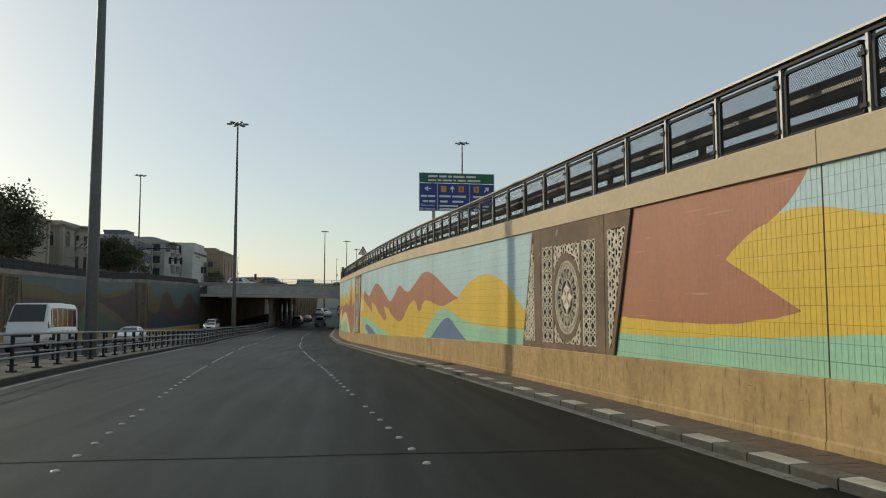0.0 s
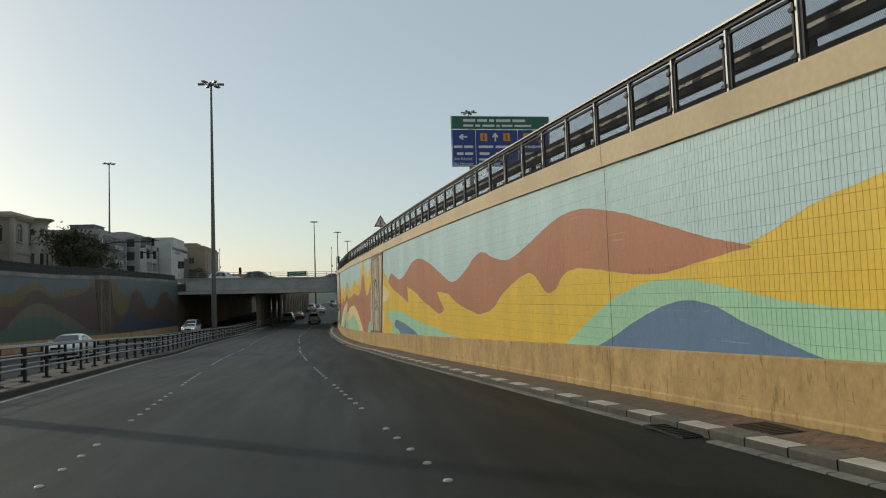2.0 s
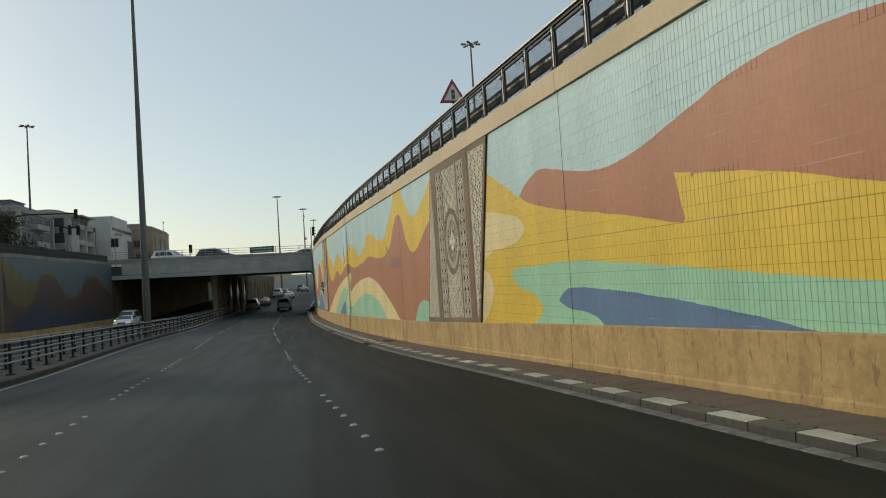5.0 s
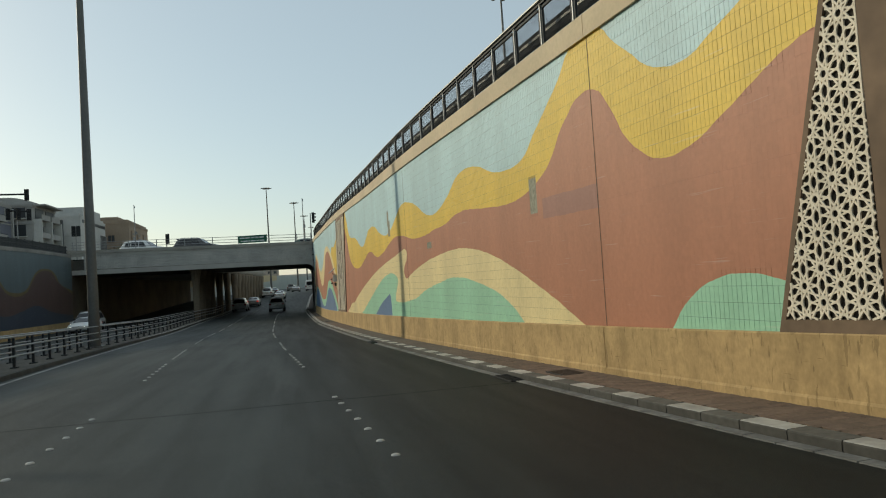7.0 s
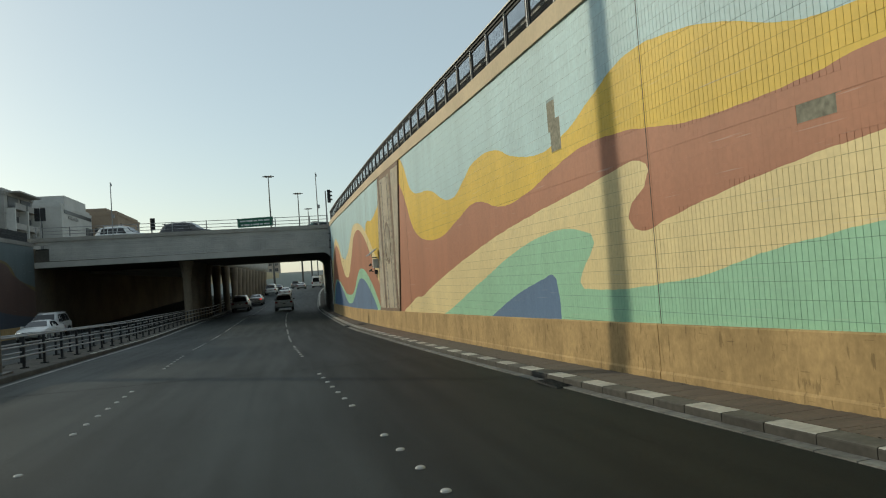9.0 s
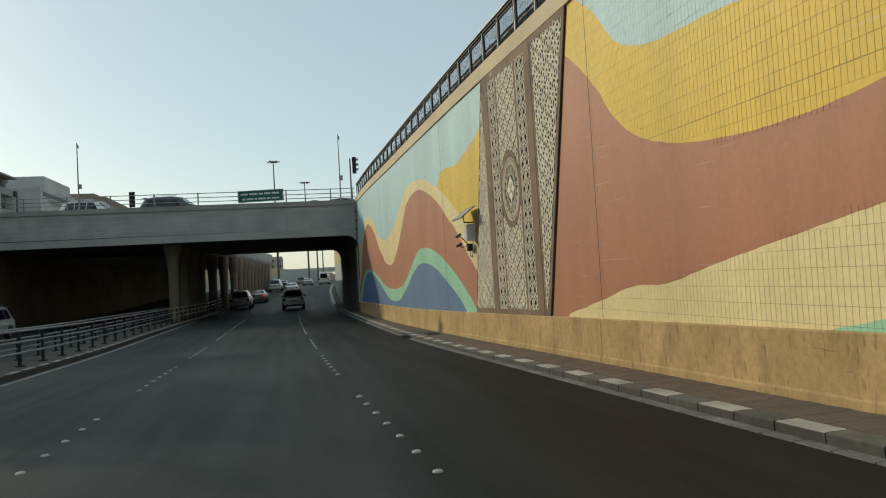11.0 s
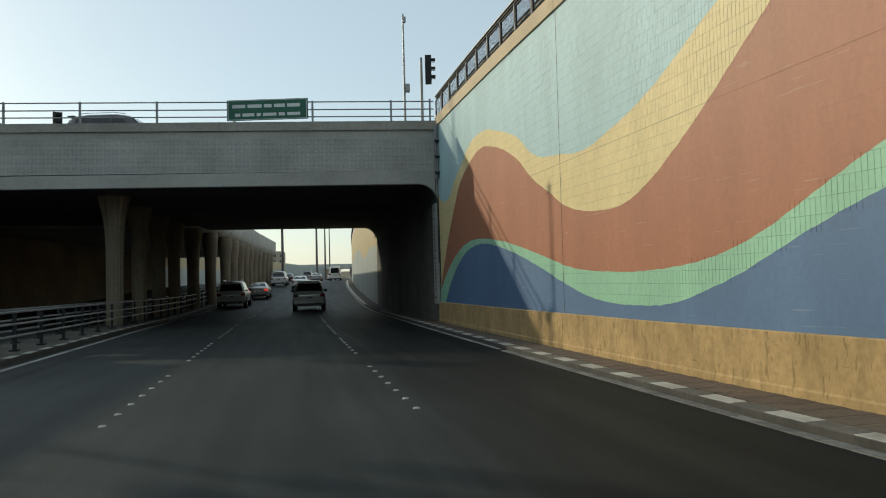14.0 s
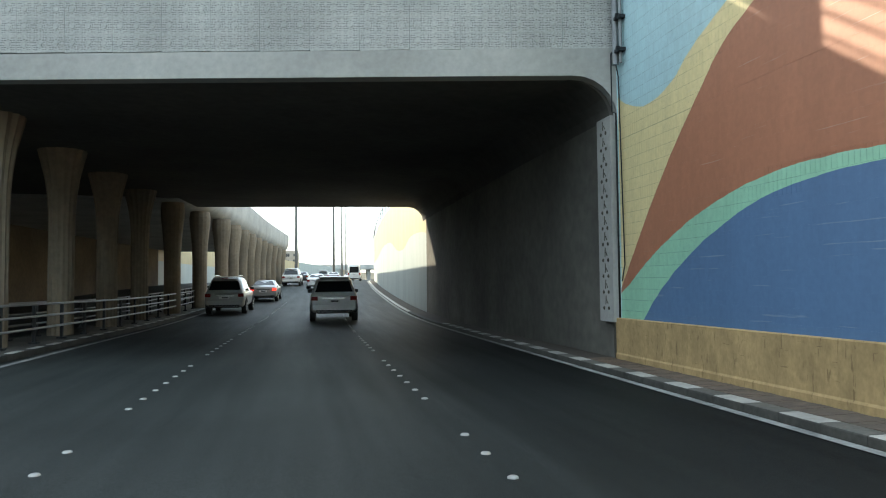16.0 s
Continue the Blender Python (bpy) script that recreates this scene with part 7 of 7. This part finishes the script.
def house(x, y, w, d, h, mat, label, storeys=3, bays=4, cornice=0.5, trim=None, balcony=True, tower=0.0, arched=False, seed=1):
    """A house whose road front faces +x and whose near side faces -y; x, y: its near corner by the road."""
    rnd = random.Random(seed * 31 + 7)
    z = ground_z(y) - 0.06
    h += 3.9 - z
    ob = thing("house", label, "house")
    trim = trim or mat
    cx, cy = x - w / 2, y + d / 2
    part("wall", Mesh().box((cx, cy, z + h / 2), (w, d, h)), mat, ob)
    r = Mesh().box((cx, cy, z + h - 0.16), (w + cornice * 0.45, d + cornice * 0.45, 0.2))
    r.box((cx, cy, z + h + 0.04), (w + cornice * 0.8, d + cornice * 0.8, 0.2))
    r.box((cx, cy, z + h + 0.22), (w + cornice, d + cornice, 0.16))
    r.box((cx, cy, z + h + 0.55), (w - 0.5, d - 0.5, 0.5))
    part("roof", r, trim, ob, "stepped overhanging cornice with a parapet")
    if tower:
        part("roof_room", Mesh().box((x - w * 0.35, y + d * 0.4, z + h + tower / 2 + 0.3), (w * 0.35, d * 0.4, tower))
             .box((x - w * 0.35, y + d * 0.4, z + h + tower + 0.36), (w * 0.35 + 0.4, d * 0.4 + 0.4, 0.14)), mat, ob)
    for k in range(2):
        part("water_tank", Mesh().lathe((x - w * (0.3 + 0.35 * rnd.random()), y + d * (0.62 + 0.25 * rnd.random()), z + h + 0.3), [(0.55, 0), (0.55, 0.9), (0.35, 1.1), (0.1, 1.14)], 12), mat, ob, smooth=True)
    sh = h / storeys
    for s in range(storeys):
        zz = z + s * sh + sh * 0.52
        for face in (0, 1):
            span = d if face == 0 else w
            n = bays if face == 0 else max(2, round(bays * w / d)) if bays else 0
            for b in range(n):
                if rnd.random() < 0.12:
                    continue
                ww, hh = span / n * rnd.choice((0.3, 0.38, 0.5)), sh * rnd.choice((0.42, 0.5, 0.58))
                c = (x, y + d * (b + 0.5) / n) if face == 0 else (x - w * (b + 0.5) / n, y)
                house_window(ob, face, c[0], c[1], zz, ww, hh * (0.85 if arched else 1), trim, arched and s == storeys - 1)
        if s:
            part("string_course", Mesh().box((cx, cy, z + s * sh), (w + 0.16, d + 0.16, 0.14)).box((cx, cy, z + s * sh + 0.1), (w + 0.28, d + 0.28, 0.07)), trim, ob)
    if bays:
        for px, py in ((x, y), (x, y + d), (x - w, y)):
            box_on("corner_pilaster", ob, (px, py, z + h / 2 - 0.1), (0.6, 0.6, h - 0.3), trim)
    if balcony:
        for s in range(1, storeys):
            zb = z + s * sh
            # no real recess: a flat dark box gives the balcony's shade
            box_on("recess", ob, (x + 0.01, cy, zb + sh * 0.48), (0.1, d * 0.3, sh * 0.78), PANE, "dark box drawn as a shaded balcony opening")
            bl = part("balcony", Mesh().box((x + 0.6, cy, zb + 0.1), (1.2, d * 0.36, 0.18)).box((x + 1.14, cy, zb + 0.55), (0.09, d * 0.36, 0.75))
                      .box((x + 0.6, cy - d * 0.18, zb + 0.55), (1.2, 0.09, 0.75)).box((x + 0.6, cy + d * 0.18, zb + 0.55), (1.2, 0.09, 0.75)), trim, ob)
            part("rail", Mesh().tube([(x + 1.14, cy - d * 0.18, zb + 1.05), (x + 1.14, cy + d * 0.18, zb + 1.05)], 0.04, 6), DARKSTEEL, bl)
    return ob


house(-45, 96, 16, 17, 9.5, STUCCO_A, "pale stucco villa with deep overhanging cornices", 2, 4, 1.6, tower=2.2, arched=True, seed=1)
VILLA = house(-44, 116, 14, 8, 9.4, STUCCO_A, "pale stucco villa with a corner turret and arched windows", 2, 2, 1.2, arched=True, balcony=False, seed=2)
house(-49.5, 138, 14, 18, 9.0, STUCCO_C, "sand coloured three-storey house", 3, 5, 0.5, tower=1.5, seed=3)
house(-47.5, 163, 13, 16, 11.6, STUCCO_D, "blue-grey clad building with a stepped roof", 4, 4, 0.3, STUCCO_B, tower=1.6, seed=4)
FINNED = house(-45.0, 181, 10, 12, 12.0, STUCCO_B, "grey stucco building with deep balconies, pale fins and a curved roof", 4, 0, 0.5, balcony=False, seed=5)
WHITEBLOCK = house(-41.5, 196, 16, 19, 11.4, STUCCO_WHITE, "white commercial building with a plain side and a dark window strip", 1, 0, 0.12, balcony=False, seed=6)
SANDBLOCK = house(-37.4, 218, 12, 22, 12.0, STUCCO_C, "sand coloured building with tall recessed bays", 1, 0, 0.3, balcony=False, seed=7)
house(-34, 330, 20, 22, 8.0, STUCCO_C, "distant sand coloured block", 3, 5, 0.3, balcony=False, seed=8)
house(-8, 455, 26, 20, 8.5, STUCCO_A, "distant pale block beyond the flyover", 3, 6, 0.3, balcony=False, seed=9)


def fins_and_balconies(ob, x, y, w, d, top):
    """Flat dark boxes as shaded balcony bays between pale fins, an awning slab and a curved roof over the stair."""
    z = ground_z(y)
    for k in range(4):
        zb = z + 0.6 + k * 3.0
        for a, b in ((0.12, 0.46), (0.56, 0.92)):
            ym, span = y + d * (a + b) / 2, d * (b - a)
            # dark boxes on the wall face give the shade of the bays
            box_on("recess", ob, (x + 0.012, ym, zb + 1.5), (0.12, span, 2.1), PANE, "dark box drawn as a shaded balcony opening")
            bl = box_on("balcony", ob, (x + 0.55, ym, zb + 0.35), (1.1, span + 0.3, 0.22), STUCCO_B)
            box_on("parapet", bl, (x + 1.05, ym, zb + 0.8), (0.12, span + 0.3, 0.7), STUCCO_B)
        for a, b in ((0.1, 0.42), (0.55, 0.88)):
            box_on("recess", ob, (x - w * (a + b) / 2, y - 0.012, zb + 1.45), (w * (b - a), 0.12, 1.9), PANE, "dark box drawn as a shaded balcony opening")
            box_on("sill", ob, (x - w * (a + b) / 2, y - 0.2, zb + 0.4), (w * (b - a) + 0.3, 0.5, 0.16), STUCCO_WHITE)
    for f in (0.06, 0.51, 0.96):
        box_on("fin", ob, (x + 0.6, y + d * f, z + top * 0.42), (1.3, 0.35, top * 0.78), STUCCO_WHITE, "pale upright fin")
    box_on("glazed_end", ob, (x + 0.3, y + d + 0.5, z + 5.4), (1.6, 1.0, 10.8), PANE, "dark glazed stair end")
    m = Mesh()
    n = 12
    vs = [(x - w * 0.42 + w * 0.36 * math.cos(math.pi * k / n), yy, z + top + 0.35 + 1.1 * math.sin(math.pi * k / n)) for yy in (y + 0.6, y + d * 0.7) for k in range(n + 1)]
    m.add(vs, [(k, k + 1, n + 2 + k, n + 1 + k) for k in range(n)] + [tuple(range(n + 1)), tuple(range(2 * n + 1, n, -1))])
    part("curved_roof", m, STUCCO_B, ob, smooth=True)
    box_on("awning_slab", ob, (x + 0.7, y + d * 0.5, z + top + 0.15), (2.2, d * 0.8, 0.22), STUCCO_B)


def shop_front(ob, x, y, w, d, top):
    """A raised blank parapet, a dark window strip with a sign, and a glazed corner."""
    z = ground_z(y)
    box_on("raised_parapet", ob, (x - w * 0.30, y + d * 0.45, z + top + 1.0), (w * 0.6, d * 0.7, 2.0), STUCCO_WHITE)
    box_on("window_strip", ob, (x + 0.02, y + d * 0.52, z + top - 0.75), (0.12, d * 0.9, 0.6), PANE, "dark window strip")
    for k in range(7):
        box_on("sign_letter", ob, (x + 0.12, y + d * 0.2 + k * 0.9, z + top - 1.6), (0.1, 0.55, 0.4 + 0.12 * (k % 3)), STUCCO_B)
    g = box_on("glazed_corner", ob, (x + 0.06, y + d - 2.2, z + top * 0.42), (0.2, 4.2, top * 0.72), PANE, "dark glazed corner bay")
    for k in range(5):
        box_on("mullion", g, (x + 0.18, y + d - 4.3 + k * 1.05, z + top * 0.42), (0.06, 0.08, top * 0.72), STUCCO_B)
    for k in range(3):
        box_on("panel_joint", ob, (x + 0.004, y + d * 0.38, z + 2.6 + 2.7 * k), (0.05, d * 0.72, 0.05), STUCCO_B)
        box_on("panel_joint", ob, (x - w / 2, y - 0.004, z + 2.6 + 2.7 * k), (w - 0.2, 0.05, 0.05), STUCCO_B)


def tall_bays(ob, x, y, w, d, top):
    """Tall dark bays with thin floors between plain piers."""
    z = ground_z(y)
    for f in (0.2, 0.5, 0.8):
        b = box_on("tall_bay", ob, (x + 0.012, y + d * f, z + top * 0.47), (0.12, d * 0.13, top * 0.72), PANE, "tall dark recessed bay")
        for k in range(4):
            box_on("floor_band", b, (x + 0.06, y + d * f, z + 1.8 + 2.6 * k), (0.12, d * 0.13, 0.5), STUCCO_C)
        box_on("bay_frame", ob, (x + 0.1, y + d * (f - 0.085), z + top * 0.47), (0.3, 0.4, top * 0.8), STUCCO_C)
    for f in (0.3, 0.7):
        for k in range(3):
            house_window(ob, 1, x - w * f, y, z + 2.2 + 3.3 * k, 1.3, 1.5, STUCCO_C)
    box_on("roof_room", ob, (x - w * 0.45, y + d * 0.35, z + top + 1.0), (w * 0.4, d * 0.3, 1.6), STUCCO_C)


def turret(ob, x, y, z0, z1, r):
    """A round corner turret with a wide flared cornice and a small arched opening."""
    k = z1 - z0
    part("turret", Mesh().lathe((x, y, z0), [(r, 0), (r, k - 3.6), (r * 1.08, k - 3.5), (r * 1.08, k - 3.3), (r, k - 3.2), (r, k - 1.0)], 24), STUCCO_A, ob, smooth=True)
    part("turret_cornice", Mesh().lathe((x, y, z1 - 1.0), [(r, 0), (r * 1.04, 0.3), (r * 1.15, 0.55), (r * 1.38, 0.78), (r * 1.42, 0.8), (r * 1.42, 0.95), (r * 1.1, 1.05)], 24), STUCCO_A, ob, smooth=True)
    for j in range(5):
        a = -2.4 + j * 0.62
        c, sn = math.cos(a), math.sin(a)
        part("turret_window", Mesh().box((0, 0, 0), (0.12, 0.5, 0.6), pose(x + r * c, y + r * sn, z1 - 2.1, 0, 0, math.degrees(a)))
             .tube([(x + (r - 0.1) * c, y + (r - 0.1) * sn, z1 - 1.8), (x + (r + 0.06) * c, y + (r + 0.06) * sn, z1 - 1.8)], 0.25, 12), PANE, ob)
        part("turret_window", Mesh().box((0, 0, 0), (0.12, 0.45, 2.0), pose(x + r * c, y + r * sn, z1 - 6.0, 0, 0, math.degrees(a))), PANE, ob)


fins_and_balconies(FINNED, -45.0, 181, 10, 12, 12.2)
shop_front(WHITEBLOCK, -41.5, 196, 16, 19, 11.6)
tall_bays(SANDBLOCK, -37.4, 218, 12, 22, 12.2)
turret(VILLA, -44.6, 123.6, ground_z(117) - 0.05, 13.8, 2.0)


def aerial():
    ob = thing("roof_aerial", "thin metal television aerial on a villa roof", "aerial")
    m = Mesh().tube([(0, 0, 0), (0, 0, 3.4)], 0.03, 6)
    for z, w in ((3.3, 0.9), (2.9, 1.2), (2.5, 0.8)):
        m.tube([(0, -w / 2, z), (0, w / 2, z)], 0.018, 5)
    part("mast", m, STEEL_DULL, ob)
    ob.matrix_basis = pose(-48, 110, 14.2)


aerial()


def tree(x, y, z, h, r, seed, label, dense=900):
    rnd = random.Random(seed)
    ob = thing("tree", label, "tree")
    m = Mesh().tube([(0, 0, 0), (0.1, 0.05, h * 0.25), (0.05, 0.1, h * 0.45)], [0.22, 0.17, 0.12], 8)
    tips = []
    for k in range(9):
        a = k * 2.4 + rnd.random()
        e = Vector((math.cos(a) * r * rnd.uniform(0.45, 0.85), math.sin(a) * r * rnd.uniform(0.45, 0.85), h * rnd.uniform(0.5, 0.92)))
        m.tube([(0.05, 0.1, h * rnd.uniform(0.25, 0.45)), e * 0.6 + Vector((0, 0, h * 0.15)), e], [0.09, 0.05, 0.02], 6)
        tips.append(e)
    part("trunk", m, BARK, ob, "grey-brown trunk with limbs", smooth=True)
    c = Mesh()
    tips += [Vector((rnd.gauss(0, r * 0.35), rnd.gauss(0, r * 0.35), h * rnd.uniform(0.45, 0.95))) for _ in range(12)]
    for k in range(dense * 2):
        t = rnd.choice(tips)
        p = t + Vector((rnd.gauss(0, r * 0.2), rnd.gauss(0, r * 0.2), rnd.gauss(0, h * 0.07)))
        q = Euler((rnd.uniform(-1, 1), rnd.uniform(-1, 1), rnd.uniform(0, 6.3))).to_matrix().to_4x4()
        s = rnd.uniform(0.12, 0.3)
        M = Matrix.Translation(p) @ q
        c.add([M @ Vector(v) for v in ((-s, 0, 0), (-s * 0.2, -s * 0.45, 0.03), (s, 0, 0.05), (s * 0.1, s * 0.45, -0.03), (0, 0, s * 0.35))], [(0, 1, 4), (1, 2, 4), (2, 3, 4), (3, 0, 4)])
    me = bpy.data.meshes.new("crown")
    me.from_pydata([tuple(v) for v in c.v], [], c.f)
    me.materials.append(LEAF)
    part("crown", me, (), ob, "uneven dusty green crown")
    ob.matrix_basis = pose(x, y, ground_z(y) - 0.05)


tree(-37.5, 80, 3.8, 9.5, 4.6, 3, "dark dusty roadside tree with a broad crown", 3200)
tree(-39.5, 88, 3.8, 8.2, 4.0, 4, "dark dusty roadside tree behind the fence", 2600)
tree(-36.5, 117, 3.9, 7.6, 3.4, 7, "low spreading olive-green tree in front of the houses", 2200)
tree(-38.5, 125, 3.9, 7.4, 3.6, 8, "low spreading olive-green tree in front of the houses", 2200)
tree(-40.5, 133, 3.9, 7.4, 3.4, 9, "low olive-green tree beside the junction", 2000)
tree(-38.5, 212, 3.9, 6.4, 2.8, 11, "small dusty tree before a sand coloured building", 900)


def flyover():
    ob = thing("flyover", "distant concrete flyover across the road", "bridge")
    part("deck", Mesh().box((20, 430, 4.3), (220, 12, 1.3)), CONCRETE, ob)
    part("parapet", Mesh().box((20, 424.2, 5.35), (220, 0.3, 0.8)), CONCRETE, ob)
    for k in range(5):
        part("pier", Mesh().box((-22 + 22 * k, 430, 1.2), (1.6, 6, 5.0)), CONCRETE, ob)


flyover()
for mx, my in ((-1.2, 250), (2.6, 290), (6.7, 340)):
    mast_lamp(mx, my, road_z(my) - 0.03, 24)


# ---- single tiles and pavers of the nearest stretch ----
def build_singles():
    t = Mesh().box((0.014, 0, 0), (0.028, TILE_W - GAP, TILE_H - GAP)).data("tile", MURAL_B)
    for y, z in SINGLES:
        part("tile", t, (), WALL_R).matrix_basis = pose(wall_x(y) + 0.0008 * math.sin(y * 91 + z * 37), y, z, 0, 0, along(y))
    p = Mesh().box((0, 0, -0.02), (0.194, 0.094, 0.04)).data("paver", PAVER)
    base = bpy.data.objects["pavement"]
    for y, d in PAVERS:
        part("paver", p, (), base).matrix_basis = pose(wall_x(y) - d, y, road_z(y) + PAVE_H + 0.002 * math.sin(y * 77 + d * 31), 0, 0, along(y))


build_singles()
